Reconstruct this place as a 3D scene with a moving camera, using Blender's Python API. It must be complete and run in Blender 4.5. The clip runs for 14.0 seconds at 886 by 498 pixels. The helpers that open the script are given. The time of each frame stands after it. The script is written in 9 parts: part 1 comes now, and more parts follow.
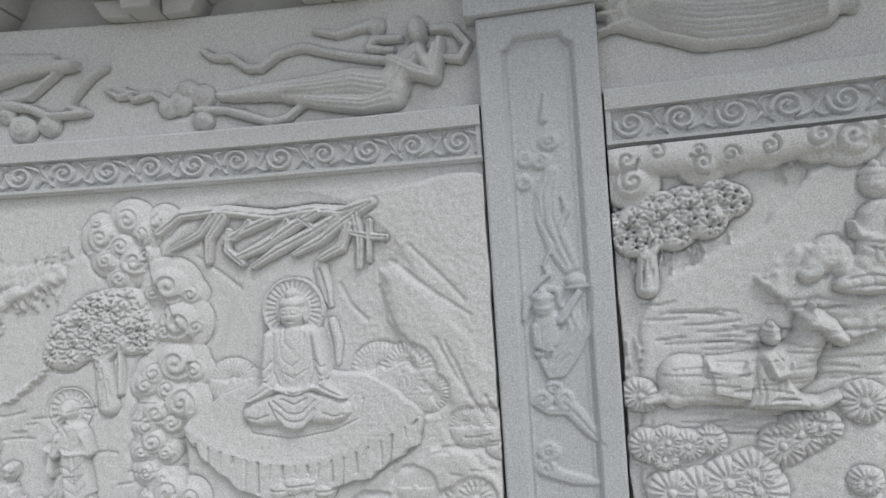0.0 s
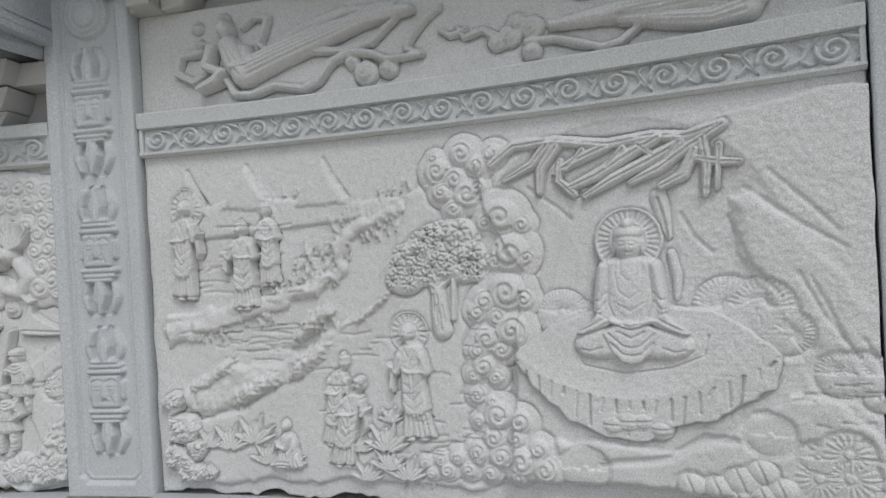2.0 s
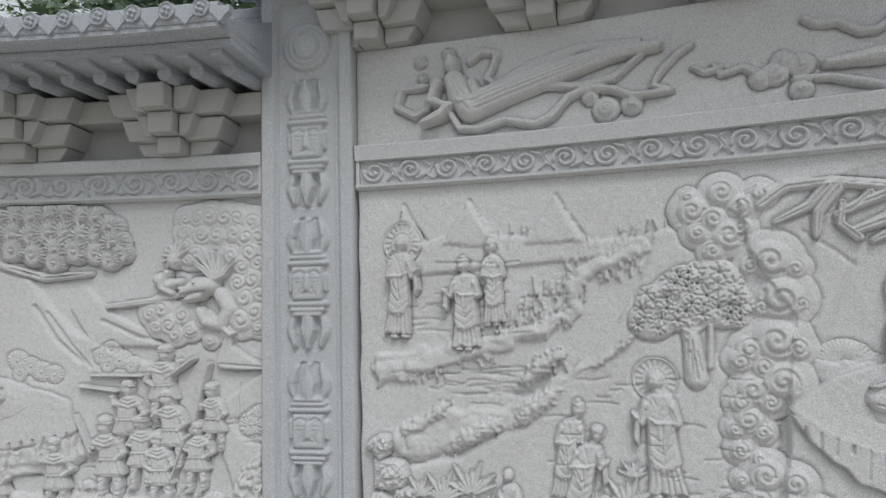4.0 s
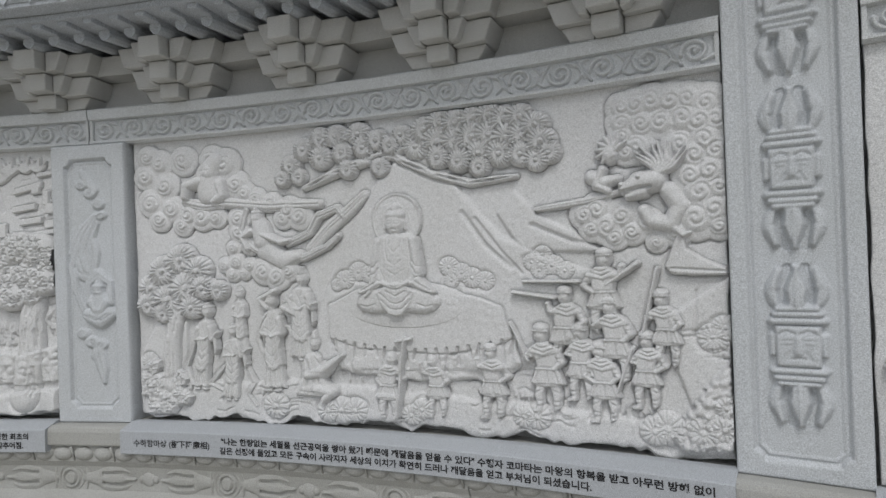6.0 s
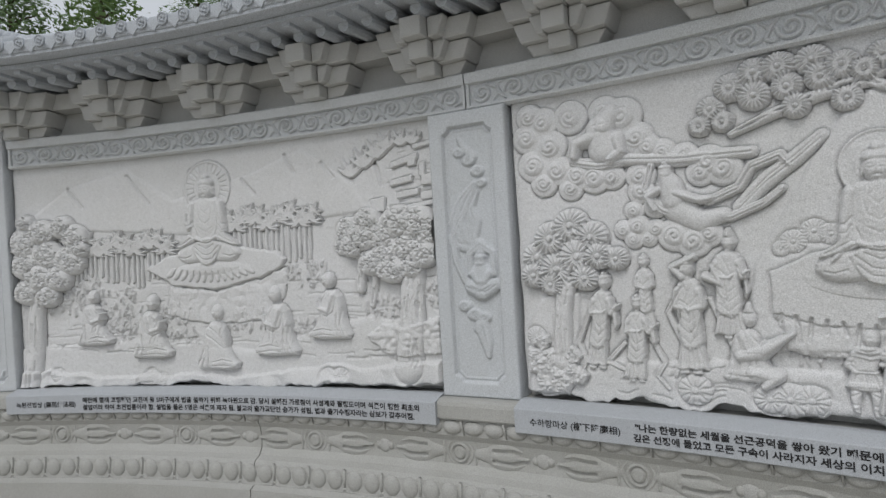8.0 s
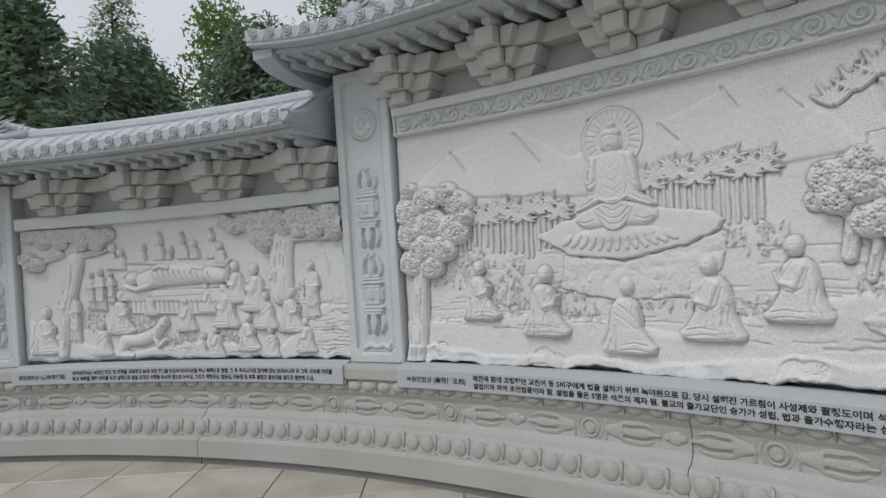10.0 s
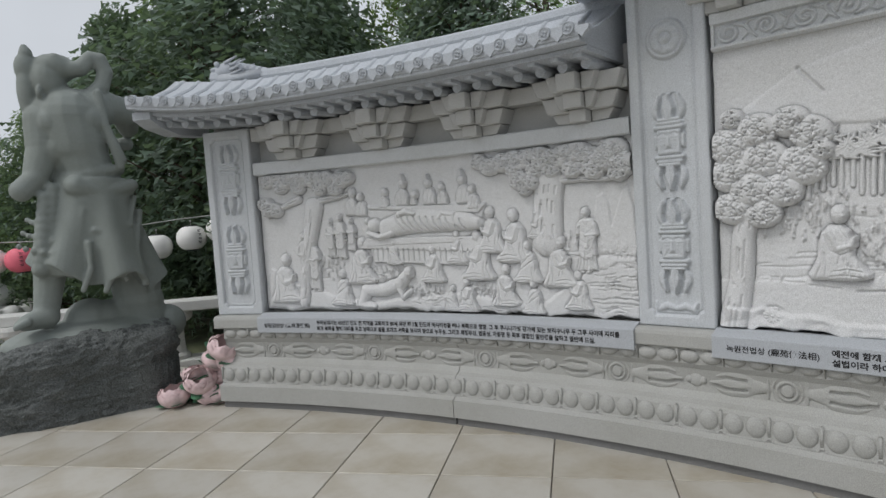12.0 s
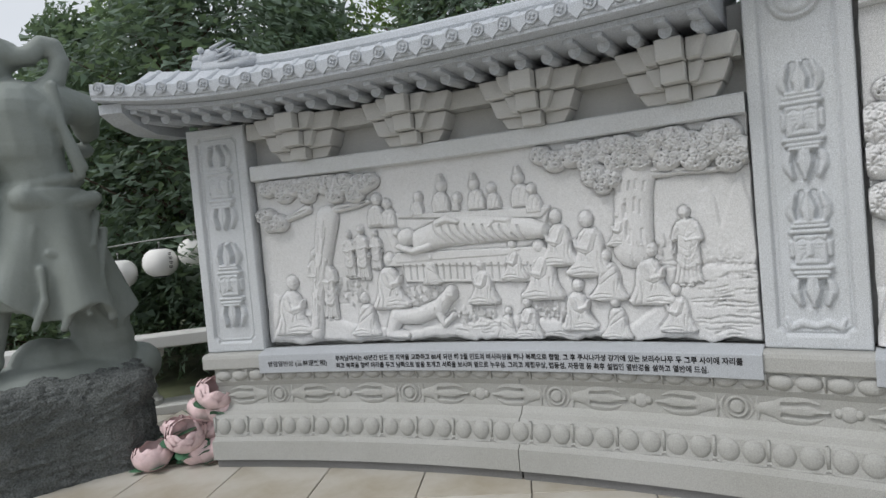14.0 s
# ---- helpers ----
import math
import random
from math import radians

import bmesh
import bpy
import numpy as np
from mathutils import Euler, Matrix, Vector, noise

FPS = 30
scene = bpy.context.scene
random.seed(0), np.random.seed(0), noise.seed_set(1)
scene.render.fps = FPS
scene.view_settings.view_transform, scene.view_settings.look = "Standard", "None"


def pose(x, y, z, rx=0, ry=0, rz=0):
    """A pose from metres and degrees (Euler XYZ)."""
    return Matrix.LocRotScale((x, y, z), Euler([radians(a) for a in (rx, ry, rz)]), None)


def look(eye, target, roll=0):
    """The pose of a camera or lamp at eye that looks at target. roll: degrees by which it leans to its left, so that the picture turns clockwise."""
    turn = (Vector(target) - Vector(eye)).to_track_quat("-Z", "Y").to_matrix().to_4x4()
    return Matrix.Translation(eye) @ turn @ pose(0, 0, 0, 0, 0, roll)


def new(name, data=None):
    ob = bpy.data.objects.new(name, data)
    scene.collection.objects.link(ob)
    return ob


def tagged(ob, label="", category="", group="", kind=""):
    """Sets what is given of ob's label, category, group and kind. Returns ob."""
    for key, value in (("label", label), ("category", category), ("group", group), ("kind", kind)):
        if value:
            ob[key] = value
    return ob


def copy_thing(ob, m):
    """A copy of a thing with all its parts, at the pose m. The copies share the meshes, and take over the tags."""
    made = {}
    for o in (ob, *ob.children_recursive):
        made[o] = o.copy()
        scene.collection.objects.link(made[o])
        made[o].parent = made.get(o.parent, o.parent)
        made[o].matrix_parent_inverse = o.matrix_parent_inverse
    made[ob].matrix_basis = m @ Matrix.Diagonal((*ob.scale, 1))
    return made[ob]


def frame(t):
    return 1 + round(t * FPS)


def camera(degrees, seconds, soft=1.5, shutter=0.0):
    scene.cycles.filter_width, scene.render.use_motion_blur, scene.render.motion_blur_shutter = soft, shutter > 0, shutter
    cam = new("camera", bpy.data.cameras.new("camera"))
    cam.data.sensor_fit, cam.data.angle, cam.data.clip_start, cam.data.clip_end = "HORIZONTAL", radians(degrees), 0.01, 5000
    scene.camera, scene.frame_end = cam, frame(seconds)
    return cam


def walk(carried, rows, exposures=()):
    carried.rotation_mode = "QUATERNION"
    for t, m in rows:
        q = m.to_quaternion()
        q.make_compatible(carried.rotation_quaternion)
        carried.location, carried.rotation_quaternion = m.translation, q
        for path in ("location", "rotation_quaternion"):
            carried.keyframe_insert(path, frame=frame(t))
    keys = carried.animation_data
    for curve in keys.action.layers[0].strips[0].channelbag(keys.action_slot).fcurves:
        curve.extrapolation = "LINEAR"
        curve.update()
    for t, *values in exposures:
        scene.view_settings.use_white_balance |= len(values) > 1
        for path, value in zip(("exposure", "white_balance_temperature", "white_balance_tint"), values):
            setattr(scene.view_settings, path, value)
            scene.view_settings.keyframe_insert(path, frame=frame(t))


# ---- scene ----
cam = camera(70.5, 14.0)
PATH = [
    (0, (1.865, 0.024, 1.822), (2.131, 2.006, 1.848), -3.8),
    (0.5, (1.867, 0.097, 1.751), (1.965, 2.093, 1.817), -5.6),
    (1, (1.756, 0.199, 1.69), (1.603, 2.193, 1.637), -0.8),
    (1.5, (1.539, 0.139, 1.681), (1.353, 2.126, 1.549), 0.6),
    (2, (1.401, 0.081, 1.695), (1.042, 2.049, 1.683), -3.1),
    (2.2, (1.343, 0.089, 1.686), (0.935, 2.047, 1.666), -1.4),
    (4.3, (0.405, 0.019, 1.693), (-0.023, 1.966, 1.848), -1.5),
    (4.5, (0.287, 0.032, 1.674), (-0.285, 1.946, 1.781), -2.8),
    (5, (0.096, 0.151, 1.623), (-0.894, 1.887, 1.701), -4.4),
    (5.5, (-0.151, 0.101, 1.52), (-1.197, 1.805, 1.561), 0.2),
    (6, (-0.341, 0.034, 1.513), (-1.441, 1.704, 1.522), -2.1),
    (6.5, (-0.555, -0.025, 1.469), (-1.773, 1.561, 1.443), -2.2),
    (7, (-0.815, -0.046, 1.464), (-2.099, 1.487, 1.476), -4.7),
    (7.5, (-1.036, -0.119, 1.433), (-2.479, 1.266, 1.464), -1.8),
    (8, (-1.272, -0.295, 1.458), (-2.849, 0.934, 1.453), -3.5),
    (8.5, (-1.545, -0.387, 1.481), (-3.376, 0.412, 1.39), -5.3),
    (8.7, (-1.655, -0.43, 1.436), (-3.531, 0.263, 1.379), -4.8),
    (10.8, (-2.635, -1.079, 1.379), (-4.606, -0.746, 1.454), -3.2),
    (11, (-2.722, -1.166, 1.451), (-4.713, -0.983, 1.513), -3.0),
    (11.5, (-2.879, -1.418, 1.394), (-4.879, -1.383, 1.359), -3.9),
    (12, (-3.024, -1.622, 1.435), (-5.016, -1.494, 1.303), -3.9),
    (12.5, (-3.261, -1.715, 1.326), (-5.254, -1.841, 1.225), -5.4),
    (13, (-3.42, -1.865, 1.298), (-5.419, -1.808, 1.254), -4.0),
    (13.5, (-3.633, -2.035, 1.347), (-5.602, -1.687, 1.291), -6.1),
    (14, (-3.846, -2.132, 1.384), (-5.824, -1.846, 1.313), -5.2),
]
walk(cam, [(t, look(e, g, r)) for t, e, g, r in PATH], [(0.0, -0.08), (1.5, -0.16), (2.2, -0.18), (5.0, -0.27), (8.5, -0.26), (11.0, -0.12), (12.0, -0.21), (12.5, -0.10), (13.2, -0.13), (14.0, 0.06)])

# ---- daylight: a bright overcast sky with a broad soft sun ----
world = bpy.data.worlds.new("overcast_sky")
scene.world = world
world.use_nodes = True
wn, wl = world.node_tree.nodes, world.node_tree.links
wn.clear()
sky = wn.new("ShaderNodeTexSky")
sky.sky_type, sky.sun_disc = "NISHITA", False
sky.sun_elevation, sky.sun_rotation = radians(52), radians(154)
sky.air_density, sky.dust_density, sky.ozone_density = 1.0, 6.0, 1.0
soften = wn.new("ShaderNodeHueSaturation")
soften.inputs["Saturation"].default_value = 0.12
# low overcast haze: thin uneven cloud lifts the sky towards white
cloud = wn.new("ShaderNodeTexNoise")
cloud.inputs["Scale"].default_value = 2.2
cloud.inputs["Detail"].default_value = 6
ramp = wn.new("ShaderNodeMapRange")
ramp.inputs["From Min"].default_value, ramp.inputs["From Max"].default_value = 0.3, 0.7
ramp.inputs["To Min"].default_value, ramp.inputs["To Max"].default_value = 0.90, 1.06
mul = wn.new("ShaderNodeVectorMath")
mul.operation = "SCALE"
back = wn.new("ShaderNodeBackground")
back.inputs["Strength"].default_value = 0.100
# the closed cloud layer: an even, faintly cool white over the clear sky
layer = wn.new("ShaderNodeMix")
layer.data_type = "RGBA"
layer.inputs[0].default_value = 0.72
layer.inputs[7].default_value = (8.55, 9.1, 9.9, 1)
wout = wn.new("ShaderNodeOutputWorld")
wl.new(sky.outputs[0], soften.inputs["Color"])
wl.new(cloud.outputs[0], ramp.inputs["Value"])
wl.new(soften.outputs[0], layer.inputs[6])
wl.new(layer.outputs[2], mul.inputs[0])
wl.new(ramp.outputs[0], mul.inputs["Scale"])
wl.new(mul.outputs[0], back.inputs["Color"])
wl.new(back.outputs[0], wout.inputs["Surface"])
sun_data = bpy.data.lights.new("sun", "SUN")
sun_data.energy, sun_data.angle, sun_data.color = 1.3, radians(20), (1.0, 0.98, 0.96)
sun = new("sun", sun_data)
sun.matrix_world = look((0, 0, 0), (-0.27, 0.55, -0.79))

# ---- materials ----
def base_mat(name, rough=0.75, metal=0.0):
    m = bpy.data.materials.new(name)
    m.use_nodes = True
    b = m.node_tree.nodes["Principled BSDF"]
    b.inputs["Roughness"].default_value, b.inputs["Metallic"].default_value = rough, metal
    return m, m.node_tree.nodes, m.node_tree.links, b


def stone(name, color, speck=0.18, stain=0.12, bump=0.25, rough=0.8, grain=330.0, stain_tint=(0.8, 0.8, 0.76), vary=0.0, pits=0.0):
    """Granite: fine speckle, larger soft stains, a bush-hammered relief."""
    m, n, l, b = base_mat(name, rough)
    tc = n.new("ShaderNodeTexCoord")
    fine = n.new("ShaderNodeTexNoise")
    fine.inputs["Scale"].default_value, fine.inputs["Detail"].default_value = grain, 3
    big = n.new("ShaderNodeTexNoise")
    big.inputs["Scale"].default_value, big.inputs["Detail"].default_value, big.inputs["Roughness"].default_value = 1.7, 7, 0.62
    mid = n.new("ShaderNodeTexNoise")
    mid.inputs["Scale"].default_value, mid.inputs["Detail"].default_value = 60, 4
    for node in (fine, big, mid):
        l.new(tc.outputs["Object"], node.inputs["Vector"])
    r1 = n.new("ShaderNodeMapRange")
    r1.inputs["From Min"].default_value, r1.inputs["From Max"].default_value = 0.3, 0.7
    r1.inputs["To Min"].default_value, r1.inputs["To Max"].default_value = 1 - speck, 1 + speck
    l.new(fine.outputs[0], r1.inputs["Value"])
    rgb = n.new("ShaderNodeVectorMath")
    rgb.operation = "SCALE"
    rgb.inputs[0].default_value = color
    l.new(r1.outputs[0], rgb.inputs["Scale"])
    r2 = n.new("ShaderNodeMapRange")
    r2.inputs["From Min"].default_value, r2.inputs["From Max"].default_value = 0.42, 0.72
    r2.inputs["To Min"].default_value, r2.inputs["To Max"].default_value = 0.0, stain * 3.0
    l.new(big.outputs[0], r2.inputs["Value"])
    mix = n.new("ShaderNodeMix")
    mix.data_type, mix.blend_type = "RGBA", "MULTIPLY"
    mix.inputs[7].default_value = (*stain_tint, 1)
    l.new(r2.outputs[0], mix.inputs[0])
    l.new(rgb.outputs[0], mix.inputs[6])
    last = mix.outputs[2]
    if vary:
        info = n.new("ShaderNodeObjectInfo")
        r3 = n.new("ShaderNodeMapRange")
        r3.inputs["To Min"].default_value, r3.inputs["To Max"].default_value = 1 - vary, 1 + vary
        l.new(info.outputs["Random"], r3.inputs["Value"])
        sc = n.new("ShaderNodeVectorMath")
        sc.operation = "SCALE"
        l.new(last, sc.inputs[0])
        l.new(r3.outputs[0], sc.inputs["Scale"])
        last = sc.outputs[0]
    l.new(last, b.inputs["Base Color"])
    add = n.new("ShaderNodeMath")
    add.operation = "MULTIPLY_ADD"
    add.inputs[1].default_value = 0.6 + pits
    l.new(mid.outputs[0], add.inputs[0])
    l.new(fine.outputs[0], add.inputs[2])
    bm_ = n.new("ShaderNodeBump")
    bm_.inputs["Strength"].default_value, bm_.inputs["Distance"].default_value = bump, 0.004 + 0.01 * pits
    l.new(add.outputs[0], bm_.inputs["Height"])
    l.new(bm_.outputs[0], b.inputs["Normal"])
    return m


def plain(name, color, rough=0.6, vary=0.12, scale=40.0, bump=0.1, metal=0.0, random_tint=0.0):
    m, n, l, b = base_mat(name, rough, metal)
    tc = n.new("ShaderNodeTexCoord")
    no = n.new("ShaderNodeTexNoise")
    no.inputs["Scale"].default_value, no.inputs["Detail"].default_value = scale, 4
    l.new(tc.outputs["Object"], no.inputs["Vector"])
    r = n.new("ShaderNodeMapRange")
    r.inputs["From Min"].default_value, r.inputs["From Max"].default_value = 0.3, 0.7
    r.inputs["To Min"].default_value, r.inputs["To Max"].default_value = 1 - vary, 1 + vary
    l.new(no.outputs[0], r.inputs["Value"])
    s = n.new("ShaderNodeVectorMath")
    s.operation = "SCALE"
    s.inputs[0].default_value = color
    l.new(r.outputs[0], s.inputs["Scale"])
    last = s.outputs[0]
    if random_tint:
        g = n.new("ShaderNodeNewGeometry")
        r3 = n.new("ShaderNodeMapRange")
        r3.inputs["To Min"].default_value, r3.inputs["To Max"].default_value = 1 - random_tint, 1 + random_tint
        l.new(g.outputs["Random Per Island"], r3.inputs["Value"])
        s2 = n.new("ShaderNodeVectorMath")
        s2.operation = "SCALE"
        l.new(last, s2.inputs[0])
        l.new(r3.outputs[0], s2.inputs["Scale"])
        last = s2.outputs[0]
    l.new(last, b.inputs["Base Color"])
    if bump:
        bp = n.new("ShaderNodeBump")
        bp.inputs["Strength"].default_value, bp.inputs["Distance"].default_value = bump, 0.004
        l.new(no.outputs[0], bp.inputs["Height"])
        l.new(bp.outputs[0], b.inputs["Normal"])
    return m


PANEL = stone("panel_granite", (0.625, 0.627, 0.63), 0.26, 0.13, 0.45, 0.8, 260.0)
PILLAR = stone("pillar_granite", (0.52, 0.54, 0.56), 0.26, 0.14, 0.5, 0.8, 250.0)
BEAM = stone("beam_granite", (0.575, 0.59, 0.60), 0.24, 0.14, 0.45, 0.8, 250.0)
BRACKET = stone("bracket_granite", (0.50, 0.50, 0.49), 0.2, 0.2, 0.3)
ROOF = stone("roof_granite", (0.44, 0.465, 0.50), 0.28, 0.18, 0.6, 0.8, 190.0)
BASE = stone("base_granite", (0.385, 0.385, 0.368), 0.2, 0.2, 0.4, 0.8, 250.0)
PLATE = stone("plate_granite", (0.40, 0.42, 0.445), 0.25, 0.05, 0.15)
PLINTH = stone("plinth_granite", (0.20, 0.20, 0.20), 0.2, 0.3, 0.4)
STATUE = stone("statue_granite", (0.225, 0.25, 0.235), 0.2, 0.3, 0.25, 0.7)
ROCK = stone("rock_granite", (0.13, 0.14, 0.137), 0.45, 0.3, 0.9, 0.8, 90.0, (0.6, 0.62, 0.6), 0.0, 1.0)
PAVING = stone("paving_granite", (0.49, 0.468, 0.42), 0.07, 0.45, 0.12, 0.40, 260.0, (0.74, 0.69, 0.60), 0.06)
JOINT = plain("joint_mortar", (0.19, 0.175, 0.155), 0.9)
RAIL = stone("rail_granite", (0.58, 0.58, 0.56), 0.15, 0.1, 0.2)
WHITE_STONE = stone("white_statue_stone", (0.60, 0.60, 0.58), 0.12, 0.2, 0.2)
INK = plain("engraved_black_paint", (0.012, 0.012, 0.014), 0.55, 0.2, 200, 0)
LEAF = plain("leaf_green", (0.165, 0.245, 0.13), 0.5, 0.3, 3.0, 0, 0, 0.5)
LEAF_DARK = plain("needle_green", (0.12, 0.172, 0.128), 0.55, 0.3, 3.0, 0, 0, 0.5)
# thin leaves let part of the light through
for leaf_mat, tint in ((LEAF, (0.20, 0.30, 0.08, 1)), (LEAF_DARK, (0.16, 0.23, 0.11, 1))):
    nt = leaf_mat.node_tree
    thin = nt.nodes.new("ShaderNodeBsdfTranslucent")
    thin.inputs["Color"].default_value = tint
    both = nt.nodes.new("ShaderNodeMixShader")
    both.inputs[0].default_value = 0.4
    nt.links.new(nt.nodes["Principled BSDF"].outputs[0], both.inputs[1])
    nt.links.new(thin.outputs[0], both.inputs[2])
    nt.links.new(both.outputs[0], nt.nodes["Material Output"].inputs["Surface"])
BARK = plain("bark", (0.10, 0.075, 0.055), 0.9, 0.3, 25, 0.6)
SOIL = plain("ground_soil", (0.10, 0.11, 0.06), 0.95, 0.4, 2.5, 0.5)
PAPER_W = plain("lantern_white", (0.80, 0.79, 0.77), 0.6, 0.04, 8, 0.05)
PAPER_P = plain("lantern_pink", (0.80, 0.16, 0.22), 0.6, 0.06, 8, 0.05)
PAPER_O = plain("lantern_orange", (0.80, 0.30, 0.05), 0.6, 0.06, 8, 0.05)
PAPER_Y = plain("lantern_cream", (0.72, 0.62, 0.38), 0.6, 0.06, 8, 0.05)
PETAL = plain("lotus_petal_pink", (0.77, 0.58, 0.585), 0.6, 0.18, 14, 0.1, 0, 0.18)
LOTUS_LEAF = plain("lotus_leaf_green", (0.06, 0.16, 0.09), 0.5, 0.3, 10, 0.1)
WIRE = plain("cable_grey", (0.35, 0.35, 0.34), 0.5, 0.05, 10, 0)
POST = plain("dark_post_paint", (0.035, 0.04, 0.045), 0.5, 0.1, 20, 0.1)

# ---- the curved wall: centre, radius, and how things are laid on it ----
CX, CY, R = -0.297, -5.817, 8.30


def at(th, d, z):
    """A point at th degrees round the wall's centre, d metres in front of the wall's face."""
    a, r = radians(th), R - d
    return (CX + r * math.cos(a), CY + r * math.sin(a), z)


def on_wall(th, d=0.0, z=0.0):
    """A pose on the wall: x to the right along it, y into it, z up."""
    a = radians(th)
    m = Matrix(((math.sin(a), math.cos(a), 0, 0), (-math.cos(a), math.sin(a), 0, 0), (0, 0, 1, 0), (0, 0, 0, 1)))
    m.translation = at(th, d, z)
    return m


def mesh_ob(name, verts, faces, mat, parent=None, label="", smooth=False, fix=True):
    me = bpy.data.meshes.new(name)
    me.from_pydata([tuple(v) for v in verts], [], faces)
    if fix:
        bm = bmesh.new()
        bm.from_mesh(me)
        bmesh.ops.recalc_face_normals(bm, faces=bm.faces)
        bm.to_mesh(me)
        bm.free()
    if smooth:
        me.polygons.foreach_set("use_smooth", [True] * len(me.polygons))
    me.materials.append(mat)
    ob = new(name, me)
    if parent:
        ob.parent = parent
    if label:
        ob["label"] = label
    return ob


def part(name, bm, mat, parent=None, label="", smooth=False, m=None):
    me = bpy.data.meshes.new(name)
    bmesh.ops.recalc_face_normals(bm, faces=bm.faces)
    bm.to_mesh(me)
    bm.free()
    if smooth:
        me.polygons.foreach_set("use_smooth", [True] * len(me.polygons))
    me.materials.append(mat)
    ob = new(name, me)
    if parent:
        ob.parent = parent
    if m:
        ob.matrix_basis = m
    if label:
        ob["label"] = label
    return ob


def again(ob, m, parent=None, name=None):
    """Another piece on the same mesh."""
    o = new(name or ob.name.split(".")[0], ob.data)
    o.parent = parent or ob.parent
    o.matrix_basis = m
    return o


def thing(name, label, category, group="", kind="", m=None):
    e = new(name)
    if m:
        e.matrix_basis = m
    return tagged(e, label, category, group, kind)


def sweep(name, prof, th0, th1, mat, parent=None, label="", step=0.75, lift=None):
    """A closed profile of (d, z) carried along the wall from th0 down to th1."""
    n = max(2, int(abs(th0 - th1) / step) + 1)
    k = len(prof)
    verts, faces = [], []
    for i in range(n):
        th = th0 + (th1 - th0) * i / (n - 1)
        dz = lift(th) if lift else 0.0
        verts += [at(th, d, z + dz) for d, z in prof]
    for i in range(n - 1):
        for j in range(k):
            a, b = i * k + j, i * k + (j + 1) % k
            faces.append((a, b, b + k, a + k))
    faces += [tuple(range(k)), tuple(range((n - 1) * k, n * k))]
    return mesh_ob(name, verts, faces, mat, parent, label)


def bevel_box(x0, x1, y0, y1, z0, z1, bev=0.004, seg=1, bm=None):
    bm = bm or bmesh.new()
    r = bmesh.ops.create_cube(bm, size=1.0)
    vs = r["verts"]
    bmesh.ops.transform(bm, matrix=Matrix.Translation(((x0 + x1) / 2, (y0 + y1) / 2, (z0 + z1) / 2)) @ Matrix.Diagonal((x1 - x0, y1 - y0, z1 - z0, 1)), verts=vs)
    if bev:
        es = list({e for v in vs for e in v.link_edges})
        bmesh.ops.bevel(bm, geom=es, offset=bev, segments=seg, affect="EDGES")
    return bm


def ball(bm, c, r, seg=10, rings=7, stretch=(1, 1, 1)):
    m = Matrix.Translation(c) @ Matrix.Diagonal((*stretch, 1))
    return bmesh.ops.create_uvsphere(bm, u_segments=seg, v_segments=rings, radius=r, matrix=m)["verts"]


def tube(bm, a, b, r0, r1=None, seg=10):
    a, b = Vector(a), Vector(b)
    q = (b - a).to_track_quat("Z", "Y").to_matrix().to_4x4()
    return bmesh.ops.create_cone(bm, cap_ends=True, segments=seg, radius1=r0, radius2=r1 if r1 is not None else r0, depth=(b - a).length,
                                 matrix=Matrix.Translation((a + b) / 2) @ q)["verts"]


# ---- carving: raised relief on a fine grid, in metres along (u) and up (v) a slab ----
RNG = np.random.default_rng(7)


def soft_noise(shape, cells, seed):
    g = np.random.default_rng(seed)
    ny, nx = max(2, int(cells * shape[0] / max(shape)) + 2), max(2, int(cells * shape[1] / max(shape)) + 2)
    t = g.random((ny, nx)) * 2 - 1
    y, x = np.linspace(0, ny - 1.001, shape[0]), np.linspace(0, nx - 1.001, shape[1])
    yi, xi = y.astype(int), x.astype(int)
    fy, fx = (y - yi)[:, None], (x - xi)[None, :]
    fy, fx = fy * fy * (3 - 2 * fy), fx * fx * (3 - 2 * fx)
    a, b = t[yi][:, xi], t[yi][:, xi + 1]
    c, d = t[yi + 1][:, xi], t[yi + 1][:, xi + 1]
    return (a * (1 - fx) + b * fx) * (1 - fy) + (c * (1 - fx) + d * fx) * fy


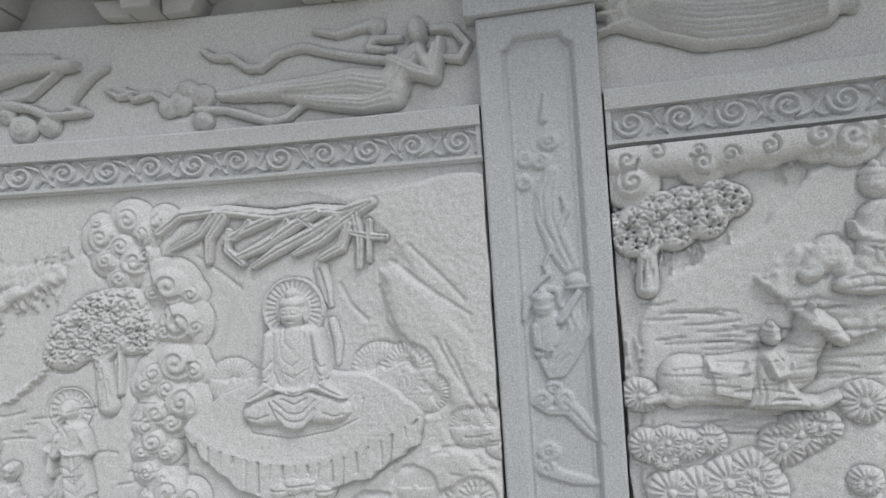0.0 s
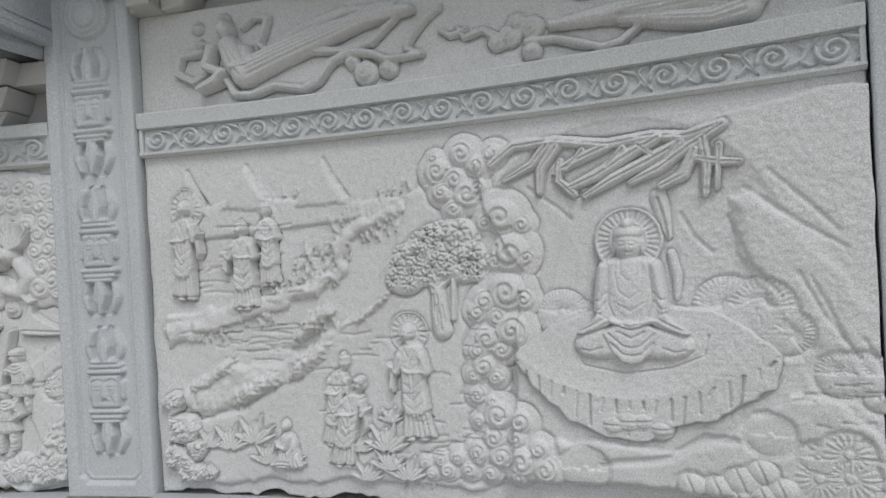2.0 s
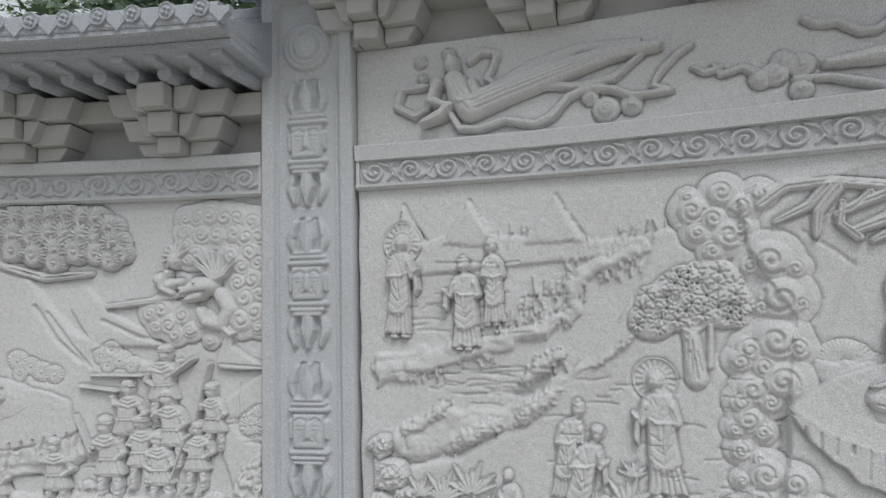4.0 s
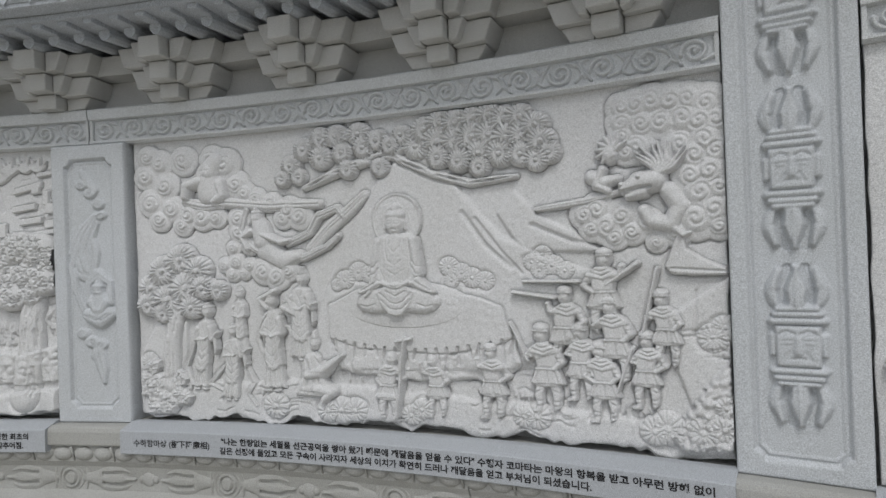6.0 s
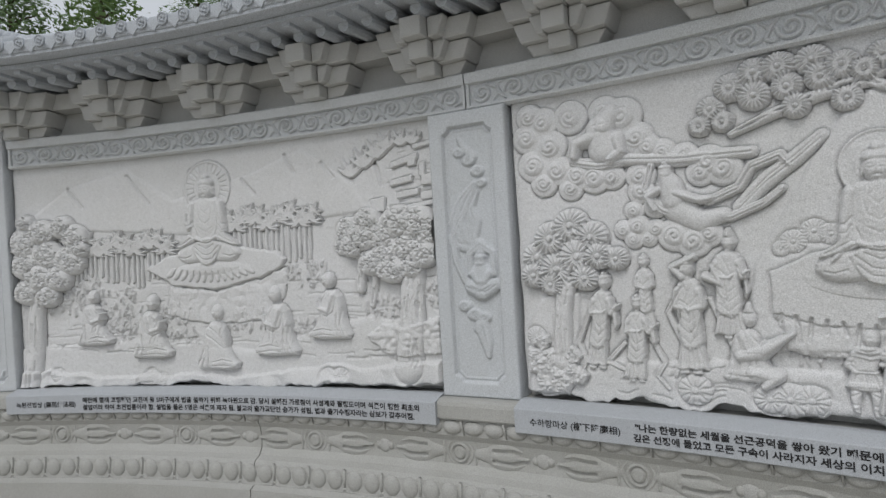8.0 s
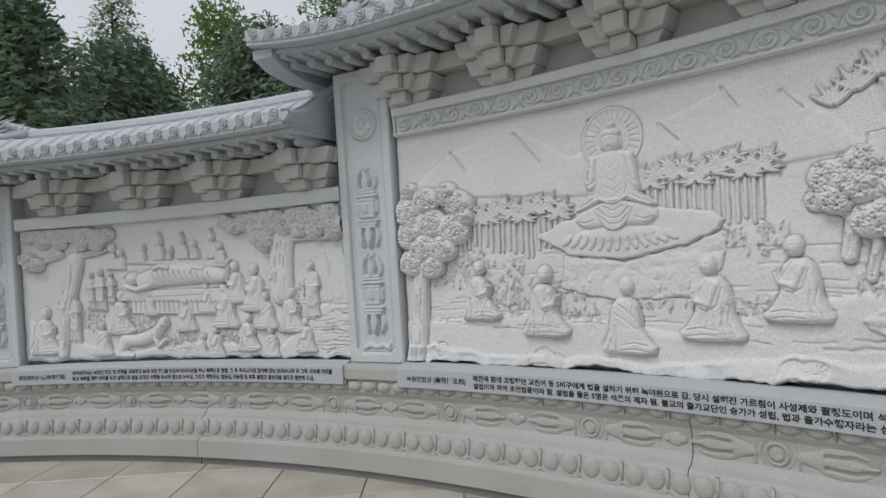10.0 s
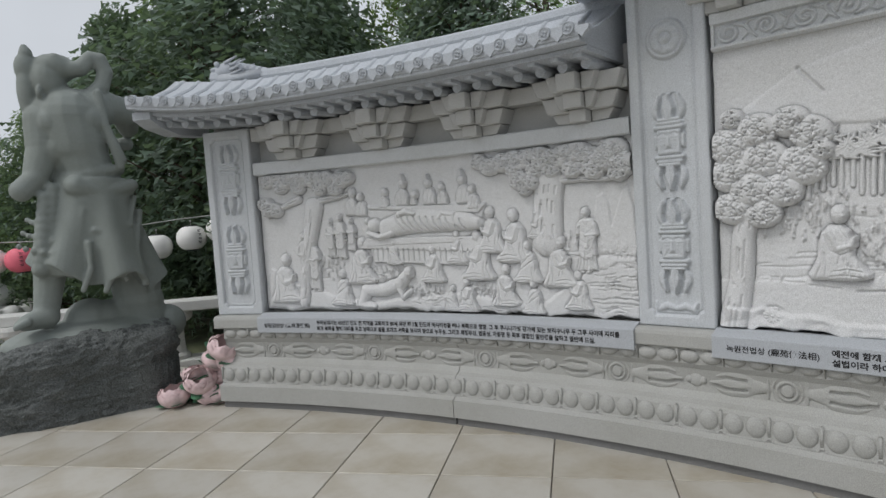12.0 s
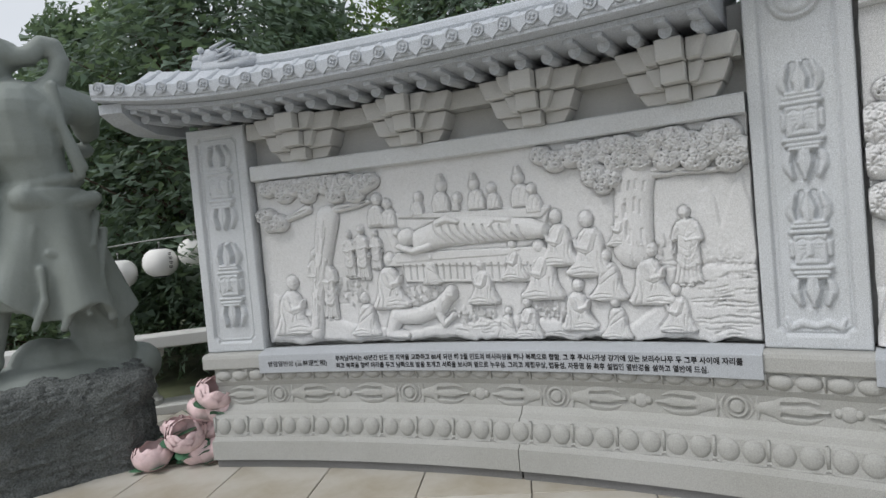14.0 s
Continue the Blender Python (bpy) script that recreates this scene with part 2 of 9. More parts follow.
class Carve:
    def __init__(s, u0, v0, u1, v1, step=0.004, ground=0.0):
        s.u = np.linspace(u0, u1, max(3, int((u1 - u0) / step) + 1))
        s.v = np.linspace(v0, v1, max(3, int((v1 - v0) / step) + 1))
        s.h = np.full((len(s.v), len(s.u)), float(ground))

    def win(s, u0, v0, u1, v1):
        a, b = np.searchsorted(s.u, u0), np.searchsorted(s.u, u1)
        c, d = np.searchsorted(s.v, v0), np.searchsorted(s.v, v1)
        if a >= b or c >= d:
            return None
        sl = (slice(c, d), slice(a, b))
        return sl, s.u[None, a:b], s.v[c:d, None]

    def top(s, sl, h, ok):
        w = s.h[sl]
        s.h[sl] = np.where(ok, np.maximum(w, h), w)

    def dome(s, u, v, ru, rv=None, h=0.02, a=0.0, base=0.0, pw=0.5):
        rv = rv or ru
        k = max(ru, rv)
        w = s.win(u - k, v - k, u + k, v + k)
        if not w:
            return s
        sl, U, V = w
        c, n = math.cos(radians(a)), math.sin(radians(a))
        x, y = (U - u) * c + (V - v) * n, -(U - u) * n + (V - v) * c
        q = (x / ru) ** 2 + (y / rv) ** 2
        s.top(sl, base + h * np.clip(1 - q, 0, 1) ** pw, q < 1)
        return s

    def limb(s, pts, h=0.02, base=0.0, pw=0.5):
        """A rounded strand through points (u, v, radius)."""
        for (u0, v0, r0), (u1, v1, r1) in zip(pts, pts[1:]):
            k = max(r0, r1)
            w = s.win(min(u0, u1) - k, min(v0, v1) - k, max(u0, u1) + k, max(v0, v1) + k)
            if not w:
                continue
            sl, U, V = w
            du, dv = u1 - u0, v1 - v0
            t = np.clip(((U - u0) * du + (V - v0) * dv) / (du * du + dv * dv + 1e-9), 0, 1)
            r = r0 + (r1 - r0) * t
            q = ((U - u0 - t * du) ** 2 + (V - v0 - t * dv) ** 2) / (r * r)
            s.top(sl, base + h * np.clip(1 - q, 0, 1) ** pw, q < 1)
        return s

    def cut(s, pts, w=0.004, depth=0.006):
        """A chiselled groove through points (u, v)."""
        w, depth = max(w, 0.0048), depth * 1.45
        us, vs = [q[0] for q in pts], [q[1] for q in pts]
        g = s.win(min(us) - w, min(vs) - w, max(us) + w, max(vs) + w)
        if not g:
            return s
        sl, U, V = g
        best = np.zeros(s.h[sl].shape)
        for (u0, v0), (u1, v1) in zip(pts, pts[1:]):
            du, dv = u1 - u0, v1 - v0
            t = np.clip(((U - u0) * du + (V - v0) * dv) / (du * du + dv * dv + 1e-9), 0, 1)
            q = ((U - u0 - t * du) ** 2 + (V - v0 - t * dv) ** 2) / (w * w)
            best = np.maximum(best, np.clip(1 - q, 0, 1))
        s.h[sl] -= np.minimum(depth * best, np.maximum(s.h[sl] * 0.75, depth * 0.85 * best))
        return s

    def ring(s, u, v, r, w, h=0.006, base=0.0):
        k = r + w
        g = s.win(u - k, v - k, u + k, v + k)
        if g:
            sl, U, V = g
            q = np.abs(np.hypot(U - u, V - v) - r) / w
            s.top(sl, base + h * np.sqrt(np.clip(1 - q * q, 0, 1)), q < 1)
        return s

    def swirl(s, u, v, r, turns=1.6, w=None, depth=0.01, a=0.0, hand=1):
        n = 22
        pts = []
        for i in range(n):
            f = i / (n - 1)
            ang = radians(a) + hand * f * turns * 2 * math.pi
            pts.append((u + r * (1 - 0.86 * f) * math.cos(ang), v + r * (1 - 0.86 * f) * math.sin(ang)))
        return s.cut(pts, w or r * 0.17, depth)

    def puff(s, u, v, r, h=0.045, a=0.0, hand=1):
        """A curled cloud ball."""
        s.dome(u, v, r * 1.5, r * 1.42, h * 0.55, 0, 0, 0.3)
        s.dome(u, v, r * 1.06, r * 1.02, h, 0, 0, 0.5)
        return s.swirl(u, v, r * 0.66, 1.25, r * 0.13, h * 0.15, a, hand)

    def tuft(s, u, v, r, n=11, h=0.035, a0=0, a1=360, base=0.0):
        """A fan of needles or leaves on a cushion."""
        s.dome(u, v, r, r * 0.92, h, 0, base, 0.3)
        n = int(n * 1.35)
        for i in range(n):
            a = radians(a0 + (a1 - a0) * (i + 0.5) / n)
            s.cut([(u + 0.20 * r * math.cos(a), v + 0.20 * r * math.sin(a)), (u + 1.02 * r * math.cos(a), v + 1.02 * r * math.sin(a))], max(0.0045, r * 0.075), h * 0.17)
        return s

    def blades(s, u, v, r, n=9, a0=20, a1=160, h=0.018, wid=0.09, base=0.0):
        """Grass or leaf blades spreading from a root."""
        for i in range(n):
            a = radians(a0 + (a1 - a0) * (i + 0.5) / n)
            k = r * (0.75 + 0.25 * math.sin(i * 2.4))
            s.limb([(u + 0.1 * r * math.cos(a), v + 0.1 * r * math.sin(a), r * wid * 0.6), (u + 0.6 * k * math.cos(a), v + 0.6 * k * math.sin(a), r * wid), (u + k * math.cos(a), v + k * math.sin(a), r * wid * 0.3)], h, base)
        return s

    def poly(s, pts, h=0.02, edge=0.02, base=0.0, slope=(0.0, 0.0), pw=0.5, rough=0.0, seed=1, facet=0.0):
        """A raised patch with a rounded edge; slope leans its face along u and v."""
        edge *= 0.5
        us, vs = [p[0] for p in pts], [p[1] for p in pts]
        g = s.win(min(us), min(vs), max(us), max(vs))
        if not g:
            return s
        sl, U, V = g
        U, V = np.broadcast_arrays(U, V)
        if rough:
            U = U + rough * soft_noise(U.shape, 26, seed)
            V = V + rough * soft_noise(U.shape, 26, seed + 1)
        inside, dist = np.zeros(U.shape, bool), np.full(U.shape, 9.0)
        for (u0, v0), (u1, v1) in zip(pts, pts[1:] + pts[:1]):
            cond = (v0 > V) != (v1 > V)
            inside ^= cond & (U < (u1 - u0) * (V - v0) / (v1 - v0 + 1e-12) + u0)
            du, dv = u1 - u0, v1 - v0
            t = np.clip(((U - u0) * du + (V - v0) * dv) / (du * du + dv * dv + 1e-9), 0, 1)
            dist = np.minimum(dist, np.hypot(U - u0 - t * du, V - v0 - t * dv))
        q = np.clip(dist / edge, 0, 1)
        lean = slope[0] * (U - (us[0])) + slope[1] * (V - min(vs))
        body = base + (h + lean) * (1 - (1 - q) ** 2) ** pw
        if facet:
            body = body + facet * (np.abs(soft_noise(U.shape, 12, seed + 5)) * 1.5 - 0.4 + 0.5 * np.abs(soft_noise(U.shape, 30, seed + 6))) * q
        s.top(sl, body, inside)
        return s

    def hammer(s, amp=0.002, cells=90, seed=3, where=None):
        nz = soft_noise(s.h.shape, cells, seed) * amp
        s.h += nz if where is None else np.where(s.h > where, nz, 0)
        return s


def slab_mesh(name, c, th0, z0, d0, mat, parent=None, label="", floor=None, back=None, ragged=0.0, seed=5, level=0.0):
    """Turns a carving into a mesh on the wall. floor: leave out what lies at or under it; back: close the sides to that depth."""
    ny, nx = c.h.shape
    U, V = np.meshgrid(c.u, c.v)
    h = c.h.copy()
    if ragged:
        wu, wv = c.u[-1] - c.u[0], c.v[-1] - c.v[0]
        e = [soft_noise((1, nx), 24, seed)[0], soft_noise((1, nx), 20, seed + 1)[0], soft_noise((1, ny), 14, seed + 2)[0], soft_noise((1, ny), 14, seed + 3)[0]]
        fv, fu = (V - c.v[0]) / wv, (U - c.u[0]) / wu
        fine = soft_noise((1, nx), 90, seed + 7)[0]
        V = V + ragged * ((1 - fv) ** 6 * (e[0][None, :] * 0.75 + 0.3 * fine[None, :] + 0.2))
        U = U + ragged * 0.16 * ((1 - fu) ** 10 * (1 + e[2][:, None]) - fu ** 10 * (1 + e[3][:, None]))
    ang = np.radians(th0) - U / R
    rr = R - (d0 + h)
    co = np.stack([CX + rr * np.cos(ang), CY + rr * np.sin(ang), z0 + V], -1).reshape(-1, 3)
    idx = np.arange(ny * nx).reshape(ny, nx)
    quads = np.stack([idx[:-1, :-1], idx[:-1, 1:], idx[1:, 1:], idx[1:, :-1]], -1).reshape(-1, 4)
    if floor is not None:
        keep = (h > floor).reshape(-1)
        quads = quads[keep[quads].any(1)]
        low = ~keep
        used = np.zeros(ny * nx, bool)
        used[quads.reshape(-1)] = True
        rim = used & low
        ra = ang.reshape(-1)[rim]
        rb = R - (d0 + level)
        co[rim, 0], co[rim, 1] = CX + rb * np.cos(ra), CY + rb * np.sin(ra)
        new_id = np.cumsum(used) - 1
        co, quads = co[used], new_id[quads]
    elif back is not None:
        loop = np.concatenate([idx[0, :-1], idx[:-1, -1], idx[-1, :0:-1], idx[:0:-1, 0]])
        base_n = len(co)
        a = ang.reshape(-1)[loop]
        rb = R - back
        rim = np.stack([CX + rb * np.cos(a), CY + rb * np.sin(a), co[loop, 2]], -1)
        co = np.concatenate([co, rim])
        k = np.arange(len(loop))
        k2 = (k + 1) % len(loop)
        quads = np.concatenate([quads, np.stack([loop[k2], loop[k], base_n + k, base_n + k2], -1)])
    me = bpy.data.meshes.new(name)
    me.vertices.add(len(co))
    me.vertices.foreach_set("co", co.astype(np.float32).reshape(-1))
    me.loops.add(len(quads) * 4)
    me.loops.foreach_set("vertex_index", quads.astype(np.int32).reshape(-1))
    me.polygons.add(len(quads))
    me.polygons.foreach_set("loop_start", np.arange(0, len(quads) * 4, 4, dtype=np.int32))
    me.polygons.foreach_set("use_smooth", np.ones(len(quads), bool))
    me.update(calc_edges=True)
    me.materials.append(mat)
    ob = new(name, me)
    if parent:
        ob.parent = parent
    if label:
        ob["label"] = label
    return ob


# ---- bays: left and right edge, foot and head of each panel ----
BAY = {"E": (158.05, 138.25, 0.72, 1.77), "D": (135.3, 115.35, 0.72, 2.13), "C": (112.35, 92.9, 0.72, 2.13), "B": (90.1, 71.75, 0.72, 2.13), "A": (69.1, 50.5, 0.72, 2.13)}



# ---- caption plates with engraved lines ----
def engrave(text, th0, u0, u1, z, size, parent, name, tilt=0.0):
    """Engraved black writing from u0 to u1 along a plate; z is its foot line."""
    cu = bpy.data.curves.new(name, "FONT")
    cu.body, cu.size, cu.resolution_u = text, size * 1.06, 2
    cu.offset = 0.0006 if name == "title" else 0.0011
    tmp = new("tmp", cu)
    bpy.context.view_layer.update()
    me = bpy.data.meshes.new_from_object(tmp)
    bpy.data.objects.remove(tmp)
    bpy.data.curves.remove(cu)
    n = len(me.vertices)
    co = np.zeros(n * 3, np.float32)
    me.vertices.foreach_get("co", co)
    co = co.reshape(-1, 3)
    x0, x1 = co[:, 0].min(), co[:, 0].max()
    u = u0 + (co[:, 0] - x0) / (x1 - x0) * (u1 - u0)
    ang = np.radians(th0) - u / R
    rr = R - 0.1475
    out = np.stack([CX + rr * np.cos(ang), CY + rr * np.sin(ang), z + co[:, 1]], -1).astype(np.float32)
    me.vertices.foreach_set("co", out.reshape(-1))
    me.update()
    me.materials.clear()
    me.materials.append(INK)
    ob = new(name, me)
    ob.parent = parent
    return ob


def plate(key, lines):
    a, b = BAY[key][:2]
    e = thing("caption_plate", "grey granite caption plate with engraved black writing", "sign", "caption plates")
    sweep("plate_body", [(0.10, 0.574), (0.142, 0.574), (0.1455, 0.578), (0.1455, 0.686), (0.141, 0.691), (0.06, 0.713), (0.02, 0.713), (0.02, 0.702), (0.10, 0.701)], a + 0.02, b - 0.02, PLATE, e)
    for text, u0, u1, z, size, name in lines:
        engrave(text, a, u0, u1, z, size, e, name)
    return e


plate("C", [("수하항마상 (樹下降魔相)", 0.075, 0.50, 0.618, 0.036, "title"),
            ("\"나는 한량없는 세월을 선근공덕을 쌓아 왔기 때문에 깨달음을 얻을 수 있다\" 수행자 코마타는 마왕의 항복을 받고 아무런 방해 없이", 0.565, 2.755, 0.642, 0.034, "text_line"),
            ("깊은 선정에 들었고 모든 구속이 사라지자 세상의 이치가 확연히 드러나 깨달음을 얻고 부처님이 되셨습니다.", 0.555, 2.32, 0.598, 0.034, "text_line")])
plate("B", [("설산수도상 (雪山修道相)", 0.06, 0.45, 0.618, 0.036, "title"),
            ("고행림(苦行林)에서 고타마는 맹렬한 고행을 하기 시작, 부왕인 정반왕은 태자를 염려하여 다섯 사람을 보냈는데 이들", 0.50, 2.42, 0.642, 0.034, "text_line"),
            ("수행자가 되어 고행을 닦음. \"道를 이루지 않고는 결단코 이 자리에서 일어나지 않겠다\"는 결심", 0.50, 2.02, 0.598, 0.034, "text_line")])
plate("D", [("녹원전법상 (鹿苑傳法相)", 0.07, 0.49, 0.618, 0.036, "title"),
            ("예전에 함께 고행했던 교진여 등 5비구에게 법을 설하기 위해 녹야원으로 감. 당시 설해진 가르침이 사성제와 팔정도이며 석존이 행한 최초의", 0.54, 2.80, 0.642, 0.034, "text_line"),
            ("설법이라 하여 초전법륜이라 함. 설법을 들은 5명은 석존의 제자 됨. 불교의 출가교단인 승가가 성립, 법과 출가수행자라는 삼보가 갖추어짐.", 0.54, 2.77, 0.598, 0.034, "text_line")])
plate("E", [("쌍림열반상 (雙林涅槃相)", 0.06, 0.47, 0.618, 0.036, "title"),
            ("부처님께서는 45년간 인도 전 지역을 교화하고 80세 되던 해 2월 인도의 바사리성을 떠나 북쪽으로 향함. 그 후 쿠시나가성 강가에 있는 보리수나무 두 그루 사이에 자리를", 0.53, 2.79, 0.642, 0.034, "text_line"),
            ("펴고 북쪽을 향해 머리를 두고 남쪽으로 발을 포개고 서쪽을 보시며 옆으로 누우심. 그리고 제행무상, 법등성, 자등명 등 최후 설법인 열반경을 설하고 열반에 드심.", 0.53, 2.64, 0.598, 0.034, "text_line")])
plate("A", [])

# ---- ground ----
ground = mesh_ob("ground", [(-400, -400, -0.03), (400, -400, -0.03), (400, 400, -0.03), (-400, 400, -0.03)], [(0, 1, 2, 3)], SOIL)
tagged(ground, "earth and grass ground running out to the horizon", "ground", kind="structure")

# ---- the wall: core, base courses, ledge ----
LEFT, RIGHT = 160.9, 46.0          # ends of the wall, degrees
core = thing("wall_curved", "curved light grey granite wall with carved bays", "wall", kind="structure")
for a, b, z in ((LEFT, 138.2, 2.30), (138.2, 92.9, 2.76), (92.9, RIGHT, 3.16)):
    sweep("core", [(-0.10, 0.0), (-0.10, z), (-0.45, z), (-0.45, 0.0)], a, b, BRACKET, core)
base = thing("wall_base", "pale granite base with bead courses and a carved frieze", "wall base", kind="structure")
SEAMS = (160.45, 146.6, 123.3, 100.0, 76.7, RIGHT)
for a, b in zip(SEAMS, SEAMS[1:]):
    g = 0.018
    # lowest course, a darker grey than the base block above it
    sweep("plinth", [(0.185, -0.02), (0.185, 0.050), (-0.3, 0.050), (-0.3, -0.02)], a - g - 0.05, b + g, PLINTH, base, "dark granite plinth")
    sweep("base_block", [(0.20, 0.050), (0.215, 0.056), (0.215, 0.172), (0.19, 0.182), (0.175, 0.19), (0.165, 0.30), (0.15, 0.32), (0.11, 0.335), (0.085, 0.37),
                         (0.078, 0.43), (0.088, 0.49), (0.105, 0.52), (0.105, 0.600), (-0.1, 0.600), (-0.1, 0.050)], a - g, b + g, BASE, base)
ledge = sweep("ledge", [(0.09, 0.602), (0.125, 0.606), (0.128, 0.612), (0.128, 0.672), (0.122, 0.690), (0.10, 0.700), (-0.1, 0.700), (-0.1, 0.602)], 160.9, RIGHT, BASE, base)

# bead course: pairs of round beads in shallow U frames
bm = bmesh.new()
for x in (-0.052, 0.052):
    ball(bm, (x, -0.166, 0.252), 0.049, 14, 10, (1.0, 0.46, 1.10))
beads = part("bead_pair", bm, BASE, base, smooth=True, m=Matrix())
bm = bmesh.new()
U = [(-0.112, 0.312), (-0.112, 0.215), (-0.104, 0.199), (-0.088, 0.191), (0.088, 0.191), (0.104, 0.199), (0.112, 0.215), (0.112, 0.312)]
for (x0, z0), (x1, z1) in zip(U, U[1:]):
    tube(bm, (x0, -0.170, z0), (x1, -0.170, z1), 0.0085, 0.0085, 8)
uframe = part("bead_frame", bm, BASE, base, smooth=True, m=Matrix())
bm = bmesh.new()
for x in (-0.056, 0.056):
    ball(bm, (x, -0.098, 0.560), 0.056, 14, 10, (1.0, 0.56, 0.66))
beads2 = part("upper_bead_pair", bm, BASE, base, smooth=True, m=Matrix())
bm = bmesh.new()
tube(bm, (0.112, -0.128, 0.598), (0.118, -0.105, 0.525), 0.006, 0.005, 8)
rib = part("bead_rib", bm, BASE, base, smooth=True, m=Matrix())
th, first = 123.16 + 1.585 * 23, True
while th > RIGHT:
    for ob in (beads, uframe, beads2, rib):
        if first:
            ob.matrix_basis = on_wall(th)
        else:
            again(ob, on_wall(th))
    first = False
    th -= 1.585


# frieze of the base: a vajra with a round boss, then three buttons
def vajra_frieze():
    c = Carve(-0.44, 0.335, 0.44, 0.52, 0.0052, -0.02)
    v = 0.430
    for sgn in (-1, 1):
        c.limb([(sgn * 0.10, v, 0.028), (sgn * 0.15, v, 0.046)], 0.022)
        c.limb([(sgn * 0.088, v + 0.05, 0.010), (sgn * 0.088, v - 0.05, 0.010)], 0.018)
        c.dome(sgn * 0.245, v, 0.115, 0.074, 0.026, 0, 0, 0.35)
        for off in (-0.030, 0.030):
            c.cut([(sgn * 0.19, v + off * 0.8), (sgn * 0.29, v + off), (sgn * 0.36, v + off * 0.4)], 0.010, 0.022)
        c.limb([(sgn * 0.17, v, 0.008), (sgn * 0.29, v, 0.012), (sgn * 0.37, v, 0.006)], 0.026)
        c.dome(sgn * 0.405, v, 0.022, 0.024, 0.022)
    c.dome(0, v, 0.078, 0.078, 0.024, 0, 0, 0.3)
    c.cut([(0.058 * math.cos(i * 0.3), v + 0.058 * math.sin(i * 0.3)) for i in range(23)], 0.007, 0.011)
    c.cut([(0.034 * math.cos(i * 0.3), v + 0.034 * math.sin(i * 0.3)) for i in range(23)], 0.006, 0.010)
    return c


fr = vajra_frieze()
th = 120.79 + 6.11 * 6
while th > RIGHT + 4:
    slab_mesh("vajra_carving", fr, th, 0.0, 0.072, BASE, base, floor=-0.002, level=-0.012)
    bm = bmesh.new()
    ball(bm, (0, -0.076, 0.430), 0.040, 12, 8, (1, 0.42, 1))
    part("button", bm, BASE, base, smooth=True, m=on_wall(th - 3.055))
    th -= 6.11


# ---- beams ----
def scroll_beam(name, a, b, z0, z1, plain_band, label):
    """A beam with a plain upper band and a running scroll below it."""
    top = thing(name, label, "beam", kind="structure")
    sweep("beam_body", [(0.020, z0), (0.036, z0 + 0.010), (0.036, z0 + 0.020), (0.014, z0 + 0.024), (0.014, z1 - plain_band - 0.006), (0.040, z1 - plain_band),
                        (0.045, z1 - 0.008), (0.036, z1), (-0.12, z1), (-0.12, z0)], a, b, BEAM, top)
    w, lo, hi = radians(a - b) * R, z0 + 0.024, z1 - plain_band - 0.002
    c = Carve(0.004, lo, w - 0.004, hi, 0.0042, -0.02)
    mid, rr = (lo + hi) / 2, (hi - lo) * 0.36
    n = max(2, round(w / ((hi - lo) * 1.62)))
    p = w / n
    for i in range(n):
        u, up = (i + 0.5) * p, 1 if i % 2 else -1
        n2 = 26
        pts = []
        for k in range(n2):
            f = k / (n2 - 1)
            ang = up * (math.pi * 1.05 - f * 1.45 * 2 * math.pi)
            r = rr * 1.22 * (1 - 0.74 * f)
            pts.append((u + r * math.cos(ang) * 1.1, mid + r * math.sin(ang), rr * (0.27 - 0.06 * f)))
        c.limb(pts, 0.024)
        c.dome(u, mid, rr * 0.26, rr * 0.26, 0.026)
        c.limb([(u + 0.6 * rr, mid - up * rr * 1.05, rr * 0.16), (u + p * 0.46, mid - up * rr * 0.55, rr * 0.30), (u + p * 0.58, mid + up * rr * 0.45, rr * 0.30), (u + p * 0.74, mid + up * rr * 1.15, rr * 0.14)], 0.024)
        c.limb([(u + p * 0.42, mid - up * rr * 0.6, rr * 0.22), (u + p * 0.60, mid - up * rr * 1.12, rr * 0.16), (u + p * 0.74, mid - up * rr * 1.0, rr * 0.08)], 0.022)
        c.limb([(u + p * 0.54, mid + up * rr * 0.3, rr * 0.22), (u + p * 0.36, mid + up * rr * 1.1, rr * 0.15)], 0.022)
        c.cut([(u + p * 0.42, mid - up * rr * 0.8), (u + p * 0.52, mid), (u + p * 0.66, mid + up * rr * 0.9)], 0.005, 0.009)
    slab_mesh("scroll_carving", c, a, 0.0, 0.008, BEAM, top, floor=0.0, level=0.0)
    # ribs that close the carved field at both ends
    for e in (a - 0.06, b + 0.06):
        bm = bevel_box(-0.008, 0.008, -0.032, 0.0, z0 + 0.02, z1 - plain_band, 0.002)
        part("end_rib", bm, BEAM, top, m=on_wall(e))
    return top


scroll_beam("beam_scroll", 135.2, 113.85, 2.13, 2.315, 0.055, "granite lintel carved with a running vine scroll")
scroll_beam("beam_scroll", 113.80, 92.95, 2.13, 2.315, 0.055, "granite lintel carved with a running vine scroll")
scroll_beam("beam_scroll", 90.05, 71.80, 2.13, 2.315, 0.065, "granite lintel carved with a running vine scroll under the flying figures")
scroll_beam("beam_scroll", 69.05, 50.5, 2.13, 2.315, 0.065, "granite lintel carved with a running vine scroll")
eb = thing("beam_plain", "plain narrow granite lintel above the last carved panel", "beam", kind="structure")
sweep("beam_body", [(0.03, 1.772), (0.042, 1.780), (0.042, 1.862), (0.034, 1.870), (-0.12, 1.870), (-0.12, 1.772)], 158.0, 138.3, BEAM, eb)


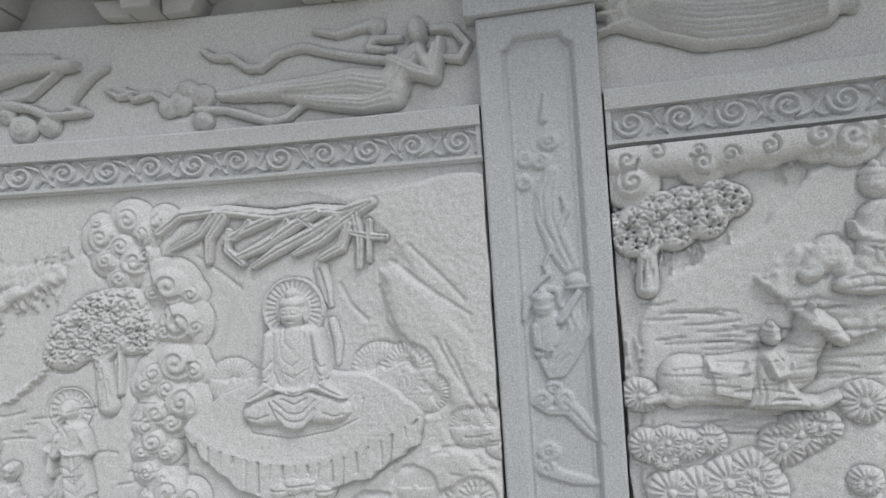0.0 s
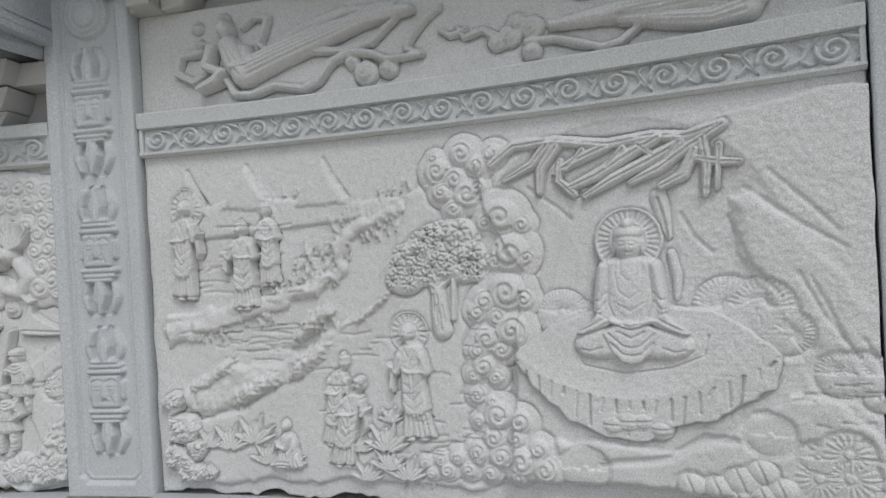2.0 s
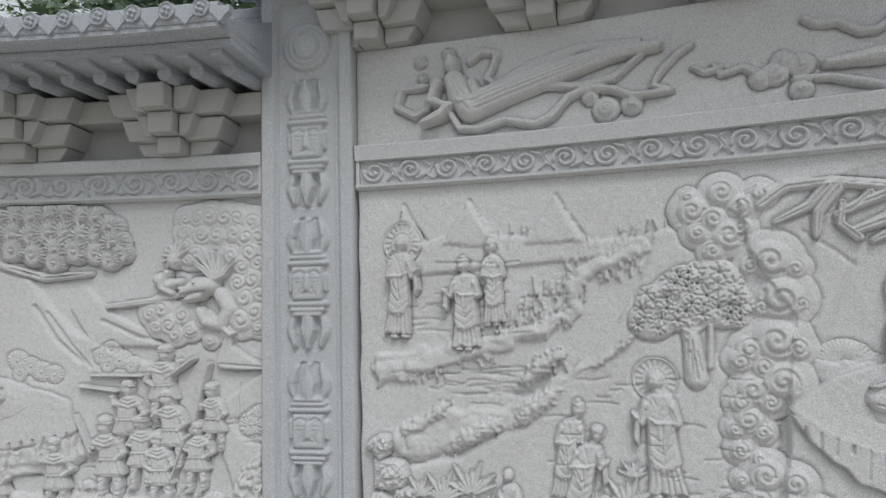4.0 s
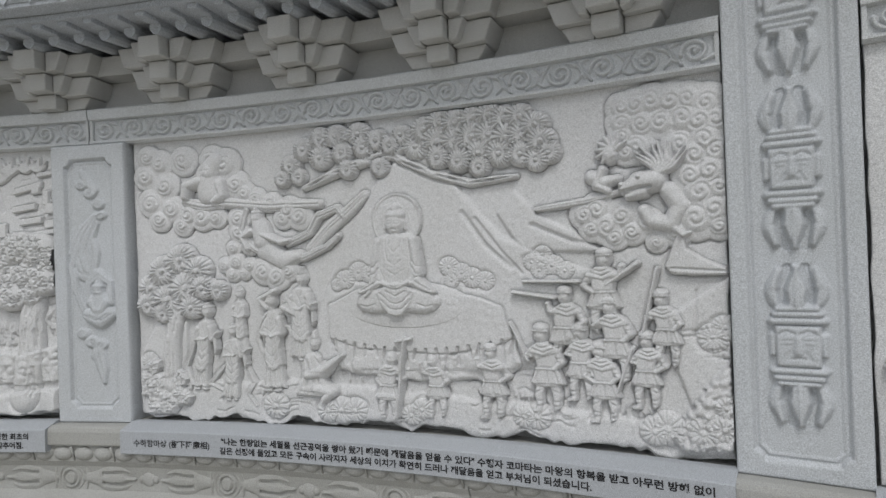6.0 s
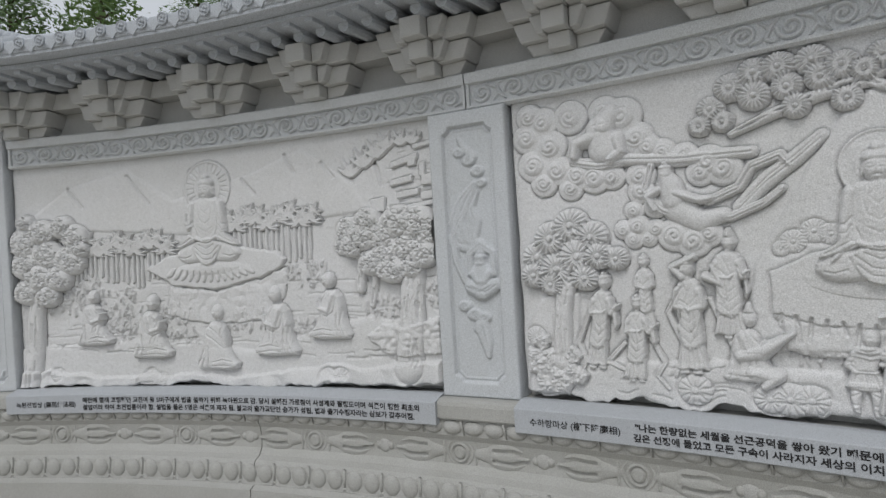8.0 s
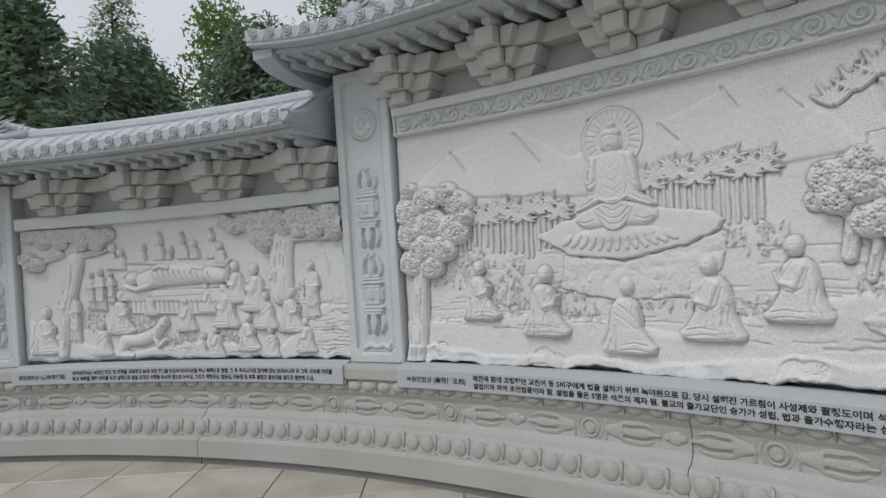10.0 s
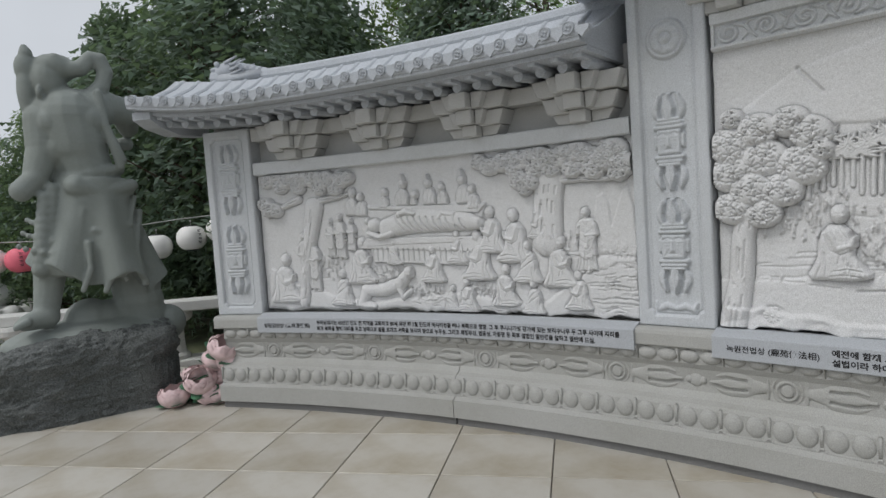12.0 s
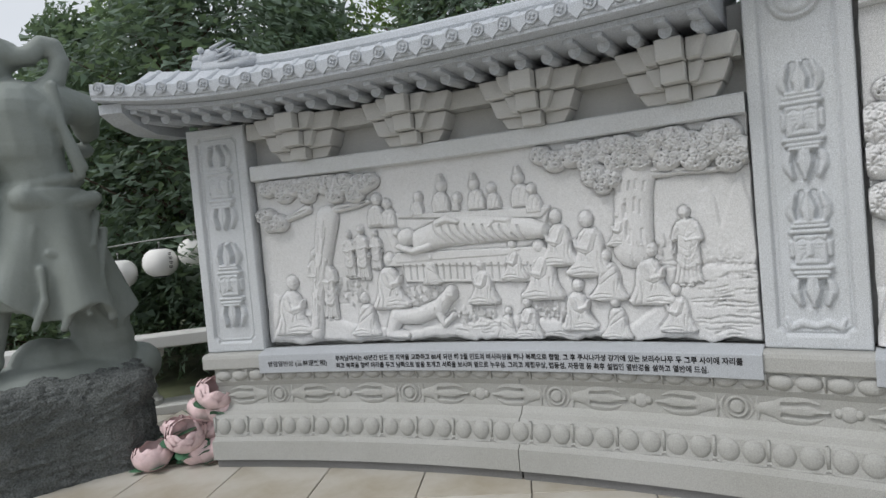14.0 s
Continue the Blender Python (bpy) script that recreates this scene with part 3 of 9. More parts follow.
# ---- pillars ----
def field(c, w, z0, z1, m, notch, deep=0.022):
    """Sinks a field with notched corners and a thin inner moulding into a pillar's face."""
    U, V = np.meshgrid(c.u, c.v)
    du = np.minimum(U, w - U) - m
    dv = np.minimum(V - z0, z1 - V) - m
    e = np.minimum(du, dv)
    corner = notch - np.hypot(np.clip(du, 0, None), np.clip(dv, 0, None))
    e = np.minimum(e, -corner)
    groove = np.clip(1 - np.abs(e - 0.010) / 0.006, 0, 1)
    c.h -= deep * np.clip(e / 0.012, 0, 1) - 0.008 * np.clip(1 - np.abs(e - 0.022) / 0.006, 0, 1) + 0.004 * groove
    return c


def vajra_unit(c, u, v, k):
    """A carved pillar vajra: upper prongs, a masked drum, lower prongs. k is its height; v its middle."""
    b = -0.022
    for sgn in (1, -1):
        c.dome(u, v + sgn * 0.335 * k, 0.172 * k, 0.150 * k, 0.030, 0, b, 0.35)
        for s2 in (-1, 1):
            c.cut([(u + s2 * 0.070 * k, v + sgn * 0.265 * k), (u + s2 * 0.082 * k, v + sgn * 0.34 * k), (u + s2 * 0.045 * k, v + sgn * 0.46 * k)], 0.034 * k, 0.030)
            c.limb([(u + s2 * 0.125 * k, v + sgn * 0.36 * k, 0.035 * k), (u + s2 * 0.10 * k, v + sgn * 0.47 * k, 0.008 * k)], 0.026, b)
        c.limb([(u, v + sgn * 0.25 * k, 0.030 * k), (u, v + sgn * 0.47 * k, 0.014 * k)], 0.034, b)
        for yy, ww, rr in ((0.150, 0.135, 0.026), (0.192, 0.120, 0.022), (0.225, 0.105, 0.018)):
            c.limb([(u - ww * k, v + sgn * yy * k, rr * k), (u + ww * k, v + sgn * yy * k, rr * k)], 0.030, b)
    c.poly([(u - 0.12 * k, v - 0.125 * k), (u + 0.12 * k, v - 0.125 * k), (u + 0.125 * k, v + 0.125 * k), (u - 0.125 * k, v + 0.125 * k)], 0.030, 0.02, b)
    for s2 in (-1, 1):
        c.dome(u + s2 * 0.055 * k, v + 0.035 * k, 0.036 * k, 0.022 * k, 0.006, 0, b + 0.030)
        c.cut([(u + s2 * 0.02 * k, v + 0.075 * k), (u + s2 * 0.06 * k, v + 0.095 * k), (u + s2 * 0.10 * k, v + 0.07 * k)], 0.010 * k, 0.006)
        c.cut([(u + s2 * 0.03 * k, v + 0.035 * k), (u + s2 * 0.085 * k, v + 0.035 * k)], 0.010 * k, 0.005)
        c.limb([(u + s2 * 0.138 * k, v - 0.05 * k, 0.018 * k), (u + s2 * 0.138 * k, v + 0.06 * k, 0.022 * k)], 0.02, b)
        c.cut([(u + s2 * 0.04 * k, v - 0.03 * k), (u + s2 * 0.07 * k, v - 0.085 * k)], 0.008 * k, 0.004)
    c.limb([(u, v + 0.05 * k, 0.014 * k), (u, v - 0.03 * k, 0.026 * k)], 0.012, b + 0.028)
    c.cut([(u - 0.04 * k, v - 0.075 * k), (u, v - 0.066 * k), (u + 0.04 * k, v - 0.075 * k)], 0.008 * k, 0.005)


def pillar(name, a, b, z0, z1, label, carve=None, m=0.055, notch=0.03):
    top = thing(name, label, "pillar", kind="structure")
    w = radians(a - b) * R
    sweep("shaft", [(0.022, z0), (0.022, z1), (-0.15, z1), (-0.15, z0)], a - 0.02, b + 0.02, PILLAR, top)
    c = Carve(0, z0, w, z1, 0.0052, 0.0)
    field(c, w, z0, z1, m, notch)
    if carve:
        carve(c, w)
    U, V = np.meshgrid(c.u, c.v)
    edge = np.minimum(np.minimum(U, w - U), np.minimum(V - z0, z1 - V))
    c.h -= 0.006 * np.clip(1 - edge / 0.007, 0, 1) ** 2
    slab_mesh("carved_face", c, a, 0.0, 0.052, PILLAR, top, back=0.02)
    return top


def roundel(c, u, v, r, spokes):
    c.dome(u, v, r, r, 0.028, 0, -0.022, 0.2)
    c.cut([(u + 0.80 * r * math.cos(i * 0.2), v + 0.80 * r * math.sin(i * 0.2)) for i in range(33)], 0.006, 0.008)
    if spokes:
        c.cut([(u + 0.32 * r * math.cos(i * 0.3), v + 0.32 * r * math.sin(i * 0.3)) for i in range(23)], 0.005, 0.008)
        for i in range(8):
            a = i * math.pi / 4 + 0.2
            c.dome(u + 0.56 * r * math.cos(a), v + 0.56 * r * math.sin(a), r * 0.15, r * 0.15, 0.008, 0, 0.002)
        c.dome(u, v, r * 0.2, r * 0.2, 0.010, 0, 0.004)
    else:
        c.cut([(u + 0.55 * r * math.cos(i * 0.25), v + 0.55 * r * math.sin(i * 0.25)) for i in range(27)], 0.007, 0.010)
        c.dome(u, v, r * 0.34, r * 0.34, 0.008, 0, 0.004, 0.3)


def lotus_foot(c, u, v, k):
    for s2 in (-1, 1):
        c.limb([(u, v, 0.014 * k), (u + s2 * 0.05 * k, v + 0.015 * k, 0.018 * k), (u + s2 * 0.095 * k, v - 0.005 * k, 0.016 * k), (u + s2 * 0.11 * k, v + 0.03 * k, 0.008 * k)], 0.016, -0.022)


def carve_bc(c, w):
    roundel(c, w / 2, 2.755, 0.105, False)
    for v in (2.342, 1.750, 1.153):
        vajra_unit(c, w / 2, v, 0.56)


def carve_de(c, w):
    roundel(c, w / 2, 2.245, 0.105, True)
    for v in (1.70, 1.14):
        vajra_unit(c, w / 2, v, 0.53)
    lotus_foot(c, w / 2, 0.80, 1.0)


def carve_e(c, w):
    for v in (1.76, 1.13):
        vajra_unit(c, w / 2, v, 0.56)


pillar("pillar_vajra", 92.9, 90.1, 0.702, 3.02, "tall grey granite pillar carved with stacked vajras and ring", carve_bc)
pillar("pillar_vajra", 138.2, 135.35, 0.702, 2.60, "grey granite pillar carved with stacked vajras and a wheel", carve_de)
pillar("pillar_vajra", 160.9, 158.1, 0.702, 2.14, "grey granite end pillar carved with two vajras", carve_e)


def carve_flyer_cd(c, w):
    """A flying figure on a cloud, a long tapering skirt swept up above it."""
    u, v, b = w / 2 +0.035, 1.375, -0.022
    for i, (x, y, r) in enumerate([(-0.107, 0.551, 0.023), (-0.043, 0.507, 0.026), (0.014, 0.449, 0.026), (0.034, 0.391, 0.020), (-0.125, -0.217, 0.026), (-0.061, -0.261, 0.029), (0.004, -0.275, 0.026), (-0.032, -0.333, 0.023)]):
        c.dome(u + 0.8 * x, v + y, r * 1.5, r * 1.1, 0.018, 0, b, 0.35)
        c.swirl(u + 0.8 * x, v + y, r * 0.6, 1.1, 0.005, 0.006, i * 60, 1 if i % 2 else -1)
    for h, lines, q in (
            (0.018, 3, [(0.003, 0.072, 0.026), (-0.101, 0.101, 0.032), (-0.136, 0.203, 0.035), (-0.079, 0.304, 0.032), (-0.009, 0.383, 0.014)]),
            (0.016, 1, [(-0.046, 0.087, 0.017), (-0.024, 0.203, 0.023), (-0.053, 0.275, 0.020), (-0.001, 0.348, 0.009)]),
            (0.020, 1, [(-0.115, 0.232, 0.012), (-0.185, 0.131, 0.012), (-0.164, 0.014, 0.014), (-0.110, -0.087, 0.014), (-0.024, -0.168, 0.014), (0.076, -0.145, 0.012)]),
            (0.020, 1, [(-0.069, -0.058, 0.012), (-0.071, 0.043, 0.012), (0.004, 0.087, 0.012), (0.084, 0.043, 0.012), (0.090, -0.058, 0.012)]),
            (0.030, 0, [(0.004, -0.052, 0.035), (0.009, -0.101, 0.038)]),
            (0.032, 2, [(-0.072, -0.122, 0.023), (0.010, -0.151, 0.026), (0.087, -0.116, 0.023)]),
            (0.034, 0, [(-0.042, -0.058, 0.017), (-0.018, -0.096, 0.014), (0.029, -0.096, 0.014), (0.057, -0.058, 0.017)]),
            (0.018, 1, [(-0.015, -0.319, 0.026), (0.009, -0.391, 0.023), (0.018, -0.464, 0.009)]),
            (0.014, 0, [(-0.009, 0.522, 0.014), (-0.073, 0.574, 0.012), (-0.110, 0.623, 0.006)]),
    ):
        c.limb([(u + 0.8 * x, v + y, r * 1.55) for x, y, r in q], h, b, 0.35)
        for j in range(lines):
            o = (j - (lines - 1) / 2) * 0.7
            c.cut([(u + 0.8 * x + o * r * 1.5, v + y) for x, y, r in q], 0.0045, 0.0045)
    c.dome(u, v, 0.033, 0.040, 0.034, 0, b, 0.4)
    c.dome(u, v + 0.025, 0.035, 0.020, 0.036, 0, b, 0.4)
    c.dome(u, v + 0.045, 0.015, 0.015, 0.030, 0, b)
    for s in (-1, 1):
        c.cut([(u + s * 0.007, v + 0.003), (u + s * 0.021, v + 0.003)], 0.0045, 0.004)
    c.cut([(u - 0.008, v - 0.017), (u + 0.008, v - 0.017)], 0.0045, 0.003)


def carve_flyer_ab(c, w):
    """A flying figure that offers a bowl, legs and scarves swept up above it."""
    u, v, b = w / 2 -0.035, 1.645, -0.022
    for i, (x, y, r) in enumerate([(-0.035, 0.400, 0.024), (-0.025, 0.473, 0.024), (0.023, 0.464, 0.026), (0.054, 0.525, 0.028), (-0.022, -0.301, 0.029), (0.047, -0.301, 0.028), (0.018, -0.262, 0.022), (-0.014, -0.469, 0.031), (-0.024, -0.520, 0.029)]):
        c.dome(u + x, v + y, r * 1.25, r * 1.1, 0.013, 0, b, 0.35)
        c.swirl(u + x, v + y, r * 0.6, 1.1, 0.005, 0.006, i * 60, 1 if i % 2 else -1)
    for h, lines, q in (
            (0.016, 2, [(0.090, 0.125, 0.029), (0.061, 0.185, 0.038), (0.034, 0.279, 0.040), (0.034, 0.357, 0.038), (0.056, 0.421, 0.026)]),
            (0.012, 1, [(0.053, 0.194, 0.026), (0.012, 0.271, 0.014), (0.004, 0.340, 0.009)]),
            (0.022, 1, [(0.113, 0.116, 0.008), (0.100, 0.168, 0.009), (0.071, 0.228, 0.009), (0.080, 0.271, 0.010), (0.097, 0.297, 0.009), (0.082, 0.348, 0.006)]),
            (0.022, 1, [(-0.061, -0.039, 0.009), (-0.053, 0.030, 0.010), (-0.015, 0.073, 0.010), (0.023, 0.099, 0.009), (0.012, 0.129, 0.008), (0.034, 0.176, 0.004)]),
            (0.020, 1, [(-0.047, -0.004, 0.009), (-0.025, 0.034, 0.010), (0.015, 0.056, 0.010), (0.049, 0.047, 0.010), (0.056, -0.004, 0.008)]),
            (0.022, 1, [(0.154, 0.052, 0.007), (0.152, -0.013, 0.009), (0.135, -0.090, 0.010), (0.090, -0.168, 0.012), (0.049, -0.219, 0.012), (0.006, -0.224, 0.010), (-0.014, -0.176, 0.010)]),
            (0.020, 3, [(0.081, -0.021, 0.026), (0.096, -0.082, 0.038), (0.051, -0.150, 0.040), (0.020, -0.189, 0.031)]),
            (0.030, 0, [(0.007, -0.047, 0.041), (0.010, -0.107, 0.038)]),
            (0.034, 1, [(0.054, -0.047, 0.017), (0.077, -0.017, 0.016), (0.115, 0.037, 0.011)]),
            (0.032, 1, [(-0.028, -0.069, 0.015), (-0.025, -0.125, 0.014), (0.017, -0.142, 0.012)]),
            (0.024, 1, [(-0.030, -0.155, 0.009), (0.013, -0.155, 0.009), (0.056, -0.138, 0.009), (0.077, -0.150, 0.007)]),
            (0.028, 0, [(0.079, 0.054, 0.006), (0.154, 0.056, 0.006)]),
            (0.016, 1, [(0.046, -0.314, 0.029), (0.088, -0.357, 0.028), (0.125, -0.404, 0.021), (0.163, -0.447, 0.007)]),
            (0.016, 1, [(-0.056, -0.305, 0.009), (-0.006, -0.340, 0.012), (0.063, -0.340, 0.012)]),
            (0.014, 0, [(-0.003, -0.537, 0.022), (0.056, -0.555, 0.021), (0.134, -0.565, 0.010)]),
    ):
        c.limb([(u + x, v + y, r) for x, y, r in q], h * 0.72, b, 0.35)
        for j in range(lines):
            o = (j - (lines - 1) / 2) * 0.7
            c.cut([(u + x + o * r, v + y) for x, y, r in q], 0.0045, 0.0045)
    c.dome(u + 0.110, v + 0.075, 0.036, 0.024, 0.020, 0, b, 0.4)
    c.limb([(u + 0.040, v + 0.600, 0.016), (u + 0.050, v + 0.680, 0.004)], 0.014, b)
    c.dome(u, v, 0.034, 0.041, 0.034, 0, b, 0.4)
    c.dome(u, v + 0.026, 0.036, 0.020, 0.036, 0, b, 0.4)
    c.dome(u, v + 0.046, 0.015, 0.015, 0.030, 0, b)
    for s in (-1, 1):
        c.cut([(u + s * 0.007, v + 0.003), (u + s * 0.022, v + 0.003)], 0.0045, 0.004)
    c.cut([(u - 0.009, v - 0.017), (u + 0.009, v - 0.017)], 0.0045, 0.003)


pillar("pillar_flyer", 115.3, 112.4, 0.702, 2.13, "narrow granite pillar with a framed flying figure", carve_flyer_cd, 0.07, 0.035)
pillar("pillar_flyer", 71.75, 69.1, 0.702, 2.59, "narrow granite pillar with a framed flying figure and scarves", carve_flyer_ab, 0.075, 0.035)
cap = thing("pillar_capital", "granite block with a round carved emblem", "capital", kind="structure")
c = Carve(0, 0, 0.46, 0.42, 0.005)
field(c, 0.46, 0, 0.42, 0.05, 0.0, 0.012)
roundel(c, 0.23, 0.20, 0.145, True)
slab_mesh("carved_face", c, 72.0, 2.592, 0.075, PILLAR, cap, back=-0.1)


# ---- bracket sets under the eaves ----
def bracket_set():
    """Stepped corbels: a column of blocks on the axis with arms on both sides that grow upwards."""
    e = thing("bracket_set", "stepped granite bracket cluster under the eaves", "bracket", "brackets under the eaves")
    y = 0.10
    for x0, x1, d, z0, z1, nm in ((-0.052, 0.052, 0.13, 0.0, 0.072, "block"), (-0.055, 0.055, 0.20, 0.075, 0.162, "block"), (-0.058, 0.058, 0.27, 0.165, 0.262, "block"),
                                  (-0.190, -0.056, 0.055, 0.0, 0.066, "corbel"), (0.056, 0.190, 0.055, 0.0, 0.066, "corbel"),
                                  (-0.232, -0.058, 0.10, 0.062, 0.158, "corbel"), (0.058, 0.232, 0.10, 0.062, 0.158, "corbel"),
                                  (-0.272, -0.061, 0.145, 0.160, 0.262, "corbel"), (0.061, 0.272, 0.145, 0.160, 0.262, "corbel"),
                                  (-0.128, -0.060, 0.155, 0.070, 0.160, "tooth"), (0.060, 0.128, 0.155, 0.070, 0.160, "tooth"),
                                  (-0.150, -0.063, 0.205, 0.165, 0.263, "tooth"), (0.063, 0.150, 0.205, 0.165, 0.263, "tooth")):
        bm = bevel_box(x0, x1, -d, y, z0, z1, 0.005)
        # the lower outer end of an arm is rounded off
        out = max(abs(x0), abs(x1))
        for v in bm.verts:
            if v.co.z < (z0 + z1) / 2 and nm != "block" and abs(v.co.x) > out - 0.012:
                v.co.x -= math.copysign(0.030, v.co.x)
                v.co.z += 0.006
        part(nm, bm, BRACKET, e)
    return e


bs = bracket_set()
spots = [(140.2 + i * 5.05, 1.870) for i in range(4)] + [(95.6 + i * 4.86, 2.315) for i in range(9)] + [(50.3 + i * 4.9, 2.735) for i in range(9)]
for i, (th, z) in enumerate(spots):
    m = on_wall(th, -0.02, z)
    if i == 0:
        bs.matrix_basis = m
    else:
        copy_thing(bs, m)
soffits = thing("bracket_tie", "granite tie course that joins the bracket tops", "beam", kind="structure")
for a, b, z in ((158.0, 138.3, 1.870), (135.2, 92.95, 2.315), (90.0, RIGHT, 2.735)):
    sweep("tie", [(0.035, z + 0.165), (0.035, z + 0.262), (-0.12, z + 0.262), (-0.12, z + 0.165)], a, b, BRACKET, soffits)


# ---- roofs ----
def rise(th_end, side=1, amount=0.05, reach=4.5):
    return lambda th: amount * max(0.0, 1 - abs(th_end - th) / reach) ** 2


def roof(name, a, b, zb, label, lift, end_left=True):
    """Eaves of round and square rafters, edge tiles with round ends, tiled slope and ridge. zb: the brackets' foot."""
    top = thing(name, label, "roof", kind="structure")
    ze = zb + 0.262
    sweep("eave_board", [(0.40, ze + 0.060), (0.40, ze + 0.085), (-0.10, ze + 0.085), (-0.10, ze + 0.055)], a, b, ROOF, top, lift=lift)
    sweep("fascia", [(0.47, ze + 0.090), (0.485, ze + 0.096), (0.485, ze + 0.116), (0.30, ze + 0.125), (-0.1, ze + 0.125), (-0.1, ze + 0.086), (0.38, ze + 0.087)], a, b, ROOF, top, lift=lift)
    sweep("slope", [(0.475, ze + 0.118), (0.475, ze + 0.135), (0.25, ze + 0.205), (0.02, ze + 0.31), (-0.12, ze + 0.40), (-0.40, ze + 0.40), (-0.62, ze + 0.17), (-0.62, ze + 0.118)], a, b, ROOF, top, lift=lift)
    sweep("ridge", [(-0.16, ze + 0.40), (-0.15, ze + 0.43), (-0.16, ze + 0.47), (-0.19, ze + 0.49), (-0.33, ze + 0.49), (-0.36, ze + 0.47), (-0.36, ze + 0.40)], a - (2.0 if end_left else 0.2), b, ROOF, top, lift=lift)
    sweep("tile_edge", [(0.46, ze + 0.112), (0.490, ze + 0.114), (0.494, ze + 0.122), (0.494, ze + 0.180), (0.485, ze + 0.187), (0.40, ze + 0.196)], a, b, ROOF, top, lift=lift)
    pitch = 0.98
    # rafters: a round one below, a square one above
    bm = bmesh.new()
    tube(bm, (0, 0.10, ze + 0.052), (0, -0.27, ze + 0.022), 0.034, 0.030, 12)
    rnd = part("round_rafter", bm, ROOF, top, smooth=False)
    bm = bevel_box(-0.024, 0.024, -0.375, 0.05, ze + 0.038, ze + 0.084, 0.003)
    sq = part("square_rafter", bm, ROOF, top)
    # edge tile: a round end with a flower and a hanging scalloped pan between
    bm = bmesh.new()
    tube(bm, (0, -0.470, ze + 0.162), (0, -0.503, ze + 0.160), 0.035, 0.034, 20)
    for i in range(18):
        t0, t1 = 2 * math.pi * i / 18, 2 * math.pi * (i + 1) / 18
        tube(bm, (0.030 * math.cos(t0), -0.505, ze + 0.160 + 0.030 * math.sin(t0)), (0.030 * math.cos(t1), -0.505, ze + 0.160 + 0.030 * math.sin(t1)), 0.0042, 0.0042, 5)
    for i in range(4):
        t = i * math.pi / 2 + 0.4
        ball(bm, (0.012 * math.cos(t), -0.504, ze + 0.160 + 0.012 * math.sin(t)), 0.0085, 7, 5)
    rt = part("round_tile_end", bm, ROOF, top)
    bm = bmesh.new()
    outline = [(0.030, 0.162), (0.034, 0.140), (0.050, 0.128), (0.071, 0.104), (0.092, 0.128), (0.108, 0.140), (0.112, 0.162)]
    f = [bm.verts.new((x, -0.500, ze + z)) for x, z in outline]
    k = [bm.verts.new((x, -0.470, ze + z)) for x, z in outline]
    bm.faces.new(f)
    bm.faces.new(k[::-1])
    for i in range(len(f)):
        j = (i + 1) % len(f)
        bm.faces.new((f[i], f[j], k[j], k[i]))
    pan = part("pan_tile_edge", bm, ROOF, top)
    bm = bmesh.new()
    line = [(-0.475, 0.158), (-0.25, 0.208), (-0.02, 0.308), (0.13, 0.395)]
    for (y0, z0), (y1, z1) in zip(line, line[1:]):
        tube(bm, (0, y0, ze + z0 - 0.014), (0, y1, ze + z1 - 0.014), 0.031, 0.031, 12)
    row = part("tile_row", bm, ROOF, top)
    th, n = a - 0.35, 0
    while th > b + 0.3:
        z = lift(th) if lift else 0
        for ob, dth in ((rnd, 0.0), (sq, 0.0), (rt, 0.1), (pan, 0.1), (row, 0.1)):
            if ob is rnd and th > a - 1.2 and end_left:
                continue
            m = on_wall(th - dth, 0, z)
            if n == 1:
                ob.matrix_basis = m
            elif n != 1:
                again(ob, m)
        th -= pitch
        n += 1
    return top


roof("roof_low", 163.1, 138.75, 1.870, "grey granite tiled roof with round tile ends over the end bay", rise(163.1, 1, 0.075, 7))
roof("roof_middle", 140.5, 92.55, 2.315, "grey granite tiled roof with round tile ends over two bays", rise(140.5, 1, 0.075, 7))
roof("roof_high", 94.0, RIGHT, 2.735, "grey granite tiled roof over the tallest bays", None)


# hip boards that close the left ends of the eaves
for th, ze in ((162.9, 2.132 + 0.06), (140.3, 2.577 + 0.06)):
    hb = thing("eave_corner", "thick granite corner beam under the roof end", "beam", kind="structure")
    bm = bmesh.new()
    pts = [(-0.02, -0.44, 0.03), (-0.02, -0.44, 0.085), (-0.02, 0.30, 0.085), (-0.02, 0.30, -0.03), (-0.02, -0.10, -0.055), (-0.02, -0.32, -0.02)]
    f = [bm.verts.new(p) for p in pts]
    k = [bm.verts.new((p[0] + 0.14, p[1] * 0.98, p[2])) for p in pts]
    bm.faces.new(f)
    bm.faces.new(k[::-1])
    for i in range(len(f)):
        j = (i + 1) % len(f)
        bm.faces.new((f[i], f[j], k[j], k[i]))
    part("corner_board", bm, ROOF, hb, m=on_wall(th, 0, ze))


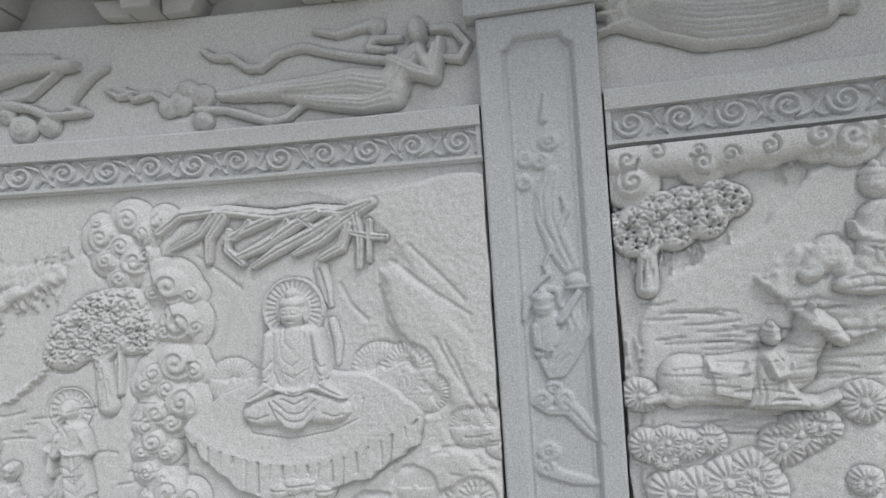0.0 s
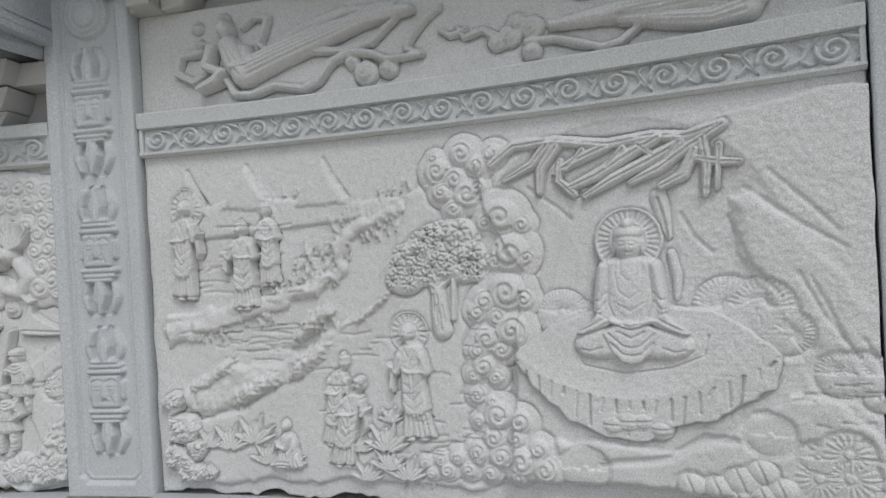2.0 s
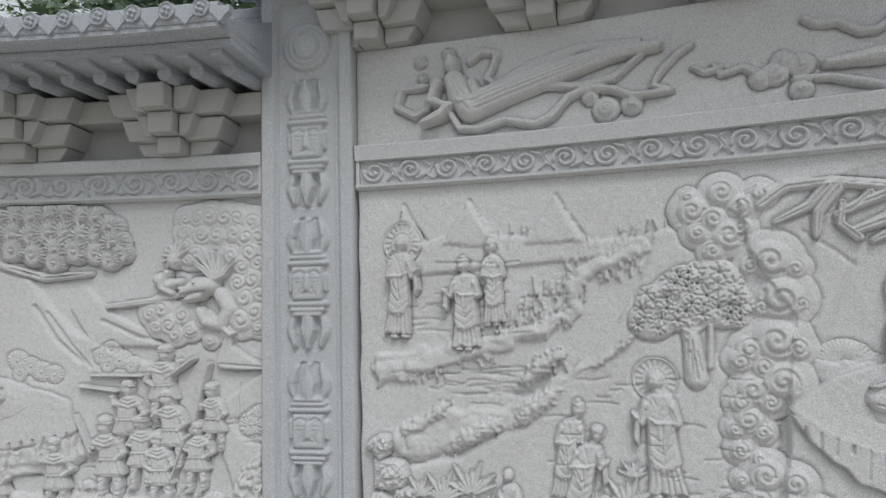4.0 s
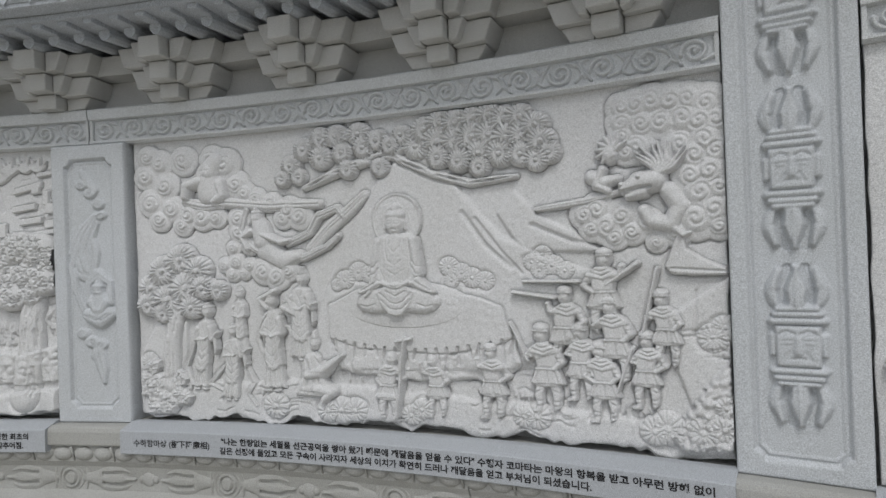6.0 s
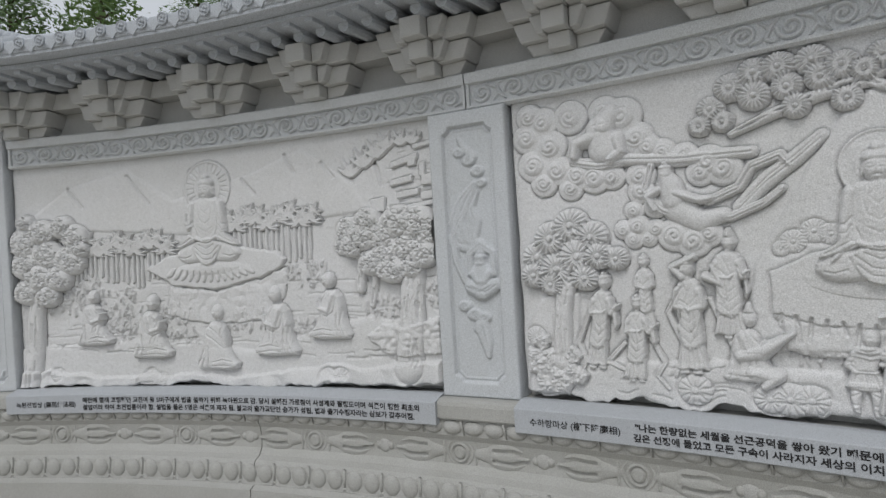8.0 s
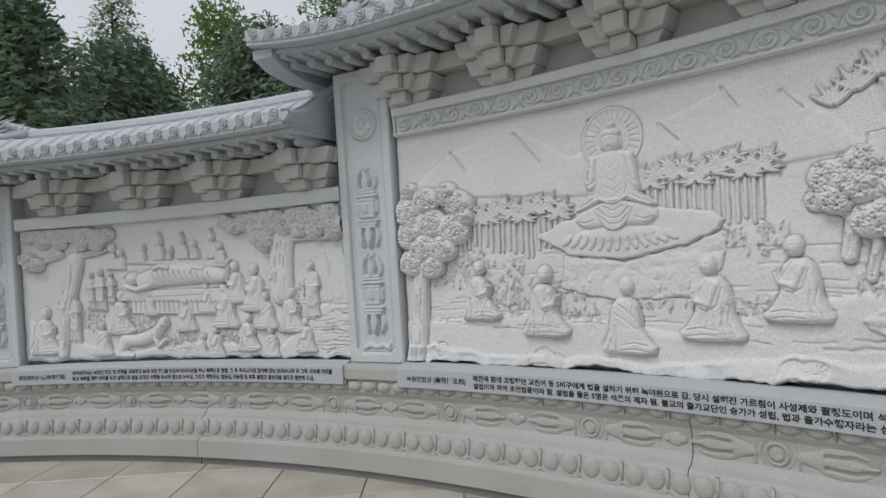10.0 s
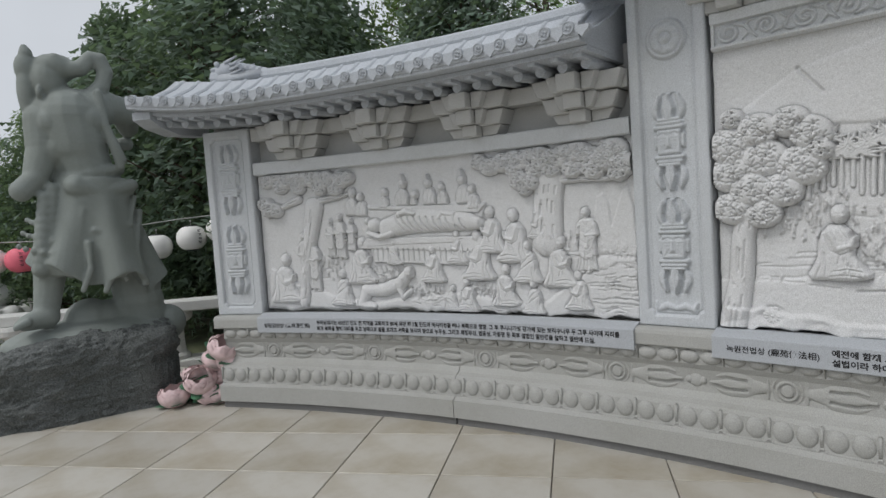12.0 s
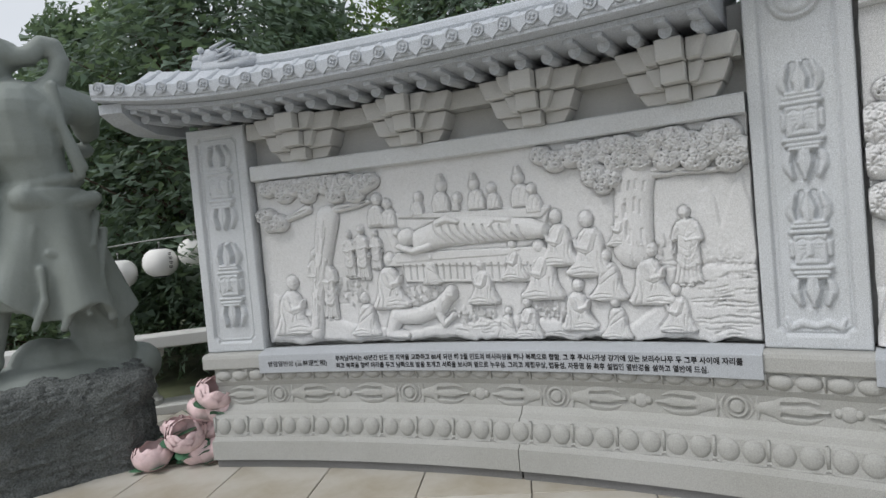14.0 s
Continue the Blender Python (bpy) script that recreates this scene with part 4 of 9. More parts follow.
# ---- dragon heads at the left ends of the ridges ----
for th, z in ((159.6, 2.132 + 0.43), (137.2, 2.577 + 0.43)):
    e = thing("ridge_dragon", "carved granite dragon head at the ridge end", "roof ornament", "ridge dragons", m=on_wall(th, -0.22, z))
    bm = bmesh.new()
    bevel_box(-0.16, 0.26, -0.09, 0.10, -0.03, 0.06, 0.02, 2, bm)
    ball(bm, (-0.10, 0, 0.09), 0.085, 12, 8, (1.3, 0.9, 0.9))
    ball(bm, (-0.20, 0, 0.06), 0.05, 10, 8, (1.3, 1.1, 0.8))
    ball(bm, (-0.21, 0, 0.115), 0.035, 10, 8, (1.2, 1.2, 0.7))
    for i in range(6):
        ball(bm, (0.0 + 0.05 * i, 0.0, 0.11 - 0.012 * i), 0.05 - 0.003 * i, 9, 7, (0.9, 1.3, 1))
    for s in (-1, 1):
        ball(bm, (-0.15, 0.06 * s, 0.145), 0.024, 8, 6)
        tube(bm, (-0.08, 0.05 * s, 0.15), (0.04, 0.06 * s, 0.19), 0.016, 0.006, 7)
        for i in range(3):
            tube(bm, (-0.02, 0.07 * s, 0.05 + 0.035 * i), (0.10, 0.10 * s, 0.07 + 0.04 * i), 0.016, 0.005, 6)
    part("dragon_head", bm, ROOF, e, smooth=True)


# ---- carved figures and scenery ----
def hollow(c, u, v, ru, rv, depth, pw=1.0):
    g = c.win(u - ru, v - rv, u + ru, v + rv)
    if g:
        sl, U, V = g
        q = ((U - u) / ru) ** 2 + ((V - v) / rv) ** 2
        c.h[sl] -= depth * np.clip(1 - q, 0, 1) ** pw


def face(c, u, v, r, top):
    """Brow, nose, closed eyes and mouth on a head of radius r whose crown stands at height top."""
    for s in (-1, 1):
        c.cut([(u + s * 0.12 * r, v + 0.22 * r), (u + s * 0.40 * r, v + 0.30 * r), (u + s * 0.68 * r, v + 0.16 * r)], 0.10 * r, 0.0025)
        c.dome(u + s * 0.38 * r, v + 0.06 * r, 0.26 * r, 0.12 * r, 0.003, 0, top * 0.9)
        c.cut([(u + s * 0.14 * r, v + 0.03 * r), (u + s * 0.40 * r, v - 0.02 * r), (u + s * 0.62 * r, v + 0.05 * r)], 0.07 * r, 0.004)
        c.limb([(u + s * 0.98 * r, v + 0.2 * r, 0.10 * r), (u + s * 0.98 * r, v - 0.5 * r, 0.12 * r)], top * 0.6)
    c.limb([(u, v + 0.25 * r, 0.07 * r), (u, v - 0.22 * r, 0.15 * r)], 0.010, top * 0.97)
    c.cut([(u - 0.26 * r, v - 0.50 * r), (u, v - 0.47 * r), (u + 0.26 * r, v - 0.50 * r)], 0.07 * r, 0.005)
    c.dome(u, v - 0.62 * r, 0.22 * r, 0.09 * r, 0.004, 0, top * 0.9)


def halo(c, u, v, r, n=22, h=0.012):
    c.dome(u, v, r, r, h, 0, 0, 0.12)
    for i in range(n):
        a = 2 * math.pi * i / n
        c.cut([(u + 0.58 * r * math.cos(a), v + 0.58 * r * math.sin(a)), (u + 0.94 * r * math.cos(a), v + 0.94 * r * math.sin(a))], 0.032 * r, h * 0.5)
    c.ring(u, v, r * 0.97, r * 0.045, 0.004, h)
    c.ring(u, v, r * 0.55, r * 0.035, 0.003, h)


def shape(c, u, v, k, turn, pts, h, edge, base=0.0, pw=0.5, both=False):
    """A raised patch given in units of a figure's height k, mirrored when the figure faces the other way."""
    c.poly([(u + turn * x * k, v + y * k) for x, y in pts], h, edge * k * 2, base, pw=pw)
    if both:
        c.poly([(u - turn * x * k, v + y * k) for x, y in pts], h, edge * k * 2, base, pw=pw)


def folds(c, u, v, k, turn, lines, w=0.008, depth=0.005, both=False):
    """Creases of cloth, in units of a figure's height."""
    for q in lines:
        c.cut([(u + turn * x * k, v + y * k) for x, y in q], w * k, depth)
        if both:
            c.cut([(u - turn * x * k, v + y * k) for x, y in q], w * k, depth)


def buddha(c, u, v, k, halo_r=0.0, rays=22, raised=False, lotus=False, touch=False):
    """A seated figure in a robe; (u, v) is the middle of its seat, k its height."""
    top = 0.080
    if halo_r:
        halo(c, u, v + 0.82 * k, halo_r, rays)
    if lotus:
        c.dome(u, v - 0.05 * k, 0.50 * k, 0.10 * k, 0.06, 0, 0, 0.4)
        for i in range(13):
            x = -0.5 + i / 12
            c.limb([(u + x * 0.92 * k, v - 0.06 * k - 0.05 * k * (1 - 4 * x * x), 0.050 * k), (u + x * 1.06 * k, v - 0.09 * k - 0.08 * k * (1 - 3.4 * x * x), 0.030 * k)], 0.030, 0.02)
            c.cut([(u + x * 0.92 * k + 0.04 * k, v - 0.03 * k - 0.05 * k * (1 - 4 * x * x)), (u + x * 1.06 * k + 0.045 * k, v - 0.12 * k - 0.08 * k * (1 - 3.4 * x * x))], 0.008 * k, 0.008)
    # folded legs, wide and low, and the cloth that fans out between them
    shape(c, u, v, k, 1, [(-0.18, 0.26), (-0.34, 0.215), (-0.405, 0.15), (-0.41, 0.09), (-0.35, 0.03), (-0.26, 0.0), (-0.12, 0.01), (0.0, 0.03), (0.12, 0.01), (0.26, 0.0), (0.35, 0.03), (0.41, 0.09), (0.405, 0.15), (0.34, 0.215), (0.18, 0.26)], 0.066, 0.075)
    # trunk with sleeves down to the lap
    shape(c, u, v, k, 1, [(-0.075, 0.715), (-0.145, 0.700), (-0.190, 0.655), (-0.205, 0.56), (-0.228, 0.45), (-0.250, 0.37), (-0.235, 0.29), (-0.12, 0.235), (0.12, 0.235), (0.235, 0.29), (0.250, 0.37), (0.228, 0.45), (0.205, 0.56), (0.190, 0.655), (0.145, 0.700), (0.075, 0.715)], 0.062, 0.05)
    c.dome(u, v + 0.50 * k, 0.125 * k, 0.20 * k, 0.012, 0, 0.060, 0.5)
    for s in (-1, 1):
        c.limb([(u + s * 0.170 * k, v + 0.64 * k, 0.045 * k), (u + s * 0.195 * k, v + 0.47 * k, 0.050 * k), (u + s * 0.205 * k, v + 0.36 * k, 0.050 * k)], 0.075, 0, 0.4)
    shape(c, u, v, k, 1, [(-0.22, 0.345), (-0.10, 0.265), (-0.20, 0.225), (-0.31, 0.185), (-0.385, 0.185), (-0.345, 0.235), (-0.27, 0.285)], 0.076, 0.018, both=not touch)
    if touch:
        shape(c, u, v, k, -1, [(-0.22, 0.345), (-0.10, 0.265), (-0.20, 0.225), (-0.31, 0.185), (-0.385, 0.185), (-0.345, 0.235), (-0.27, 0.285)], 0.076, 0.018)
        c.limb([(u - 0.205 * k, v + 0.38 * k, 0.048 * k), (u - 0.225 * k, v + 0.27 * k, 0.040 * k), (u - 0.26 * k, v + 0.195 * k, 0.030 * k), (u - 0.29 * k, v + 0.165 * k, 0.018 * k)], 0.084, 0, 0.45)
    shape(c, u, v, k, 1, [(-0.12, 0.255), (0.12, 0.255), (0.20, 0.205), (0.125, 0.06), (0.055, 0.0), (-0.01, -0.015), (-0.075, 0.005), (-0.135, 0.065), (-0.20, 0.205)], 0.074, 0.016)
    c.dome(u, v + 0.255 * k, 0.095 * k, 0.042 * k, 0.088, 0, 0, 0.35)
    c.limb([(u - 0.13 * k, v + 0.285 * k, 0.030 * k), (u - 0.05 * k, v + 0.255 * k, 0.026 * k)], 0.086)
    c.limb([(u + 0.13 * k, v + 0.285 * k, 0.030 * k), (u + 0.05 * k, v + 0.255 * k, 0.026 * k)], 0.086)
    if raised:
        c.limb([(u - 0.205 * k, v + 0.40 * k, 0.050 * k), (u - 0.235 * k, v + 0.46 * k, 0.040 * k), (u - 0.225 * k, v + 0.56 * k, 0.026 * k)], 0.092, 0, 0.4)
        folds(c, u, v, k, 1, [[(-0.235, 0.52), (-0.23, 0.585)], [(-0.215, 0.52), (-0.215, 0.585)]], 0.008, 0.004)
    # creases: hands, cloth between the knees, collar, chest and sleeves
    folds(c, u, v, k, 1, [[(-0.07, 0.262), (0, 0.245), (0.07, 0.262)], [(-0.06, 0.235), (0, 0.225), (0.06, 0.235)]], 0.008, 0.006)
    folds(c, u, v, k, 1, [[(-0.15, 0.195), (-0.06, 0.115), (0, 0.10), (0.06, 0.115), (0.15, 0.195)], [(-0.14, 0.135), (-0.06, 0.06), (0, 0.05), (0.06, 0.06), (0.14, 0.135)], [(-0.09, 0.21), (0, 0.165), (0.09, 0.21)]], 0.008, 0.006)
    folds(c, u, v, k, 1, [[(-0.085, 0.70), (-0.09, 0.58), (-0.07, 0.48), (0, 0.43), (0.07, 0.48), (0.09, 0.58), (0.085, 0.70)], [(-0.055, 0.68), (-0.055, 0.60), (0, 0.545), (0.055, 0.60), (0.055, 0.68)], [(-0.09, 0.40), (0, 0.345), (0.09, 0.40)]], 0.007, 0.0026)
    folds(c, u, v, k, 1, [[(0.130, 0.66), (0.142, 0.52), (0.145, 0.40), (0.11, 0.31)], [(0.16, 0.47), (0.20, 0.42), (0.235, 0.42)], [(0.16, 0.41), (0.20, 0.355), (0.24, 0.36)], [(0.17, 0.30), (0.26, 0.25), (0.34, 0.215)], [(0.15, 0.27), (0.23, 0.225), (0.30, 0.20)], [(0.20, 0.10), (0.28, 0.075), (0.34, 0.09)]], 0.008, 0.006, True)
    # neck and head
    c.limb([(u, v + 0.68 * k, 0.062 * k), (u, v + 0.74 * k, 0.058 * k)], 0.062)
    hr = 0.094 * k
    c.dome(u, v + 0.800 * k, hr, hr * 1.25, top, 0, 0.004, 0.42)
    c.dome(u, v + 0.865 * k, hr * 1.02, hr * 0.62, top, 0, 0.004, 0.42)
    c.dome(u, v + 0.930 * k, hr * 0.50, hr * 0.46, top * 0.86, 0, 0, 0.45)
    c.cut([(u - 0.94 * hr, v + 0.822 * k), (u - 0.5 * hr, v + 0.846 * k), (u, v + 0.852 * k), (u + 0.5 * hr, v + 0.846 * k), (u + 0.94 * hr, v + 0.822 * k)], 0.05 * hr, 0.003)
    for i in range(9):
        a = -0.8 + 0.2 * i
        c.cut([(u + a * hr, v + (0.862 - 0.01 * abs(a)) * k), (u + a * 0.8 * hr, v + 0.90 * k)], 0.04 * hr, 0.002)
    face(c, u, v + 0.790 * k, hr, top)


def head(c, u, v, r, h=0.055, kind=0, turn=0):
    c.dome(u, v, r, r * 1.18, h, 0, 0, 0.45)
    x = u + turn * 0.35 * r
    c.limb([(x, v + 0.2 * r, 0.10 * r), (x + turn * 0.15 * r, v - 0.2 * r, 0.16 * r)], 0.008, h * 0.86)
    for s in (-1, 1):
        c.cut([(x + s * 0.2 * r, v + 0.12 * r), (x + s * 0.6 * r, v + 0.12 * r)], 0.13 * r, 0.10 * r)
    c.cut([(x - 0.25 * r, v - 0.55 * r), (x + 0.25 * r, v - 0.55 * r)], 0.09 * r, 0.07 * r)
    if kind == 1:      # topknot
        c.dome(u, v + 0.72 * r, 0.95 * r, 0.5 * r, h * 1.03)
        c.dome(u, v + 1.25 * r, 0.42 * r, 0.42 * r, h * 0.9)
    elif kind == 2:    # cap with a brim
        c.dome(u, v + 0.75 * r, 1.02 * r, 0.62 * r, h * 1.08, 0, 0, 0.4)
        c.limb([(u - 0.9 * r, v + 0.40 * r, 0.13 * r), (u, v + 0.48 * r, 0.16 * r), (u + 0.9 * r, v + 0.40 * r, 0.13 * r)], h * 1.08)
    elif kind == 3:    # tall crown
        c.limb([(u, v + 0.8 * r, 0.75 * r), (u, v + 1.7 * r, 0.35 * r)], h)
        c.cut([(u - 0.7 * r, v + 0.7 * r), (u + 0.7 * r, v + 0.7 * r)], 0.1 * r, 0.006)


def stand(c, u, v, k, turn=1, kind=0, halo_r=0.0, lean=0.0, wide=1.0, arm=0.0, h=0.06):
    """A robed standing figure: (u, v) between the feet, k its height; turn is the way it faces, arm how far it reaches."""
    g = np.random.default_rng(int(abs(u) * 977 + abs(v) * 313))
    sway = g.uniform(-0.02, 0.03)

    def tilt(pts):
        return [(x * wide + turn * lean * y + sway * math.sin(math.pi * y), y) for x, y in pts]

    hx = turn * lean + 0.015
    if halo_r:
        halo(c, u + turn * hx * k, v + 0.885 * k, halo_r, 18, 0.012)
    # feet, long under-robe with a swung hem, overlying robe
    for x in (-0.05, 0.055):
        c.limb([(u + x * k, v + 0.012 * k, 0.024 * k), (u + x * k + turn * 0.045 * k, v + 0.006 * k, 0.020 * k)], h * 0.7)
    shape(c, u, v, k, turn, tilt([(-0.085, 0.45), (-0.105, 0.28), (-0.125, 0.12), (-0.150, 0.02), (-0.09, 0.035), (-0.03, 0.008), (0.03, 0.03), (0.09, 0.005), (0.135, 0.03), (0.115, 0.15), (0.100, 0.30), (0.085, 0.45)]), h * 0.80, 0.030)
    shape(c, u, v, k, turn, tilt([(-0.045, 0.80), (-0.100, 0.765), (-0.122, 0.68), (-0.105, 0.56), (-0.110, 0.42), (-0.125, 0.26), (-0.06, 0.20), (0.02, 0.17), (0.085, 0.22), (0.110, 0.30), (0.100, 0.44), (0.098, 0.56), (0.118, 0.68), (0.100, 0.765), (0.045, 0.80)]), h, 0.035)
    c.limb([(u + turn * tilt([(0, 0.78)])[0][0] * k, v + 0.77 * k, 0.036 * k), (u + turn * hx * k, v + 0.84 * k, 0.031 * k)], h * 0.9)
    # sleeves: upper arm, forearm brought forward, a long cuff that hangs from it
    near = (0.115 + 0.02 * arm, 0.57), (0.055 + 0.16 * arm, 0.55 + 0.09 * arm)
    far = (-0.118, 0.57), (-0.005 + 0.05 * arm, 0.535 + 0.05 * arm)
    for s, (el, ha) in ((1, near), (-1, far)):
        p = tilt([(s * 0.090, 0.70), el, ha])
        q = [(u + turn * x * k, v + y * k) for x, y in p]
        c.limb([(*q[0], 0.042 * k), (*q[1], 0.040 * k), (*q[2], 0.027 * k)], h * 1.22, 0, 0.4)
        c.limb([(*q[2], 0.020 * k), (q[2][0] + turn * 0.022 * k, q[2][1] + 0.022 * k, 0.014 * k)], h * 1.32)
        mx, my = (p[1][0] + 2 * p[2][0]) / 3, p[2][1]
        shape(c, u, v, k, turn, [(p[1][0], my + 0.02), (p[2][0], my), (mx + 0.04, my - 0.17), (mx - 0.005, my - 0.25), (p[1][0] * 0.6 + mx * 0.4, my - 0.15)], h * 1.12, 0.016)
        folds(c, u, v, k, turn, [[(mx, my - 0.02), (mx + 0.010, my - 0.20)], [(p[1][0] * 0.7 + mx * 0.3, my - 0.01), (mx - 0.01, my - 0.16)], [(p[0][0], 0.665), (p[1][0] * 0.95, 0.585)]], 0.008, 0.006)
    # collar, hanging curves over the front, upright creases in the skirt
    folds(c, u, v, k, turn, [tilt(q) for q in ([(-0.055, 0.78), (-0.01, 0.69), (0.025, 0.60)], [(0.055, 0.78), (0.015, 0.70)], [(-0.07, 0.64), (0.0, 0.575), (0.07, 0.62)], [(-0.085, 0.50), (0.0, 0.425), (0.085, 0.49)], [(-0.09, 0.42), (0.0, 0.335), (0.09, 0.41)], [(-0.095, 0.34), (0.0, 0.25), (0.09, 0.33)])], 0.009, 0.0032)
    folds(c, u, v, k, turn, [tilt([(x * 0.9, 0.20 + 0.02 * math.cos(9 * x)), (x * 1.1, 0.10), (x * 1.3, 0.02)]) for x in (-0.085, -0.045, -0.01, 0.03, 0.07)], 0.009, 0.007)
    head(c, u + turn * hx * k, v + 0.885 * k, 0.066 * k, h * 1.25, kind, turn)


def kneel(c, u, v, k, turn=1, kind=0, back=False, h=0.06):
    """A kneeling or squatting figure in a robe; k is its height."""
    shape(c, u, v, k, turn, [(-0.29, 0.0), (-0.33, 0.07), (-0.27, 0.17), (-0.215, 0.30), (-0.205, 0.46), (-0.165, 0.60), (-0.09, 0.685), (0.06, 0.69), (0.145, 0.62), (0.185, 0.47), (0.195, 0.32), (0.27, 0.20), (0.35, 0.10), (0.33, 0.02), (0.15, -0.01)], h, 0.075)
    shape(c, u, v, k, turn, [(-0.10, 0.03), (-0.06, 0.15), (0.10, 0.22), (0.25, 0.19), (0.37, 0.10), (0.35, 0.03), (0.15, 0.0)], h * 1.05, 0.045)
    if not back:
        c.limb([(u - turn * 0.06 * k, v + 0.60 * k, 0.065 * k), (u + turn * 0.03 * k, v + 0.40 * k, 0.065 * k), (u + turn * 0.17 * k, v + 0.44 * k, 0.045 * k), (u + turn * 0.20 * k, v + 0.53 * k, 0.026 * k)], h * 1.2, 0, 0.42)
        folds(c, u, v, k, turn, [[(-0.12, 0.57), (-0.06, 0.38), (0.05, 0.32), (0.17, 0.37)], [(0.0, 0.52), (0.03, 0.44)], [(0.03, 0.65), (0.10, 0.55), (0.14, 0.50)], [(0.05, 0.33), (0.02, 0.22)], [(0.10, 0.34), (0.09, 0.24)]], 0.013, 0.007)
    else:
        folds(c, u, v, k, turn, [[(-0.13, 0.64), (0.0, 0.56), (0.12, 0.44)], [(-0.17, 0.52), (-0.02, 0.43), (0.14, 0.31)], [(0.12, 0.63), (0.10, 0.50), (0.15, 0.36)]], 0.013, 0.006)
    folds(c, u, v, k, turn, [[(-0.19, 0.40), (-0.16, 0.20), (-0.22, 0.05)], [(-0.12, 0.35), (-0.10, 0.18), (-0.13, 0.03)], [(-0.03, 0.12), (0.12, 0.15), (0.28, 0.12)], [(-0.06, 0.06), (0.10, 0.075), (0.28, 0.055)]], 0.013, 0.007)
    head(c, u + turn * 0.03 * k, v + 0.815 * k, 0.100 * k, h * 1.0, kind, 0 if back else turn)


def soldier(c, u, v, k, turn=1, up=0.0, h=0.06, kind=2):
    """A short soldier in cape, belt and fringed skirt, legs apart."""
    k *= 0.92
    g = np.random.default_rng(int(abs(u) * 771 + abs(v) * 419))
    t = g.uniform(-0.04, 0.05)
    for s in (-1, 1):
        shape(c, u, v, k, 1, [(s * 0.01, 0.34), (s * 0.14, 0.34), (s * 0.155, 0.20), (s * 0.135, 0.06), (s * 0.14 + turn * 0.06, 0.02), (s * 0.10 + turn * 0.06, 0.0), (s * 0.06, 0.0), (s * 0.05, 0.07), (s * 0.045, 0.20)], h * 0.85, 0.035)
        folds(c, u, v, k, 1, [[(s * 0.05, 0.135), (s * 0.15, 0.14)], [(s * 0.055, 0.085), (s * 0.14, 0.085)], [(s * 0.06, 0.26), (s * 0.14, 0.22)]], 0.010, 0.006)
    # fringed skirt, belt, jerkin
    shape(c, u, v, k, 1, [(-0.115, 0.52), (0.115, 0.52), (0.165, 0.40), (0.20, 0.315), (0.10, 0.285), (0.0, 0.275), (-0.10, 0.285), (-0.20, 0.315), (-0.165, 0.40)], h, 0.030)
    folds(c, u, v, k, 1, [[(0.024 * i, 0.325), (0.026 * i, 0.282)] for i in range(-7, 8)] + [[(-0.08, 0.47), (-0.12, 0.35)], [(0.0, 0.47), (0.01, 0.34)], [(0.08, 0.47), (0.12, 0.35)]], 0.008, 0.006)
    shape(c, u, v, k, 1, [(-0.115, 0.48), (-0.135, 0.58), (-0.145 + t, 0.70), (0.145 + t, 0.70), (0.135, 0.58), (0.115, 0.48)], h * 1.05, 0.045)
    c.limb([(u - 0.115 * k, v + 0.490 * k, 0.018 * k), (u + 0.115 * k, v + 0.490 * k, 0.018 * k)], h * 1.15)
    for s in (-1, 1):
        lift = up if s == turn else 0.0
        c.limb([(u + (t + s * 0.135) * k, v + 0.66 * k, 0.050 * k), (u + (t + s * 0.195) * k, v + (0.56 + 0.20 * lift) * k, 0.044 * k), (u + (t * 0.5 + s * (0.10 + 0.17 * lift)) * k, v + (0.49 + 0.46 * lift) * k, 0.032 * k)], h * 1.12, 0, 0.42)
        c.dome(u + (t * 0.5 + s * (0.10 + 0.17 * lift)) * k, v + (0.49 + 0.46 * lift) * k, 0.040 * k, 0.036 * k, h * 1.2)
        folds(c, u, v, k, 1, [[(t + s * 0.15, 0.60 + 0.06 * lift), (t + s * 0.22, 0.60 + 0.10 * lift)]], 0.010, 0.006)
    # shoulder cape with a rolled collar
    shape(c, u, v, k, 1, [(-0.06 + t, 0.775), (-0.16 + t, 0.715), (-0.19 + t, 0.655), (-0.06 + t, 0.635), (0.02 + t, 0.610), (0.10 + t, 0.635), (0.19 + t, 0.655), (0.16 + t, 0.715), (0.06 + t, 0.775)], h * 1.2, 0.022)
    folds(c, u, v, k, 1, [[(-0.14 + t, 0.72), (0.01 + t, 0.665), (0.14 + t, 0.72)], [(-0.11 + t, 0.75), (0.0 + t, 0.715), (0.11 + t, 0.75)]], 0.010, 0.006)
    head(c, u + (t + turn * 0.025) * k, v + 0.855 * k, 0.092 * k, h * 1.2, kind, turn)


def drape(c, pts, r, h=0.05, lines=2):
    """A fluttering scarf through points (u, v), with creases along it."""
    n = len(pts)
    c.limb([(u, v, r * (1 - 0.55 * abs(i / (n - 1) - 0.4))) for i, (u, v) in enumerate(pts)], h, 0, 0.4)
    for j in range(lines):
        o = r * (j - (lines - 1) / 2) * 0.62
        c.cut([(u + o * 0.4, v + o) for u, v in pts], r * 0.14, h * 0.16)


